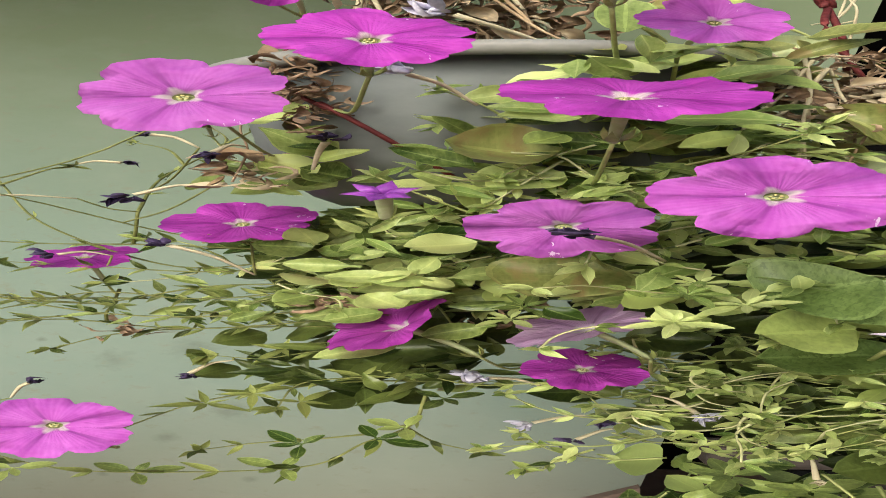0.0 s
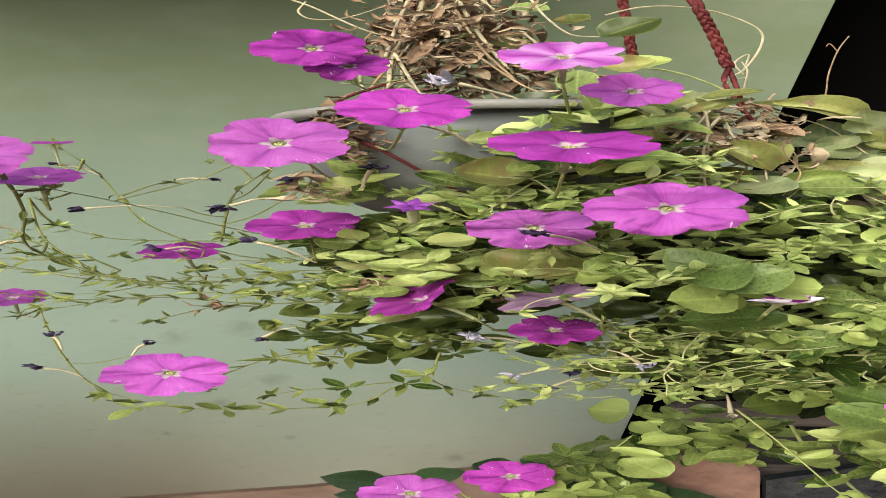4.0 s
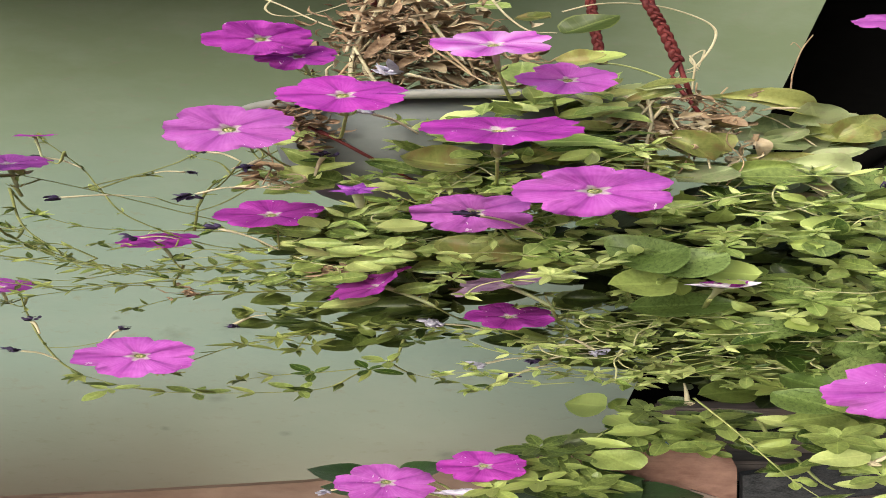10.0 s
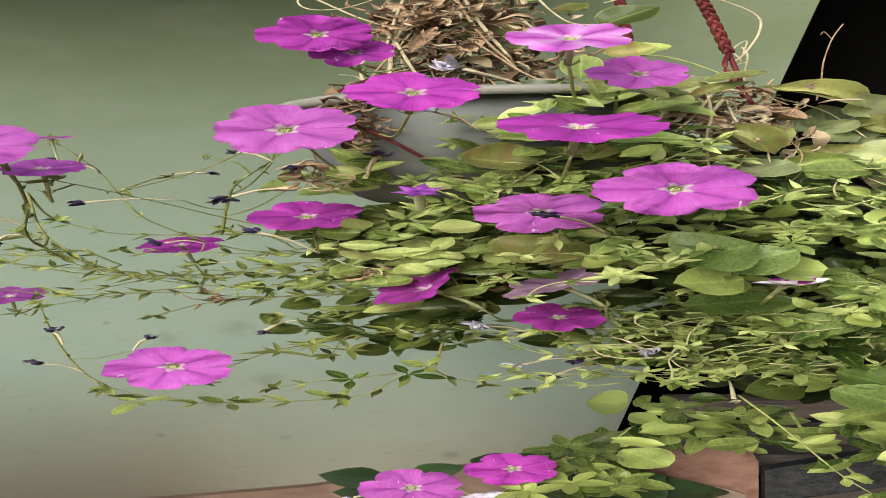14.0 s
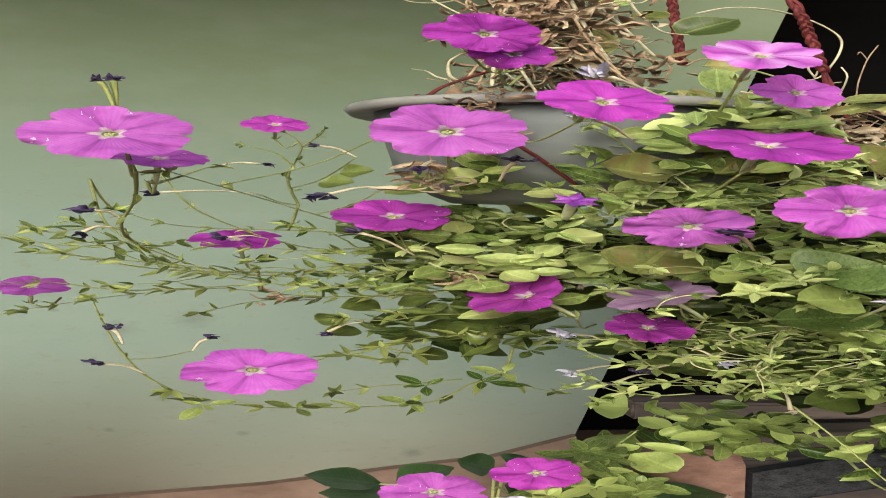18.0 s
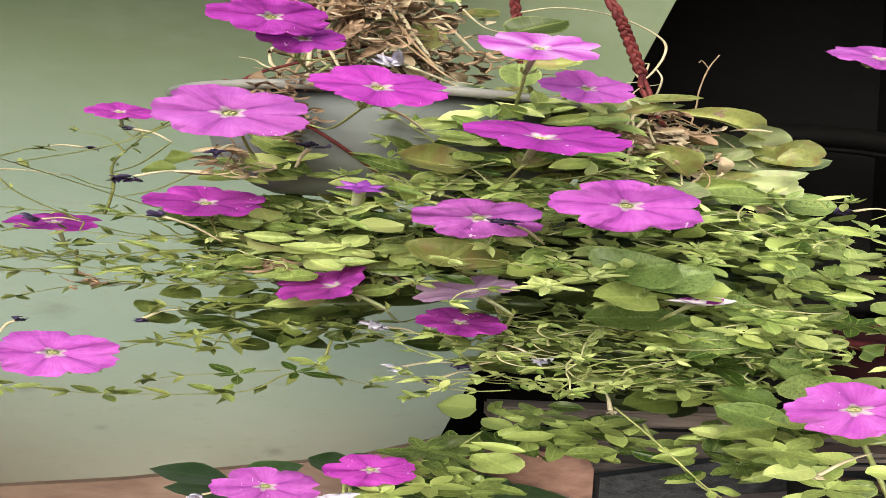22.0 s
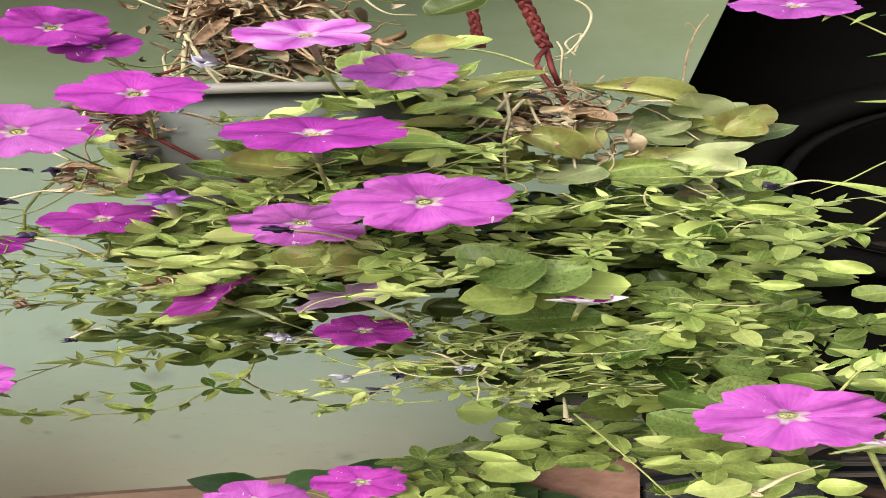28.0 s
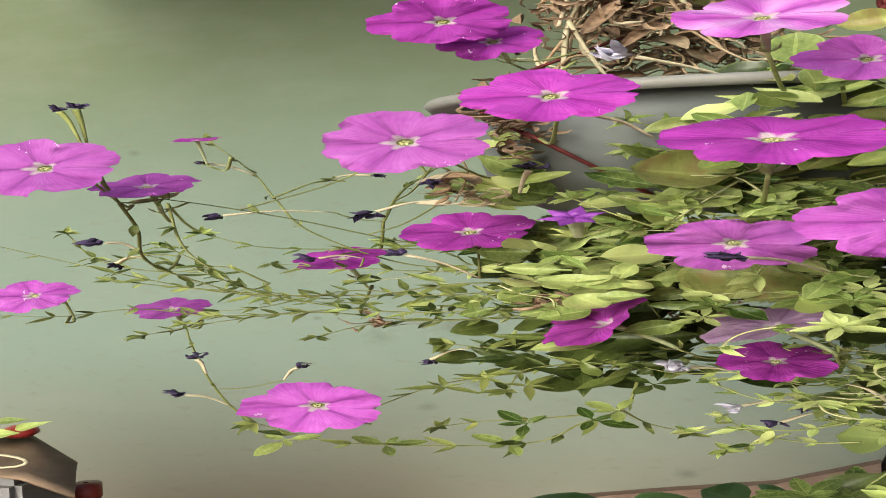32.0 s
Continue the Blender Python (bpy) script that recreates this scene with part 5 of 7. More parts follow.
rosettes(petunia, (0.173, 0.820, 0.295), (0.09, 0.03, 0.018), 14, 0.022, 86, None, 6, 0.34)
rosettes(petunia, (0.334, 0.760, 0.356), (0.035, 0.03, 0.03), 9, 0.04, 87)
for q in ((-0.050, 0.830, 0.279), (-0.101, 0.830, 0.264), (-0.179, 0.830, 0.261), (-0.090, 0.830, 0.276), (-0.035, 0.830, 0.285), (-0.240, 0.820, 0.265), (-0.015, 0.840, 0.299)):
    rosette(petunia, q, 0.027, 4, LEAF, shape="spoon", width=0.42)
for q in ((-0.119, 0.850, 0.300), (-0.095, 0.860, 0.294), (-0.062, 0.870, 0.307), (-0.028, 0.880, 0.311), (-0.143, 0.840, 0.296), (-0.105, 0.870, 0.322)):
    rosette(petunia, q, 0.03, 5, LEAF_TRAIL, shape="lance", width=0.24)
scatter((0.079, 0.730, 0.450), (0.07, 0.03, 0.022), 16, 0.042, 0.42, "oval", 91, parent=petunia, material=LEAF, single=True)
scatter((0.065, 0.710, 0.434), (0.07, 0.025, 0.022), 24, 0.036, 0.4, "oval", 92, parent=petunia, material=LEAF, single=True)
scatter((0.097, 0.730, 0.432), (0.06, 0.03, 0.022), 12, 0.044, 0.45, "oval", 93, parent=petunia, material=LEAF_OLD)
scatter((0.040, 0.700, 0.409), (0.06, 0.02, 0.014), 20, 0.036, 0.42, "oval", 94, parent=petunia, material=LEAF, single=True)
scatter((-0.061, 0.870, 0.387), (0.06, 0.03, 0.016), 40, 0.034, 0.45, "oval", 95, parent=petunia, material=LEAF)
scatter((-0.075, 0.750, 0.419), (0.025, 0.02, 0.02), 12, 0.03, 0.4, "oval", 96, parent=petunia, material=LEAF)
scatter((0.093, 0.690, 0.463), (0.05, 0.015, 0.01), 10, 0.036, 0.35, "oval", 97, parent=petunia, material=LEAF_OLD)
scatter((0.075, 0.680, 0.458), (0.05, 0.015, 0.014), 16, 0.034, 0.3, "lance", 98, parent=petunia, material=LEAF_YOUNG)
scatter((0.228, 0.840, 0.355), (0.12, 0.03, 0.04), 36, 0.044, 0.5, "oval", 99, (0, -0.8, 0.4), parent=petunia, material=LEAF_DARK_SHADE, flat=0.2)
scatter((0.000, 0.860, 0.368), (0.1, 0.03, 0.02), 30, 0.044, 0.5, "oval", 100, (0, -0.8, 0.4), parent=petunia, material=LEAF_DARK_SHADE, flat=0.2)
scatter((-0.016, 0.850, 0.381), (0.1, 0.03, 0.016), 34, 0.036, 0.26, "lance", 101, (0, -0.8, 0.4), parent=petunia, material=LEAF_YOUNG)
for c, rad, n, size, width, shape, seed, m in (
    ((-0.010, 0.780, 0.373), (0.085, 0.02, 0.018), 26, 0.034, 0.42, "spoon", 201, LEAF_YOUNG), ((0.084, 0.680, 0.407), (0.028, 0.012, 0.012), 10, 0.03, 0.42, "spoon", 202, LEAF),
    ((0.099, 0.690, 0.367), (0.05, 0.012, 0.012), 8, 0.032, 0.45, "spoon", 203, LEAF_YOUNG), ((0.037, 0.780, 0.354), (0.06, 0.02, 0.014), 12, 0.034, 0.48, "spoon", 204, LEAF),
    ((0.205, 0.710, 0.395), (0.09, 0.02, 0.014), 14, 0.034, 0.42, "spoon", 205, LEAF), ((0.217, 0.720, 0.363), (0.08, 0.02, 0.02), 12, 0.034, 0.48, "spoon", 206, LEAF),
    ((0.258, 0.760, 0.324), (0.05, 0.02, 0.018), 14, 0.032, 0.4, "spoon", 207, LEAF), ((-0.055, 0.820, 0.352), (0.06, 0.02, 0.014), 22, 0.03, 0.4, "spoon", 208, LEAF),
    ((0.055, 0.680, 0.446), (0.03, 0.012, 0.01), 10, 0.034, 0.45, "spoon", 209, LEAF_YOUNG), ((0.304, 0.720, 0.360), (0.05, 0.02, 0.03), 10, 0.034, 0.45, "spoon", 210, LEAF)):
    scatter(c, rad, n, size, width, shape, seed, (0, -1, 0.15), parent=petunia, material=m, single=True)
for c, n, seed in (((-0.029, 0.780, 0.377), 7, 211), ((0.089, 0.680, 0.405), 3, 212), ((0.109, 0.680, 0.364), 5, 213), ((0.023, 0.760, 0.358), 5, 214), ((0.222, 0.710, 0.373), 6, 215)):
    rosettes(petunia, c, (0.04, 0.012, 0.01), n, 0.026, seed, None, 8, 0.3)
# broad leaves under the pot and behind the tangle, shade put into their green
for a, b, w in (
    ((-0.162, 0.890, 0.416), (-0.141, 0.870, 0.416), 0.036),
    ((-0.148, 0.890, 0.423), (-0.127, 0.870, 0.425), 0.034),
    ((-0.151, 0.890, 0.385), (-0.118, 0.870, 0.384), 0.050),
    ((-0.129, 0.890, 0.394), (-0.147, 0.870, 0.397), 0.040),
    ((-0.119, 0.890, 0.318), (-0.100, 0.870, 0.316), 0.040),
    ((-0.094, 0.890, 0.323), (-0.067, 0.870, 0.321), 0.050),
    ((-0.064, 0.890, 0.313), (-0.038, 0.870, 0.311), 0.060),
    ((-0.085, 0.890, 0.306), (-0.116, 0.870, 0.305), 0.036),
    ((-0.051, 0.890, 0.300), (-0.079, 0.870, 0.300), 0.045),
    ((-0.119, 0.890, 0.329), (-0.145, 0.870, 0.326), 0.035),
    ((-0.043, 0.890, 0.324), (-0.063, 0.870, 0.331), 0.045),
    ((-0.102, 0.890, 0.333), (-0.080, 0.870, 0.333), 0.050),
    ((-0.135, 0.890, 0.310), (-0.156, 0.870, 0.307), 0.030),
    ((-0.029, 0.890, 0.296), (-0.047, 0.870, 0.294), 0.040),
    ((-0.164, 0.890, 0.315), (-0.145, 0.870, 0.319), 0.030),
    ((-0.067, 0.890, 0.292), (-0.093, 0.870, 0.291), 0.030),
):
    leaf(petunia, a, b, w, LEAF_DARK_SHADE, "oval", Vector((0, -1, 0.3)), 0.15, 0.25, 0.1)
scatter((0.150, 0.900, 0.293), (0.085, 0.03, 0.02), 46, 0.05, 0.5, "oval", 301, (0, -1, 0.2), parent=petunia, material=LEAF_DARK_SHADE, flat=0.35, single=True)
scatter((0.240, 0.880, 0.285), (0.07, 0.03, 0.02), 24, 0.05, 0.5, "oval", 302, (0, -1, 0.2), parent=petunia, material=LEAF, flat=0.35, single=True)
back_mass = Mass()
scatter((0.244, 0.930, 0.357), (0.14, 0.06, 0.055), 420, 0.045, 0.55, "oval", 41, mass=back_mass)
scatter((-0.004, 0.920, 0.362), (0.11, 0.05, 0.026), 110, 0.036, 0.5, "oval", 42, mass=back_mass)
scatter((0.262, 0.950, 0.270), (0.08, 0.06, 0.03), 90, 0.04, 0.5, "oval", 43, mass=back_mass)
back_mass.put("foliage", LEAF_STUFF_SHADE, petunia, "inner leaves, shade put into their colour")

# tangle of thin runners under the right side
r5 = random.Random(5)
for i in range(46):
    x0, y0, z0 = (0.169, 0.860, 0.291)
    p = Vector((x0 + r5.uniform(-0.11, 0.12), y0 + r5.uniform(-0.06, 0.06), z0 + r5.uniform(-0.022, 0.03)))
    pts = [p]
    ang = r5.uniform(-0.5, 0.5) + (math.pi if r5.random() < 0.4 else 0)
    for k in range(3):
        ang += r5.uniform(-0.7, 0.7)
        p = p + Vector((0.03 * math.cos(ang), r5.uniform(-0.012, 0.012), 0.03 * math.sin(ang) * 0.4))
        p.z = max(p.z, z0 - 0.024)
        pts.append(p)
    leafy_stem(petunia, pts, 0.02, 0.018, 0.34, LEAF_YOUNG if i % 3 else LEAF, "lance", 0.0013, 0.2)

for c, rad, n, m in (((-0.008, 0.860, 0.372), (0.1, 0.03, 0.018), 34, LEAF_YOUNG), ((0.054, 0.700, 0.416), (0.06, 0.02, 0.02), 16, LEAF_YOUNG), ((0.210, 0.740, 0.399), (0.12, 0.03, 0.016), 26, LEAF_YOUNG),
                     ((0.264, 0.840, 0.318), (0.09, 0.03, 0.03), 22, LEAF_YOUNG), ((-0.074, 0.900, 0.354), (0.09, 0.03, 0.02), 18, LEAF)):
    for i in range(n):
        p = Vector(c) + Vector((r5.uniform(-1, 1) * rad[0], r5.uniform(-1, 1) * rad[1], r5.uniform(-1, 1) * rad[2]))
        if p.x > RIGHT_END:
            continue
        pts = [p]
        ang = r5.uniform(-0.9, 0.9) + (math.pi if r5.random() < 0.5 else 0)
        for k in range(2):
            ang += r5.uniform(-0.5, 0.5)
            p = p + Vector((0.026 * math.cos(ang), r5.uniform(-0.012, 0.004), 0.026 * math.sin(ang) * 0.45))
            pts.append(p)
        leafy_stem(petunia, pts, 0.018, 0.024, 0.28, m, "lance", 0.0012, 0.1, STEM_LIGHT if i % 3 == 0 else None)

for c, rad, n in (((-0.011, 0.800, 0.377), (0.09, 0.03, 0.02), 9), ((0.072, 0.690, 0.409), (0.07, 0.02, 0.025), 6), ((0.107, 0.710, 0.367), (0.06, 0.02, 0.02), 6), ((0.207, 0.720, 0.384), (0.1, 0.02, 0.025), 8), ((0.163, 0.800, 0.305), (0.1, 0.04, 0.02), 30), ((0.246, 0.740, 0.325), (0.07, 0.03, 0.03), 8)):
    for i in range(n):
        p = Vector(c) + Vector((r5.uniform(-1, 1) * rad[0], r5.uniform(-1, 1) * rad[1], r5.uniform(-1, 1) * rad[2]))
        ang = r5.uniform(-0.7, 0.7) + (math.pi if r5.random() < 0.5 else 0)
        pts = [p]
        for k in range(3):
            ang += r5.uniform(-0.9, 0.9)
            p = p + Vector((0.02 * math.cos(ang), r5.uniform(-0.008, 0.004), 0.02 * math.sin(ang) * 0.28))
            pts.append(p)
        stem(petunia, pts, r5.uniform(0.0009, 0.0015), 0.0007, STEM_LIGHT, "runner", 12)
        sprig_tip(petunia, p, p - pts[-2], 0.018, LEAF_YOUNG, 5)
        sprig_tip(petunia, pts[1], p - pts[-2], 0.016, LEAF, 3)

# ---- dried growth over the pot ----
def scrap_geo(p, r):
    """A withered leaf: a narrow strip that curls and twists on itself."""
    d = Vector((r.uniform(-1, 1), r.uniform(-1, 1), r.uniform(-1, 1))).normalized()
    ax = Vector((r.uniform(-1, 1), r.uniform(-1, 1), r.uniform(-0.5, 0.5))).normalized()
    ln, wd, turn = r.uniform(0.014, 0.034), r.uniform(0.0008, 0.0034), r.uniform(-0.7, 0.7)
    v, f, uv = [], [], []
    for i in range(9):
        t = i / 8
        side = d.cross(ax)
        side = side.normalized() if side.length > 0.05 else Vector((1, 0, 0))
        up = side.cross(d).normalized()
        w = wd * (0.12 + math.sin(math.pi * min(0.97, t + 0.03)) ** 0.6) * r.uniform(0.6, 1.3)
        for k in (-1, 0, 1):
            v.append(p + side * (w * k) + up * (w * 0.8 * abs(k)))
            uv.append((t, k))
        turn += r.uniform(-0.35, 0.35)
        d = (d + ax.cross(d) * turn + Vector((r.uniform(-1, 1), r.uniform(-1, 1), r.uniform(-1, 1))) * 0.3).normalized()
        p = p + d * (ln / 8)
    for i in range(8):
        for k in range(2):
            q = i * 3 + k
            f.append((q, q + 1, q + 4, q + 3))
    return v, f, uv


dried = thing("dried_plant", "withered brown stalks and curled leaves of a dead plant", "dead plant")
for pts, r0, m in (
    ([(0.093, 0.820, 0.537), (0.117, 0.820, 0.542), (0.145, 0.820, 0.542), (0.173, 0.820, 0.537), (0.198, 0.820, 0.526), (0.200, 0.820, 0.514), (0.187, 0.820, 0.497), (0.173, 0.820, 0.493)], 0.0024, STEM_PALE),
    ([(0.192, 0.840, 0.497), (0.186, 0.840, 0.505), (0.196, 0.840, 0.511), (0.192, 0.840, 0.499)], 0.002, STEM_PALE),
    ([(0.279, 0.96, 0.478), (0.283, 0.96, 0.495), (0.285, 0.96, 0.509), (0.292, 0.96, 0.527), (0.301, 0.96, 0.539)], 0.0017, DRY),
    ([(0.292, 0.96, 0.527), (0.286, 0.96, 0.533), (0.283, 0.96, 0.531)], 0.0012, DRY),
    ([(-0.170, 0.800, 0.566), (-0.127, 0.800, 0.549), (-0.108, 0.800, 0.542), (-0.075, 0.800, 0.527), (-0.045, 0.810, 0.519)], 0.0026, STEM_PALE),
    ([(-0.113, 0.800, 0.546), (-0.118, 0.800, 0.539), (-0.108, 0.800, 0.534), (-0.084, 0.800, 0.535), (-0.050, 0.800, 0.545)], 0.0018, STEM_PALE),
    ([(-0.022, 0.785, 0.572), (-0.035, 0.785, 0.535), (-0.052, 0.785, 0.508), (-0.056, 0.785, 0.478)], 0.0044, STEM_PALE),
    ([(-0.026, 0.785, 0.575), (0.003, 0.785, 0.524), (0.025, 0.790, 0.497)], 0.004, STEM_PALE),
    ([(-0.014, 0.800, 0.565), (0.011, 0.800, 0.542), (0.034, 0.800, 0.524), (0.058, 0.800, 0.504)], 0.0036, STEM_PALE),
    ([(-0.041, 0.780, 0.543), (-0.049, 0.780, 0.527), (-0.057, 0.780, 0.505)], 0.0034, DRY_PALE),
    ([(-0.011, 0.780, 0.537), (0.007, 0.780, 0.510), (0.029, 0.780, 0.489)], 0.003, STEM_DRY),
    ([(-0.071, 0.790, 0.529), (-0.051, 0.790, 0.523), (-0.026, 0.790, 0.514), (0.003, 0.790, 0.506)], 0.0024, STEM_DRY),
    ([(-0.050, 0.770, 0.506), (-0.038, 0.770, 0.486), (-0.026, 0.770, 0.470)], 0.003, STEM_PALE),
    ([(-0.005, 0.780, 0.562), (-0.026, 0.780, 0.531), (-0.045, 0.780, 0.495)], 0.0038, STEM_DRY),
    ([(0.000, 0.780, 0.508), (0.031, 0.780, 0.487), (0.050, 0.780, 0.478)], 0.0026, STEM_DRY),
    ([(-0.034, 0.790, 0.575), (-0.040, 0.790, 0.545), (-0.032, 0.790, 0.515)], 0.0055, ROPE),
    ([(-0.031, 0.800, 0.549), (-0.047, 0.800, 0.529), (-0.051, 0.800, 0.509), (-0.067, 0.800, 0.489), (-0.083, 0.800, 0.466), (-0.090, 0.800, 0.450)], 0.003, STEM_DRY),
    ([(-0.019, 0.800, 0.546), (-0.027, 0.800, 0.529), (-0.043, 0.800, 0.509), (-0.047, 0.800, 0.493), (-0.031, 0.800, 0.481)], 0.003, STEM_PALE),
    ([(0.012, 0.820, 0.550), (0.008, 0.820, 0.523), (0.024, 0.820, 0.507), (0.032, 0.820, 0.486)], 0.0028, STEM_DRY),
    ([(0.041, 0.820, 0.549), (0.053, 0.820, 0.535), (0.069, 0.820, 0.524), (0.089, 0.820, 0.522)], 0.0024, STEM_PALE),
    ([(0.090, 0.725, 0.475), (0.119, 0.725, 0.471), (0.144, 0.725, 0.456), (0.146, 0.725, 0.438), (0.142, 0.725, 0.420)], 0.0034, STEM_PALE),
    ([(0.155, 0.725, 0.460), (0.137, 0.725, 0.442), (0.122, 0.725, 0.435)], 0.0032, STEM_PALE),
    ([(0.178, 0.800, 0.474), (0.209, 0.800, 0.466), (0.240, 0.800, 0.456), (0.267, 0.800, 0.438)], 0.002, STEM_PALE),
    ([(0.092, 0.800, 0.499), (0.132, 0.800, 0.496), (0.163, 0.800, 0.486), (0.182, 0.800, 0.476), (0.209, 0.800, 0.468)], 0.0028, STEM),
    ([(0.143, 0.720, 0.466), (0.146, 0.720, 0.450), (0.143, 0.720, 0.436), (0.144, 0.720, 0.416)], 0.0024, STEM_PALE),
    ([(0.147, 0.720, 0.463), (0.136, 0.720, 0.450), (0.124, 0.720, 0.440), (0.117, 0.720, 0.433)], 0.0024, STEM_PALE),
    ([(0.157, 0.730, 0.460), (0.164, 0.730, 0.446), (0.180, 0.730, 0.435), (0.184, 0.730, 0.420)], 0.002, STEM_PALE),
    ([(0.177, 0.730, 0.456), (0.184, 0.730, 0.444), (0.173, 0.730, 0.431), (0.164, 0.730, 0.417)], 0.0018, STEM_DRY),
    ([(0.133, 0.720, 0.470), (0.150, 0.720, 0.465), (0.172, 0.720, 0.463), (0.193, 0.720, 0.455)], 0.0018, STEM_DRY),
    ([(0.126, 0.730, 0.460), (0.144, 0.730, 0.455), (0.168, 0.730, 0.451), (0.184, 0.730, 0.460)], 0.0016, STEM_DRY),
    ([(0.196, 0.740, 0.410), (0.207, 0.740, 0.424), (0.196, 0.740, 0.439), (0.203, 0.740, 0.451)], 0.0012, STEM_DRY),
    ([(-0.051, 0.800, 0.537), (-0.045, 0.800, 0.517), (-0.055, 0.800, 0.497), (-0.063, 0.800, 0.481)], 0.0024, STEM_DRY),
    ([(-0.029, 0.790, 0.543), (-0.038, 0.790, 0.519), (-0.050, 0.790, 0.504), (-0.054, 0.790, 0.484)], 0.002, STEM_PALE),
    ([(-0.010, 0.790, 0.539), (-0.026, 0.790, 0.523), (-0.030, 0.790, 0.500), (-0.026, 0.790, 0.484)], 0.002, STEM_DRY),
    ([(0.192, 0.760, 0.410), (0.203, 0.760, 0.421), (0.210, 0.760, 0.433), (0.203, 0.760, 0.444)], 0.0016, STEM_PALE),
    ([(0.166, 0.760, 0.403), (0.199, 0.760, 0.406), (0.218, 0.760, 0.421)], 0.0016, STEM_PALE),
    ([(-0.108, 0.740, 0.412), (-0.101, 0.740, 0.426), (-0.104, 0.740, 0.437), (-0.096, 0.740, 0.448), (-0.085, 0.740, 0.458), (-0.078, 0.740, 0.472)], 0.0013, DRY),
    ([(-0.006, 0.740, 0.469), (0.013, 0.740, 0.463), (0.015, 0.740, 0.457), (0.002, 0.740, 0.454)], 0.0016, STEM_PALE),
):
    stem(dried, [Vector(p) for p in pts], r0 * 0.56, r0 * 0.42, m, "stalk", 6 * len(pts))
r6 = random.Random(6)
for c, rad, n in (((-0.018, 0.830, 0.519), (0.058, 0.05, 0.036), 60), ((0.167, 0.800, 0.459), (0.06, 0.05, 0.022), 34), ((0.023, 0.840, 0.493), (0.06, 0.05, 0.02), 30)):
    for i in range(n):
        p = Vector(c) + Vector((r6.uniform(-1, 1) * rad[0], r6.uniform(-1, 1) * rad[1], r6.uniform(-1, 1) * rad[2]))
        pts = [p]
        ang = r6.uniform(0, math.tau)
        for k in range(4):
            ang += r6.uniform(-1.1, 1.1)
            p = p + Vector((0.011 * math.cos(ang), r6.uniform(-0.008, 0.008), 0.011 * SQ * math.sin(ang) * 1.6))
            pts.append(p)
        stem(dried, pts, r6.uniform(0.0008, 0.0022), 0.0008, (STEM_DRY, STEM_PALE, STEM_DRY)[i % 3], "twig", 10)
for c, rad, n, sd, m in (((-0.022, 0.800, 0.522), (0.06, 0.05, 0.036), 130, 51, DRY), ((-0.010, 0.800, 0.520), (0.06, 0.05, 0.036), 80, 52, DRY_PALE), ((-0.070, 0.720, 0.453), (0.018, 0.02, 0.02), 70, 53, DRY),
                         ((-0.096, 0.740, 0.415), (0.014, 0.01, 0.008), 14, 54, DRY_PALE), ((0.163, 0.770, 0.454), (0.05, 0.04, 0.018), 30, 55, DRY), ((0.170, 0.760, 0.450), (0.045, 0.04, 0.014), 30, 56, DRY_PALE),
                         ((0.023, 0.840, 0.497), (0.05, 0.05, 0.016), 60, 57, DRY), ((0.150, 0.720, 0.450), (0.045, 0.012, 0.018), 16, 64, DRY), ((0.162, 0.725, 0.442), (0.045, 0.012, 0.018), 12, 65, DRY_PALE), ((-0.036, 0.770, 0.520), (0.03, 0.012, 0.03), 46, 66, DRY), ((0.150, 0.750, 0.449), (0.05, 0.03, 0.024), 50, 61, DRY_PALE), ((0.136, 0.760, 0.460), (0.05, 0.03, 0.014), 36, 62, DRY), ((0.206, 0.780, 0.422), (0.04, 0.03, 0.014), 24, 63, DRY_PALE), ((-0.068, 0.800, 0.354), (0.018, 0.01, 0.006), 16, 58, DRY), ((-0.195, 0.860, 0.333), (0.012, 0.01, 0.004), 8, 59, DRY), ((0.018, 0.840, 0.347), (0.03, 0.03, 0.01), 20, 60, DRY)):
    r = random.Random(sd)
    scraps = Mass()
    for i in range(n):
        p = tall(Vector(c) + Vector((max(-1, min(1, r.gauss(0, 0.5))) * rad[0], r.uniform(-1, 1) * rad[1], max(-1, min(1, r.gauss(0, 0.5))) * rad[2])))
        scraps.add(*scrap_geo(p, r))
    scraps.put("withered_leaves", m, dried)

# crumpled dead leaves packed over the pot, curled half-dry ones over its rim
for c, rad, n in (((-0.020, 0.815, 0.522), (0.06, 0.04, 0.034), 190), ((0.030, 0.830, 0.497), (0.05, 0.03, 0.014), 50), ((-0.080, 0.745, 0.457), (0.016, 0.01, 0.014), 30), ((-0.110, 0.742, 0.420), (0.005, 0.004, 0.016), 14), ((0.165, 0.800, 0.458), (0.055, 0.03, 0.016), 46)):
    for i in range(n):
        p = tall(Vector(c) + Vector((r6.gauss(0, 0.5) * rad[0], r6.uniform(-1, 1) * rad[1], r6.gauss(0, 0.5) * rad[2])))
        d = Vector((r6.uniform(-1, 1), r6.uniform(-0.6, 0.6), r6.uniform(-1, 0.6))).normalized()
        ln = r6.uniform(0.012, 0.03)
        v, f, uv = leaf_geo(p, p + d * ln, ln * r6.uniform(0.3, 0.55), "oval", Vector((r6.uniform(-1, 1), -0.8, r6.uniform(-0.6, 1))), r6.uniform(-0.5, 0.6), r6.uniform(0.5, 1.3), r6.uniform(-0.6, 0.8), 6, 4, r6.random())
        mesh_ob("dead_leaf", v, f, r6.choice((DRY, DRY, STEM_DRY, DRY_PALE)), dried, "", uv)
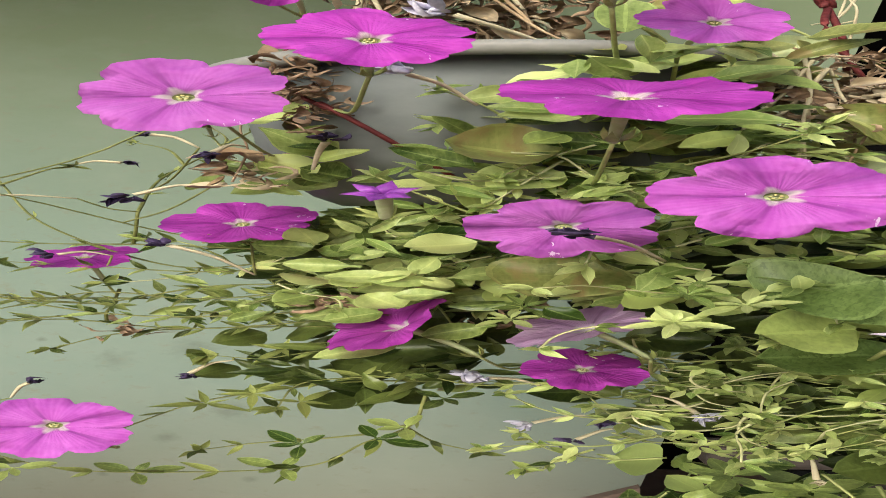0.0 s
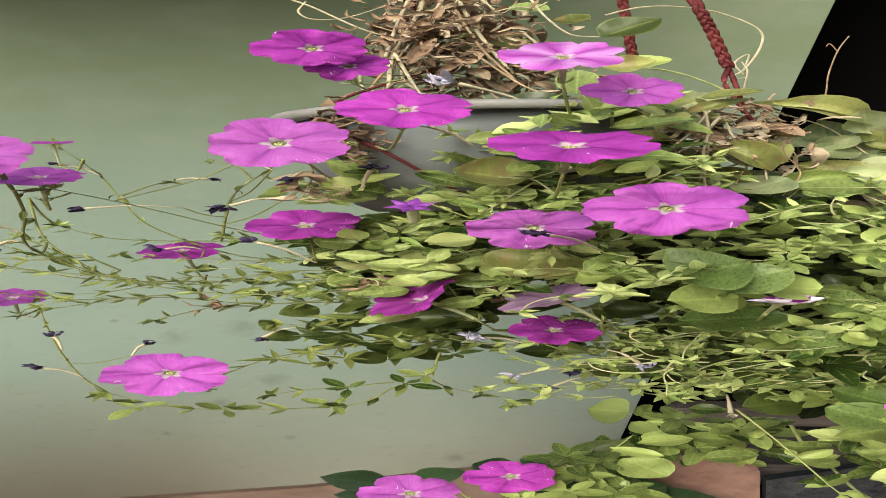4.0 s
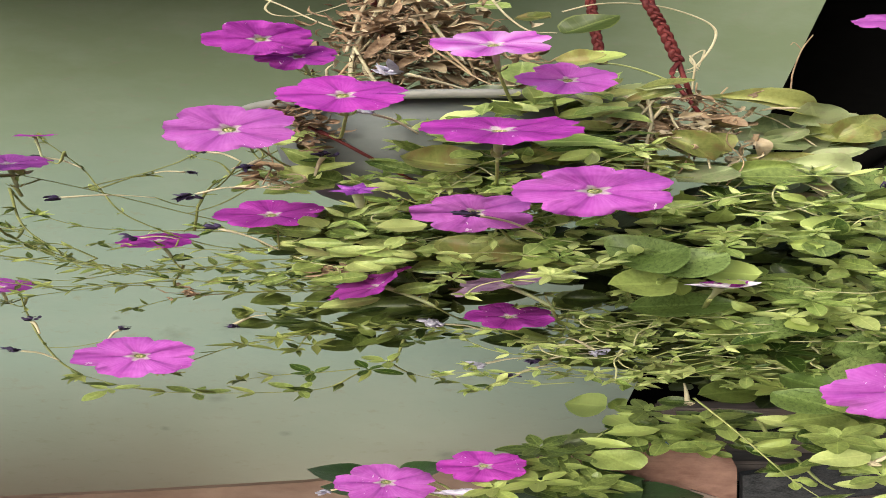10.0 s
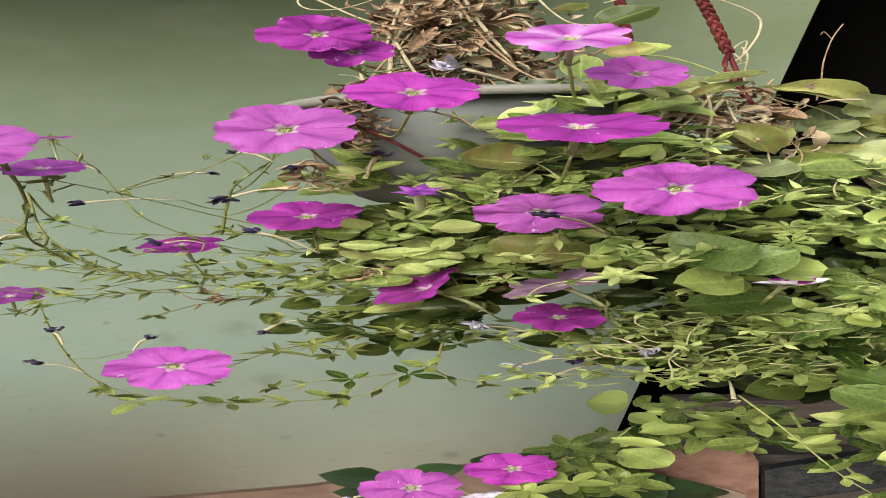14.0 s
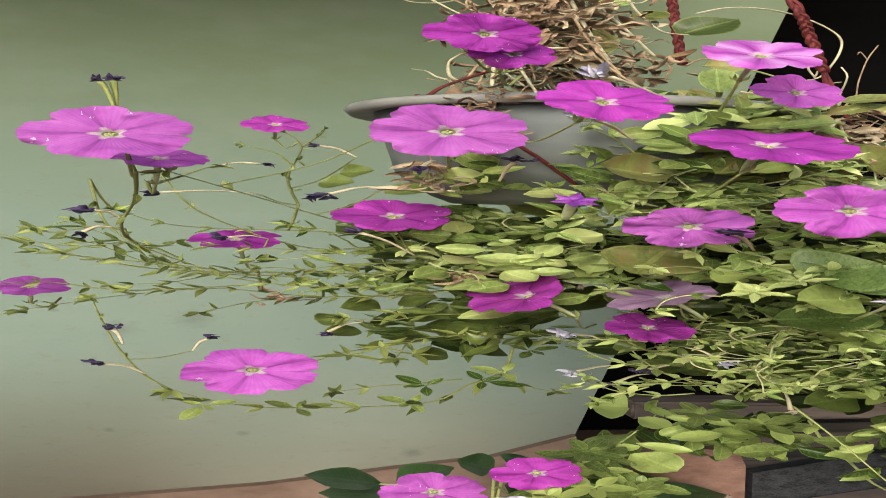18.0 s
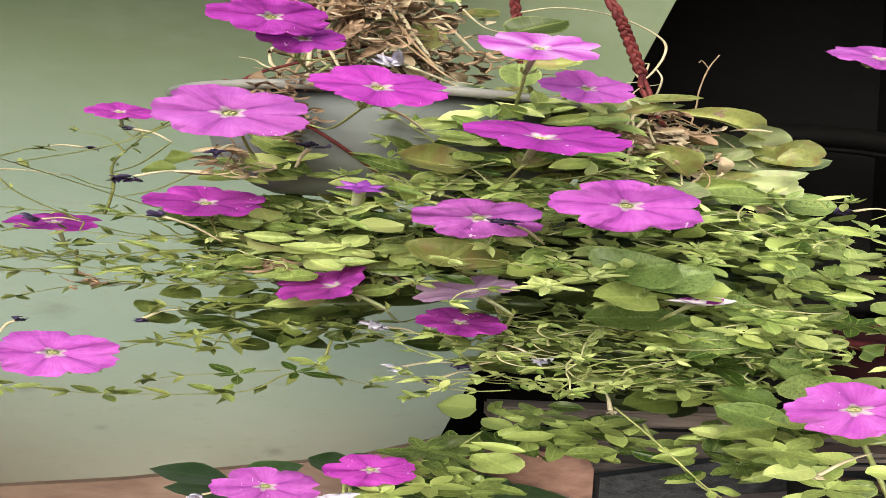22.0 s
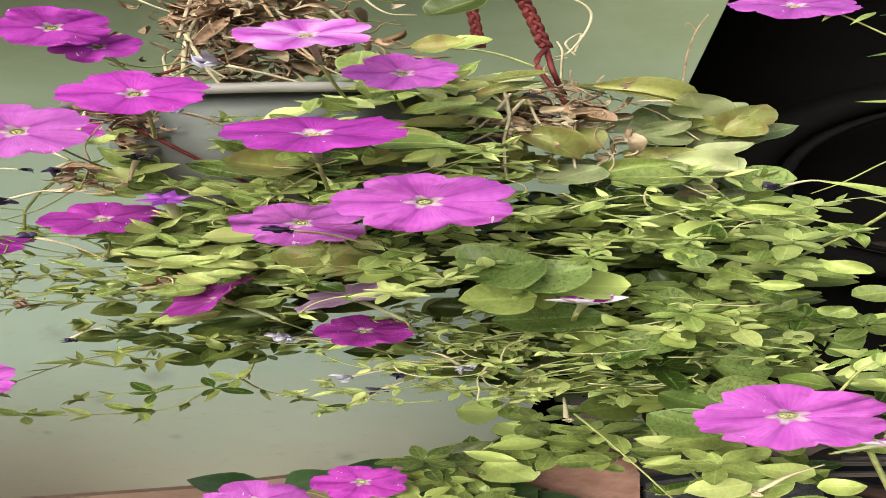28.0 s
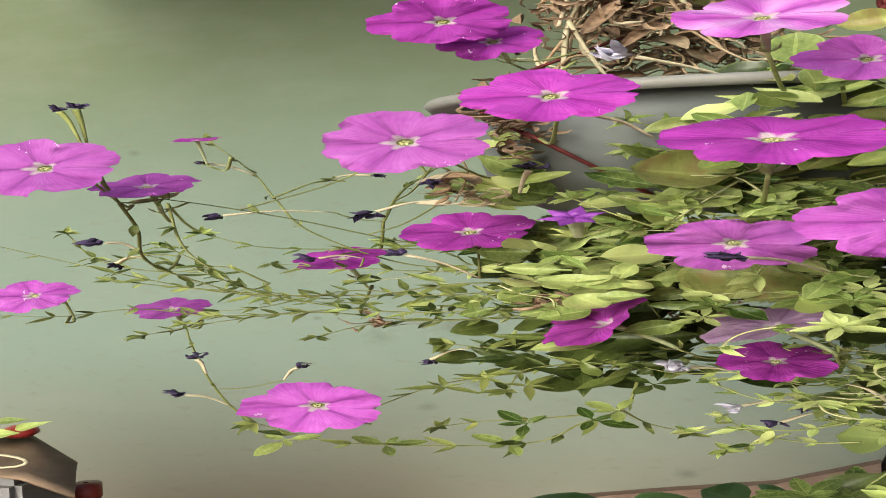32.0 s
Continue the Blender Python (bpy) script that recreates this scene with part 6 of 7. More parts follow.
for a, b, w, m, curl in (
    ((0.199, 0.780, 0.472), (0.269, 0.770, 0.460), 0.075, LEAF_OLD, 0.3),
    ((0.150, 0.720, 0.443), (0.189, 0.710, 0.427), 0.060, LEAF_OLD, 0.3),
    ((0.124, 0.730, 0.465), (0.155, 0.720, 0.474), 0.050, LEAF_GREY, 0.5),
    ((0.235, 0.800, 0.442), (0.258, 0.790, 0.450), 0.045, LEAF_GREY, 0.3),
    ((0.282, 0.800, 0.443), (0.308, 0.790, 0.460), 0.060, LEAF_OLD, 0.4),
    ((0.242, 0.770, 0.427), (0.285, 0.760, 0.420), 0.075, LEAF_GREY, 0.3),
    ((0.194, 0.760, 0.417), (0.247, 0.750, 0.424), 0.050, LEAF, 0.2),
    ((0.163, 0.760, 0.416), (0.195, 0.750, 0.424), 0.050, LEAF_GREY, 0.4),
    ((0.163, 0.720, 0.452), (0.177, 0.710, 0.454), 0.030, DRY_PALE, 0.6),
    ((0.263, 0.800, 0.413), (0.274, 0.790, 0.405), 0.040, DRY_PALE, 0.5),
    ((0.144, 0.740, 0.438), (0.159, 0.730, 0.436), 0.030, DRY_PALE, 0.6),
    ((0.280, 0.820, 0.436), (0.311, 0.810, 0.441), 0.050, LEAF_OLD, 0.3),
    ((0.216, 0.760, 0.442), (0.225, 0.750, 0.429), 0.030, DRY_PALE, 0.5),
    ((0.117, 0.730, 0.456), (0.148, 0.720, 0.456), 0.040, LEAF_GREY, 0.3),
):
    leaf(petunia, a, b, w * (0.45 if m is DRY_PALE else 0.66), m, "oval", Vector((0.1, -1, 0.35)), 0.3, 0.7, curl)

for q, m in ((((0.135, 0.730, 0.467), (0.165, 0.720, 0.458), 0.021), LEAF_OLD), (((0.165, 0.735, 0.445), (0.191, 0.725, 0.452), 0.017), DRY), (((0.144, 0.730, 0.440), (0.170, 0.720, 0.433), 0.021), LEAF_OLD), (((0.116, 0.715, 0.454), (0.142, 0.705, 0.461), 0.023), LEAF_GREY), (((0.137, 0.725, 0.451), (0.157, 0.715, 0.444), 0.017), DRY),
             (((0.180, 0.740, 0.455), (0.209, 0.730, 0.448), 0.026), DRY), (((0.155, 0.730, 0.428), (0.172, 0.720, 0.420), 0.021), LEAF_OLD), (((-0.027, 0.770, 0.531), (-0.045, 0.760, 0.511), 0.013), DRY), (((-0.023, 0.770, 0.516), (-0.042, 0.760, 0.496), 0.012), DRY), (((-0.002, 0.790, 0.507), (-0.025, 0.780, 0.490), 0.011), DRY), (((0.010, 0.790, 0.526), (-0.007, 0.780, 0.504), 0.011), DRY)):
    leaf(dried, *q, m, "oval", Vector((rnd.uniform(-0.6, 0.6), -1, rnd.uniform(-0.3, 0.9))), rnd.uniform(-0.2, 0.3), rnd.uniform(0.6, 1.2), rnd.uniform(-0.3, 0.4))

# ---- plants below and beside ----
low_petunia = thing("petunia_seedling", "small petunia with two magenta blooms low by the wall", "plant")
GX, GY = 0.05, 1.08
stem(low_petunia, [(GX, GY, 0.0), (GX + 0.01, GY, 0.06), (GX, GY - 0.02, 0.13)], 0.004, 0.002)
for c, s, m in (((-0.058, 1.004, 0.158), 0.094, PETAL), ((0.029, 0.996, 0.175), 0.08, PETAL_HOT)):
    e = flower(low_petunia, c, s, (0, -1, 0.2), m)
    stem(low_petunia, [e, Vector(((e[0] + GX) / 2, 1.07, e[2] - 0.02)), Vector((GX, GY, 0.1))], 0.0014, 0.0018)
wilted(low_petunia, (-0.086, 1.040, 0.145), (-0.110, 1.030, 0.146), 0.014, BUD_PALE)
furled(low_petunia, (0.008, 1.020, 0.148), 0.04, WHITE_PETAL, BUD_PALE, (0.021, 1.040, 0.128))
scatter((0.095, 1.100, 0.144), (0.06, 0.03, 0.018), 26, 0.05, 0.5, "oval", 61, parent=low_petunia, material=LEAF)
for q in ((0.078, 1.030, 0.186), (0.091, 1.040, 0.169), (0.078, 1.000, 0.162), (0.104, 1.060, 0.175), (0.128, 1.030, 0.158), (0.039, 1.000, 0.156), (0.112, 1.000, 0.155), (0.081, 1.050, 0.176)):
    rosette(low_petunia, q, 0.042, 7, LEAF, width=0.45)
leafy_stem(low_petunia, [(0.063, 1.100, 0.143), (0.100, 1.095, 0.163), (0.137, 1.090, 0.189), (0.158, 1.085, 0.208), (0.152, 1.080, 0.217)], 0.06, 0.05, 0.5, LEAF, "spoon", 0.002)
leaf(low_petunia, (0.143, 1.120, 0.210), (0.104, 1.110, 0.215), 0.069, LEAF, "round")
leaf(low_petunia, (0.145, 1.100, 0.190), (0.100, 1.090, 0.171), 0.058, LEAF_DARK_SHADE, "spoon")
leaf(low_petunia, (0.130, 1.060, 0.178), (0.169, 1.050, 0.164), 0.059, LEAF, "oval")

dark_plant = thing("dark_leaf_plant", "plant with broad glossy dark green leaves near the floor", "plant")
DX, DY = 0.03, 1.22
stem(dark_plant, [(DX, DY, 0.0), (DX, DY, 0.05), (DX - 0.02, DY - 0.01, 0.1)], 0.005, 0.003)
for q in (((-0.086, 1.200, 0.121), (-0.161, 1.190, 0.133), 0.063), ((-0.069, 1.200, 0.123), (-0.014, 1.190, 0.139), 0.060), ((0.032, 1.220, 0.130), (-0.006, 1.210, 0.142), 0.071), ((0.049, 1.220, 0.132), (0.070, 1.210, 0.142), 0.064), ((0.132, 1.100, 0.129), (0.231, 1.090, 0.131), 0.068),
          ((0.035, 1.120, 0.122), (0.106, 1.110, 0.142), 0.103), ((0.144, 1.120, 0.129), (0.090, 1.110, 0.125), 0.103), ((-0.063, 1.200, 0.109), (-0.147, 1.190, 0.115), 0.060), ((0.121, 1.150, 0.128), (0.187, 1.140, 0.135), 0.084), ((0.108, 1.120, 0.122), (0.178, 1.110, 0.142), 0.121), ((0.117, 1.100, 0.127), (0.214, 1.090, 0.131), 0.085)):
    leaf(dark_plant, *q, LEAF_GLOSSY, "oval", Vector((0, -0.6, 1)))
    stem(dark_plant, [Vector(q[0]), Vector(((q[0][0] + DX) / 2, 1.21, q[0][2] - 0.01)), Vector((DX, DY, 0.06))], 0.0018, 0.0022)

side_petunia = thing("petunia_bush", "upright petunia with narrow pale leaves and large pink blooms", "plant")
BX, BY = 0.42, 0.82
stem(side_petunia, [(BX, BY, 0.0), (BX, BY - 0.02, 0.12), (BX - 0.02, BY - 0.04, 0.22)], 0.0024, 0.0016)
for c, s, fc, m in (((0.298, 0.690, 0.282), 0.112, (0, -1, 0.1), PETAL), ((0.303, 0.700, 0.508), 0.076, (0.05, -0.84, 0.54), PETAL), ((0.378, 0.700, 0.219), 0.074, (0, -1, 0.2), PETAL), ((0.416, 0.700, 0.298), 0.072, (-0.25, -1, 0.1), PETAL_HOT)):
    e = flower(side_petunia, c, s, fc, m, tube=0.04 if c[2] < 0.45 else 0.016)
    if c[2] < 0.45:
        stem(side_petunia, [e, Vector(((e[0] + BX) / 2, 0.76, e[2] - 0.01)), Vector((BX, BY, max(0.04, e[2] - 0.05)))], 0.0011, 0.0014)
furled(side_petunia, (0.366, 0.715, 0.264), 0.04, WHITE_PETAL, PETAL_DEEP, (0.331, 0.740, 0.252))
stem(side_petunia, [(0.322, 0.7, 0.503), (0.333, 0.7, 0.498), (0.352, 0.7, 0.489), (0.372, 0.7, 0.48), (0.384, 0.7, 0.467), (0.386, 0.7, 0.452), (0.385, 0.7, 0.438), (0.378, 0.705, 0.42), (0.368, 0.71, 0.403), (0.35, 0.73, 0.386), (0.322, 0.76, 0.368), (0.29, 0.8, 0.35)], 0.0008, 0.0019, None, "stem", 44)
stem(side_petunia, [(0.352, 0.700, 0.489), (0.366, 0.700, 0.494), (0.363, 0.700, 0.503), (0.368, 0.700, 0.509)], 0.0009, 0.0007, None, "stem", 14)
stem(side_petunia, [(0.318, 0.730, 0.404), (0.338, 0.730, 0.411), (0.356, 0.720, 0.421), (0.378, 0.705, 0.432)], 0.0007, 0.0009, None, "stem", 14)
stem(side_petunia, [(0.29, 0.800, 0.350), (BX - 0.05, BY + 0.02, 0.26), (BX, BY - 0.02, 0.14)], 0.003, 0.0024)
for q in (((0.383, 0.700, 0.450), (0.331, 0.690, 0.453), 0.017), ((0.387, 0.700, 0.441), (0.416, 0.690, 0.442), 0.016), ((0.360, 0.700, 0.401), (0.311, 0.690, 0.411), 0.022), ((0.355, 0.700, 0.390), (0.407, 0.690, 0.395), 0.018), ((0.369, 0.700, 0.413), (0.397, 0.690, 0.420), 0.015), ((0.373, 0.700, 0.420), (0.391, 0.690, 0.434), 0.02), ((0.384, 0.700, 0.437), (0.355, 0.690, 0.428), 0.014), ((0.386, 0.700, 0.468), (0.415, 0.690, 0.467), 0.013), ((0.371, 0.700, 0.480), (0.337, 0.690, 0.477), 0.012), ((0.371, 0.700, 0.482), (0.396, 0.690, 0.482), 0.01), ((0.347, 0.700, 0.500), (0.360, 0.690, 0.500), 0.01), ((0.345, 0.700, 0.502), (0.328, 0.690, 0.494), 0.009), ((0.368, 0.700, 0.494), (0.349, 0.690, 0.491), 0.008), ((0.366, 0.700, 0.507), (0.368, 0.690, 0.519), 0.02), ((0.356, 0.700, 0.504), (0.365, 0.690, 0.512), 0.014), ((0.382, 0.700, 0.478), (0.392, 0.690, 0.484), 0.01), ((0.324, 0.700, 0.503), (0.313, 0.690, 0.496), 0.008)):
    leaf(side_petunia, q[0], q[1], q[2] * 0.62, LEAF, "lance")
for q in (((0.296, 0.740, 0.239), (0.235, 0.730, 0.252), 0.053), ((0.323, 0.740, 0.239), (0.277, 0.730, 0.248), 0.046), ((0.282, 0.720, 0.239), (0.232, 0.710, 0.236), 0.049), ((0.298, 0.720, 0.221), (0.326, 0.710, 0.234), 0.045), ((0.286, 0.720, 0.221), (0.250, 0.710, 0.222), 0.025), ((0.310, 0.700, 0.218), (0.264, 0.690, 0.217), 0.026),
          ((0.355, 0.740, 0.327), (0.386, 0.730, 0.334), 0.050), ((0.351, 0.740, 0.325), (0.383, 0.730, 0.324), 0.032), ((0.362, 0.800, 0.339), (0.398, 0.790, 0.344), 0.054), ((0.360, 0.780, 0.308), (0.335, 0.770, 0.316), 0.072), ((0.315, 0.780, 0.283), (0.266, 0.770, 0.286), 0.060), ((0.297, 0.760, 0.262), (0.251, 0.750, 0.267), 0.047), ((0.311, 0.780, 0.291), (0.348, 0.770, 0.285), 0.048),
          ((0.323, 0.720, 0.335), (0.340, 0.710, 0.342), 0.038), ((0.254, 0.800, 0.246), (0.216, 0.790, 0.252), 0.035), ((0.301, 0.760, 0.246), (0.270, 0.750, 0.253), 0.044), ((0.319, 0.720, 0.237), (0.351, 0.710, 0.240), 0.042), ((0.325, 0.720, 0.231), (0.282, 0.710, 0.228), 0.025), ((0.275, 0.740, 0.229), (0.318, 0.730, 0.239), 0.048)):
    leaf(side_petunia, q[0], tuple(a + 0.8 * (b - a) for a, b in zip(*q[:2])), q[2] * 0.66, rnd.choice((LEAF, LEAF, LEAF_YOUNG)), "oval")
scatter((0.362, 0.700, 0.309), (0.05, 0.04, 0.012), 34, 0.03, 0.3, "lance", 71, parent=side_petunia, material=LEAF_YOUNG)
scatter((0.400, 0.700, 0.331), (0.05, 0.04, 0.014), 26, 0.03, 0.34, "lance", 72, parent=side_petunia, material=LEAF_YOUNG)
scatter((0.346, 0.820, 0.264), (0.09, 0.05, 0.03), 50, 0.045, 0.5, "oval", 73, parent=side_petunia, material=LEAF)
scatter((0.194, 1.000, 0.204), (0.07, 0.05, 0.016), 55, 0.042, 0.45, "oval", 74, parent=side_petunia, material=LEAF)
scatter((0.312, 0.900, 0.213), (0.06, 0.05, 0.02), 34, 0.04, 0.42, "oval", 75, parent=side_petunia, material=LEAF)
for q in ((0.182, 0.980, 0.203), (0.170, 1.000, 0.224), (0.214, 0.970, 0.221), (0.294, 0.860, 0.212), (0.309, 0.840, 0.236), (0.252, 0.840, 0.265), (0.265, 0.730, 0.248), (0.287, 0.710, 0.228), (0.347, 0.730, 0.328), (0.358, 0.690, 0.302), (0.387, 0.690, 0.328), (0.213, 1.000, 0.195)):
    rosette(side_petunia, q, 0.036, 7, LEAF, width=0.45)
wilted(side_petunia, (0.323, 0.720, 0.250), (0.286, 0.720, 0.235), 0.012, STEM_PALE)
wilted(side_petunia, (0.330, 0.720, 0.410), (0.302, 0.725, 0.409), 0.012)
stem(side_petunia, [(0.260, 0.980, 0.222), (0.270, 0.972, 0.205), (0.287, 0.965, 0.192), (0.304, 0.957, 0.175), (0.316, 0.950, 0.168)], 0.0022, 0.0016)
leafy_stem(side_petunia, [(0.325, 0.700, 0.294), (0.338, 0.695, 0.309), (0.358, 0.690, 0.317), (0.370, 0.685, 0.325), (0.390, 0.680, 0.333)], 0.02, 0.03, 0.34, LEAF_YOUNG)

# leafy shoots hanging below the mass
leafy_stem(side_petunia, [(0.191, 0.860, 0.255), (0.213, 0.850, 0.238), (0.233, 0.840, 0.221), (0.255, 0.830, 0.202), (0.274, 0.820, 0.190)], 0.04, 0.034, 0.44, LEAF, "spoon", 0.0014)
leafy_stem(side_petunia, [(0.313, 0.860, 0.261), (0.328, 0.850, 0.239), (0.350, 0.840, 0.217), (0.376, 0.830, 0.198)], 0.04, 0.034, 0.44, LEAF, "spoon", 0.0014)

# ---- things on the ground ----
plinth = prism("step", [(0.235, 0.0), (1.3, 0.0), (1.3, 0.15), (0.62, 0.142), (0.41, 0.128), (0.245, 0.108)], 1.06, 1.125, CEMENT)
tagged(plinth, "dusty pinkish cement step", "step", kind="structure")
slab = prism("granite_slab", [(0.274, 0.0), (0.6, 0.0), (0.6, 0.172), (0.4, 0.16), (0.274, 0.142)], 1.132, 1.152, GRANITE)
tagged(slab, "tilted black speckled granite slab beside the wall", "stone slab")
brick = prism("terracotta_block", [(0.106, 0.0), (0.268, 0.0), (0.27, 0.148), (0.262, 0.162), (0.21, 0.166), (0.16, 0.16), (0.112, 0.164)], 1.14, 1.186, TERRA_POT)
tagged(brick, "worn reddish terracotta block at the wall's end", "brick")
prism("mortar_patch", [(0.185, 0.075), (0.23, 0.07), (0.262, 0.09), (0.256, 0.118), (0.226, 0.127), (0.192, 0.116)], 1.136, 1.141, CEMENT, brick)
rag = low_box("blue_rag", (0.195, 1.152, 0.166), (0.222, 1.18, 0.178), BLUE, bevel=0.004)
tagged(rag, "crumpled blue plastic scrap on the block", "scrap")
tub = thing("maroon_tub", "dark maroon plastic tub standing on the ground", "tub")


def round_tub(parent, cx, cy, z0, z1, r0, r1, material, rim=0.006, name="body", rim_material=None):
    if name == "body":
        round_tub(parent, cx, cy, z0, z1, r0, r1, rim_material or material, rim, "rim")
    v, f = [], []
    prof = [(0.01, z0), (r0, z0), (r1, z1 - rim), (r1 - rim, z1 - rim), (r0 - rim, z0 + rim), (0.01, z0 + rim)]
    if name == "rim":
        prof = [(r1 - rim, z1 - rim), (r1 + rim * 1.6, z1 - rim), (r1 + rim * 1.8, z1 - rim * 0.5), (r1 + rim * 1.6, z1), (r1 - rim * 0.8, z1), (r1 - rim, z1 - rim)]
    for r, z in prof:
        for i in range(44):
            a = i / 44 * math.tau
            v.append(Vector((cx + r * math.cos(a), cy + r * math.sin(a), z / SQ)))
    for j in range(len(prof) - 1):
        for i in range(44):
            p, q = j * 44 + i, j * 44 + (i + 1) % 44
            f.append((p, q, q + 44, p + 44))
    return mesh_ob(name, v, f, material, parent)


round_tub(tub, 0.735, 1.2, 0.0, 0.286, 0.1, 0.2, MAROON, 0.009, rim_material=MAROON_RIM)
bowl = thing("clay_basin", "wide dark basin with a reddish brown rim", "basin")
round_tub(bowl, 0.475, 0.94, 0.0, 0.198, 0.07, 0.092, BLACK_GLOSS, rim_material=BROWN)
for x0, x1, y, tilt in ((0.405, 0.545, 0.918, 4), (0.42, 0.553, 0.945, -3), (0.432, 0.548, 0.972, 6)):
    slat = low_box("slat", (-0.5 * (x1 - x0) - 0.03, -0.004, 0.0), (0.5 * (x1 - x0) + 0.03, 0.004, 0.003), WOOD_GREY, bevel=0.001)
    slat.matrix_world = pose((x0 + x1) / 2, y, 0.1985, 0, 0, tilt)
    tagged(slat, "thin pale wooden slat lying across the dark basin", "slat", "slats over the basin")
stone = prism("stone_tile", [(0.447, 0.0), (0.6, 0.0), (0.597, 0.196), (0.575, 0.203), (0.53, 0.209), (0.478, 0.202), (0.45, 0.19)], 1.036, 1.055, WOOD_GREY)
tagged(stone, "dusty beige stone tile standing behind the basin", "tile")
glossy = thing("broad_leaf_plant", "low plant with broad glossy deep green leaves by the tub", "plant")
for q in (((0.585, 0.900, 0.196), (0.505, 0.890, 0.222), 0.1), ((0.600, 0.890, 0.180), (0.535, 0.875, 0.166), 0.11), ((0.600, 0.900, 0.190), (0.655, 0.890, 0.215), 0.1)):
    leaf(glossy, *q, LEAF_GLOSSY, "oval", Vector((0, -0.6, 1)), 0.1, 0.3)
    stem(glossy, [Vector(q[0]), Vector((0.605, 0.905, 0.12)), Vector((0.6, 0.9, 0.0))], 0.0024, 0.003)
for i, (x0, x1, y, z, tilt) in enumerate(((0.225, 0.42, 1.22, 0.124, 3), (0.26, 0.6, 1.3, 0.134, -3), (0.22, 0.62, 1.4, 0.15, 2))):
    pl = low_box("plank", (-0.5 * (x1 - x0), -0.03, 0.0), (0.5 * (x1 - x0), 0.03, 0.02), WOOD_GREY, bevel=0.003)
    pl.matrix_world = pose((x0 + x1) / 2, y, z, 0, tilt * 0.5, tilt)
    tagged(pl, "weathered grey wooden plank in a loose stack", "plank", "planks by the wall")
    leg = low_box("support_block", ((x0 + x1) / 2 - 0.12, y - 0.03, 0.0), ((x0 + x1) / 2 + 0.12, y + 0.03, z), BLACK_GLOSS, bevel=0.003)
    tagged(leg, "dark block under a loose plank", "block")
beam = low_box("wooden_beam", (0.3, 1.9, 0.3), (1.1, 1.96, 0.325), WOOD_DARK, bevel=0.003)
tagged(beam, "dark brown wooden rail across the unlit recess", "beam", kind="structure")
wheel = thing("tyre", "large black tyre leaning in the dark recess", "tyre")
v, f = [], []
for i in range(64):
    a = i / 64 * math.tau
    for k in range(12):
        b = k / 12 * math.tau
        rr = 0.36 + 0.05 * math.cos(b)
        v.append(Vector((0.86 + rr * math.cos(a), 1.85 + 0.05 * math.sin(b), (0.13 + 0.14 * math.sin(a) * rr / 0.36 * 2.7 * 0.36) / SQ + 0.9)))
for i in range(64):
    for k in range(12):
        p, q = i * 12 + k, i * 12 + (k + 1) % 12
        p2, q2 = ((i + 1) % 64) * 12 + k, ((i + 1) % 64) * 12 + (k + 1) % 12
        f.append((p, q, q2, p2))
mesh_ob("tread", v, f, SHADE_BLACK, wheel)
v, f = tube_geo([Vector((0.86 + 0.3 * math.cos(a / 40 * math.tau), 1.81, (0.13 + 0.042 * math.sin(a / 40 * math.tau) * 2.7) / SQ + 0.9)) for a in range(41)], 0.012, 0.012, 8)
mesh_ob("bead", v, f, SHADE_BLACK, wheel)

# sack and box at the far left
sack = thing("covered_box", "tan cloth cover draped over a grey box", "box")
low_box("box", (-0.95, 0.83, 0.0), (-0.44, 0.9, 0.231), GREY_CARD, sack, "", 0.006)
n = 14
v, f = [], []
for j in range(7):
    for i in range(n + 1):
        t = i / n
        x = -1.0 + (0.612 - 0.008 * j) * t
        z = (0.2365, 0.239, 0.241, 0.243, 0.245, 0.247, 0.248)[j] - 0.02 * max(0, t - 0.91) * 11 * (0.5 + j / 12) + 0.0016 * math.sin(i * 1.7 + j)
        v.append(Vector((x, 0.82 + 0.014 * j + 0.004 * math.sin(i * 2.1), z / SQ)))
for j in range(6):
    for i in range(n):
        p = j * (n + 1) + i
        f.append((p, p + 1, p + n + 2, p + n + 1))
cover = mesh_ob("cover", v, f, CLOTH, sack)
thick = cover.modifiers.new("thickness", "SOLIDIFY")
thick.thickness = 0.002
bottle = thing("bottle", "small black bottle with a red cap beside the box", "bottle")
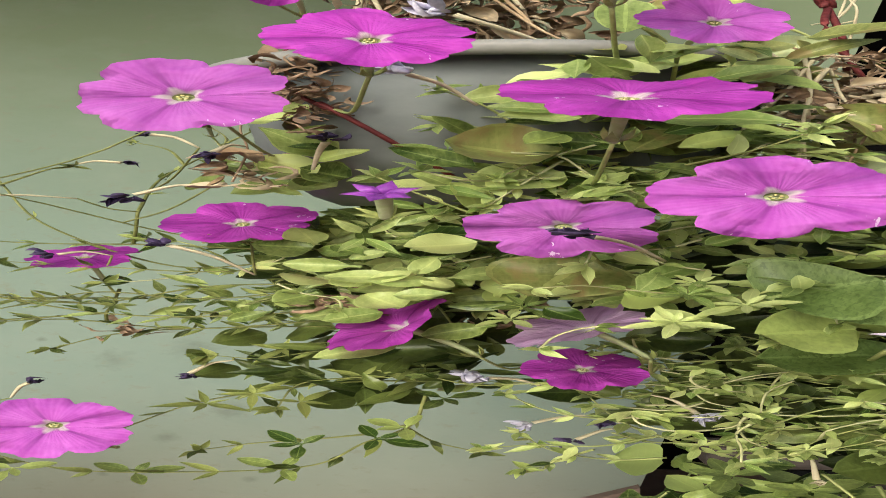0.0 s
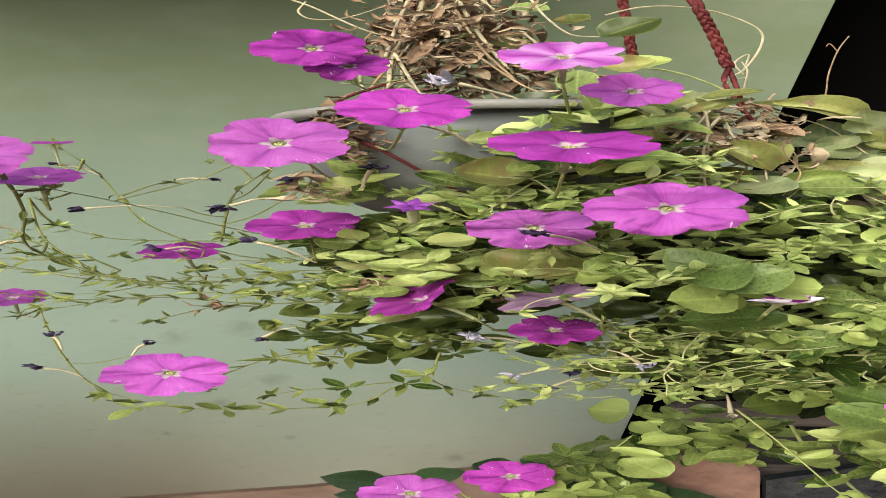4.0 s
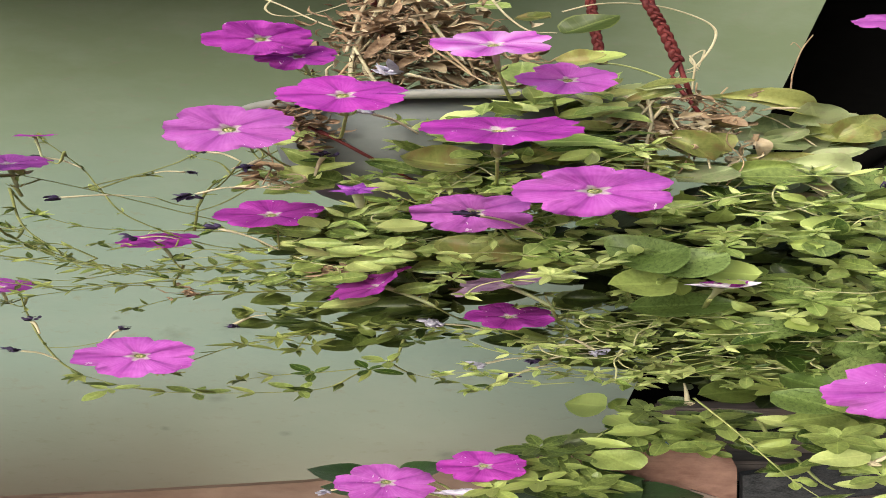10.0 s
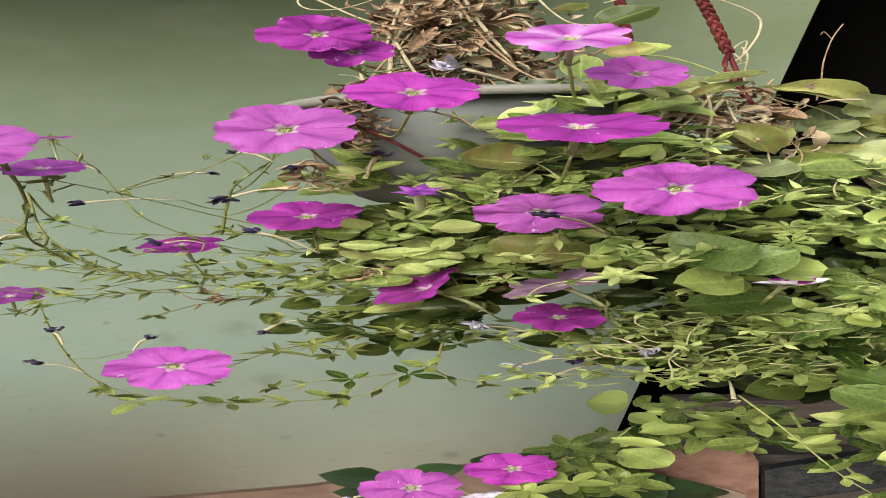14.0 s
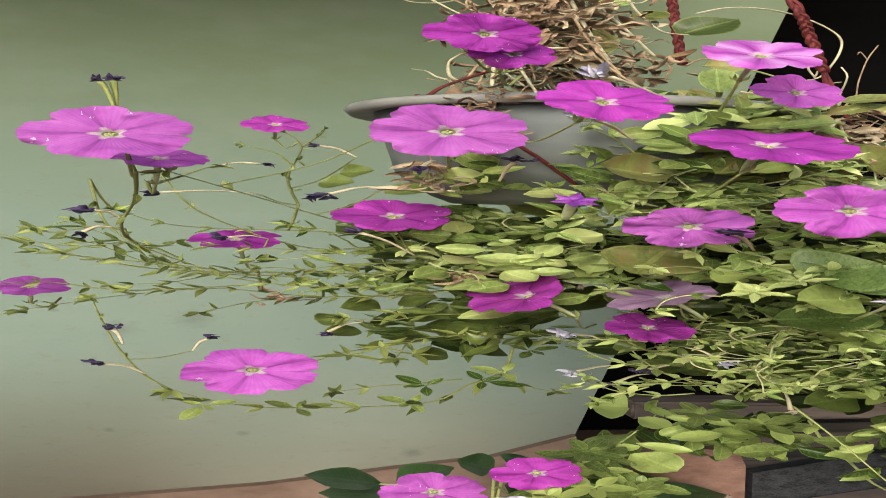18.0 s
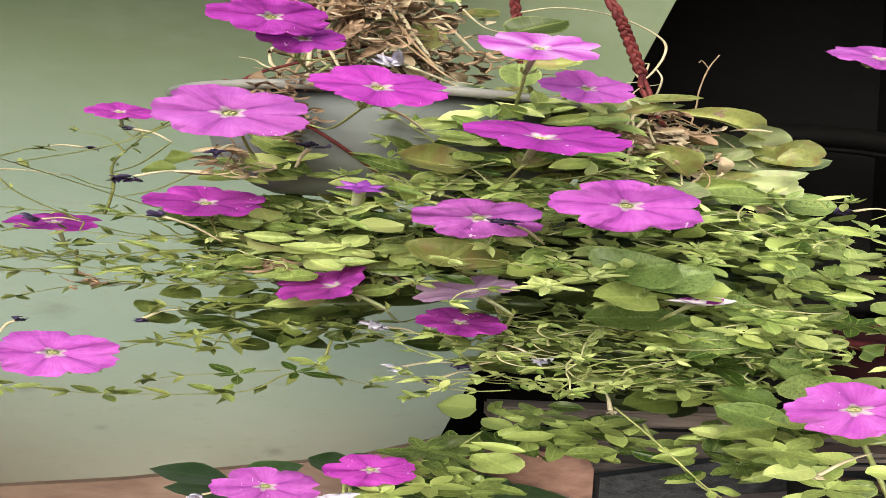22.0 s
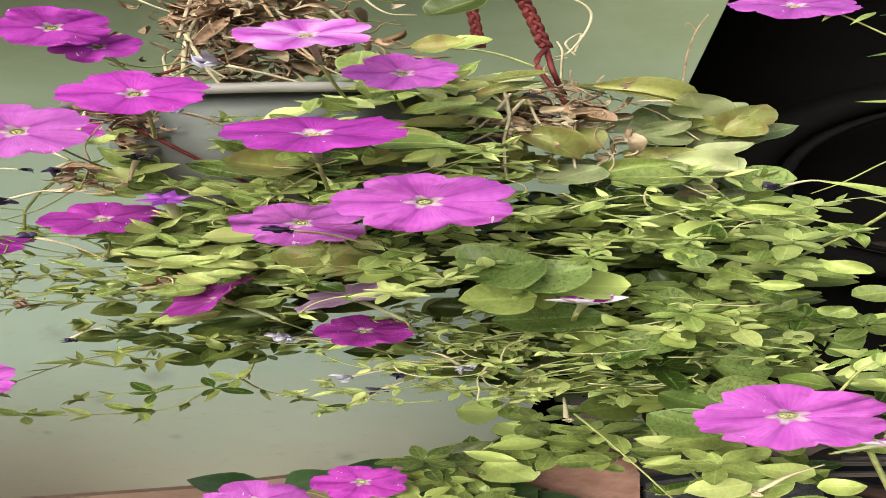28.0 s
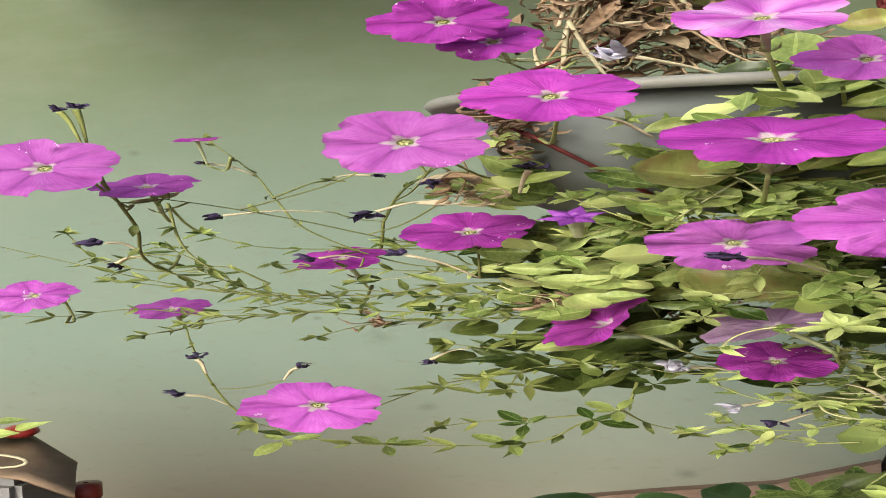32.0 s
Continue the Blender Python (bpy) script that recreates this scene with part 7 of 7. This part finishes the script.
for nm, prof, m in (("body", ((0.002, 0.0), (0.018, 0.0), (0.018, 0.18), (0.009, 0.193), (0.002, 0.193)), BLACK_GLOSS), ("cap", ((0.01, 0.192), (0.012, 0.193), (0.012, 0.203), (0.002, 0.204)), plain("red_cap", (0.16, 0.02, 0.015), (0.28, 0.04, 0.03), 60, 0.4, 0.4))):
    v, f = [], []
    for r, z in prof:
        for i in range(20):
            a = i / 20 * math.tau
            v.append(Vector((-0.448 + r * math.cos(a), 0.93 + r * math.sin(a), z / SQ)))
    for j in range(len(prof) - 1):
        for i in range(20):
            p, q = j * 20 + i, j * 20 + (i + 1) % 20
            f.append((p, q, q + 20, p + 20))
    mesh_ob(nm, v, f, m, bottle)
for k in range(2):
    ring_pts = [Vector((-0.452 + 0.028 * math.cos(a / 16 * math.tau) - 0.07 * k, 0.819, (0.246 + 0.0045 * math.sin(a / 16 * math.tau)) / SQ)) for a in range(17)]
    v, f = tube_geo(ring_pts, 0.002, 0.002, 6)
    mesh_ob("cord", v, f, STEM_PALE, sack)

knob = thing("red_ball", "small shiny red ball on the cloth cover", "ball")
v, f = [], []
for j in range(9):
    for i in range(16):
        a, e = i / 16 * math.tau, (j / 8 - 0.5) * math.pi * 0.98
        v.append(Vector((-0.472 + 0.014 * math.cos(e) * math.cos(a), 0.885 + 0.014 * math.cos(e) * math.sin(a), 0.248 / SQ + 0.012 + 0.014 * math.sin(e))))
for j in range(8):
    for i in range(16):
        p, q = j * 16 + i, j * 16 + (i + 1) % 16
        f.append((p, q, q + 16, p + 16))
mesh_ob("ball", v, f, plain("red_plastic", (0.25, 0.015, 0.015), (0.4, 0.03, 0.03), 60, 0.3, 0.5), knob)
sprout = thing("green_sprig", "pale green leafy sprig lying over the cloth cover", "sprig")
for q in (((-0.480, 0.870, 0.262), (-0.446, 0.860, 0.266), 0.013), ((-0.466, 0.870, 0.256), (-0.430, 0.860, 0.265), 0.015), ((-0.506, 0.880, 0.249), (-0.462, 0.870, 0.254), 0.029)):
    leaf(sprout, *q, LEAF, "lance")
stem(sprout, [(-0.515, 0.880, 0.246), (-0.487, 0.880, 0.251), (-0.464, 0.880, 0.252)], 0.0025, 0.002)
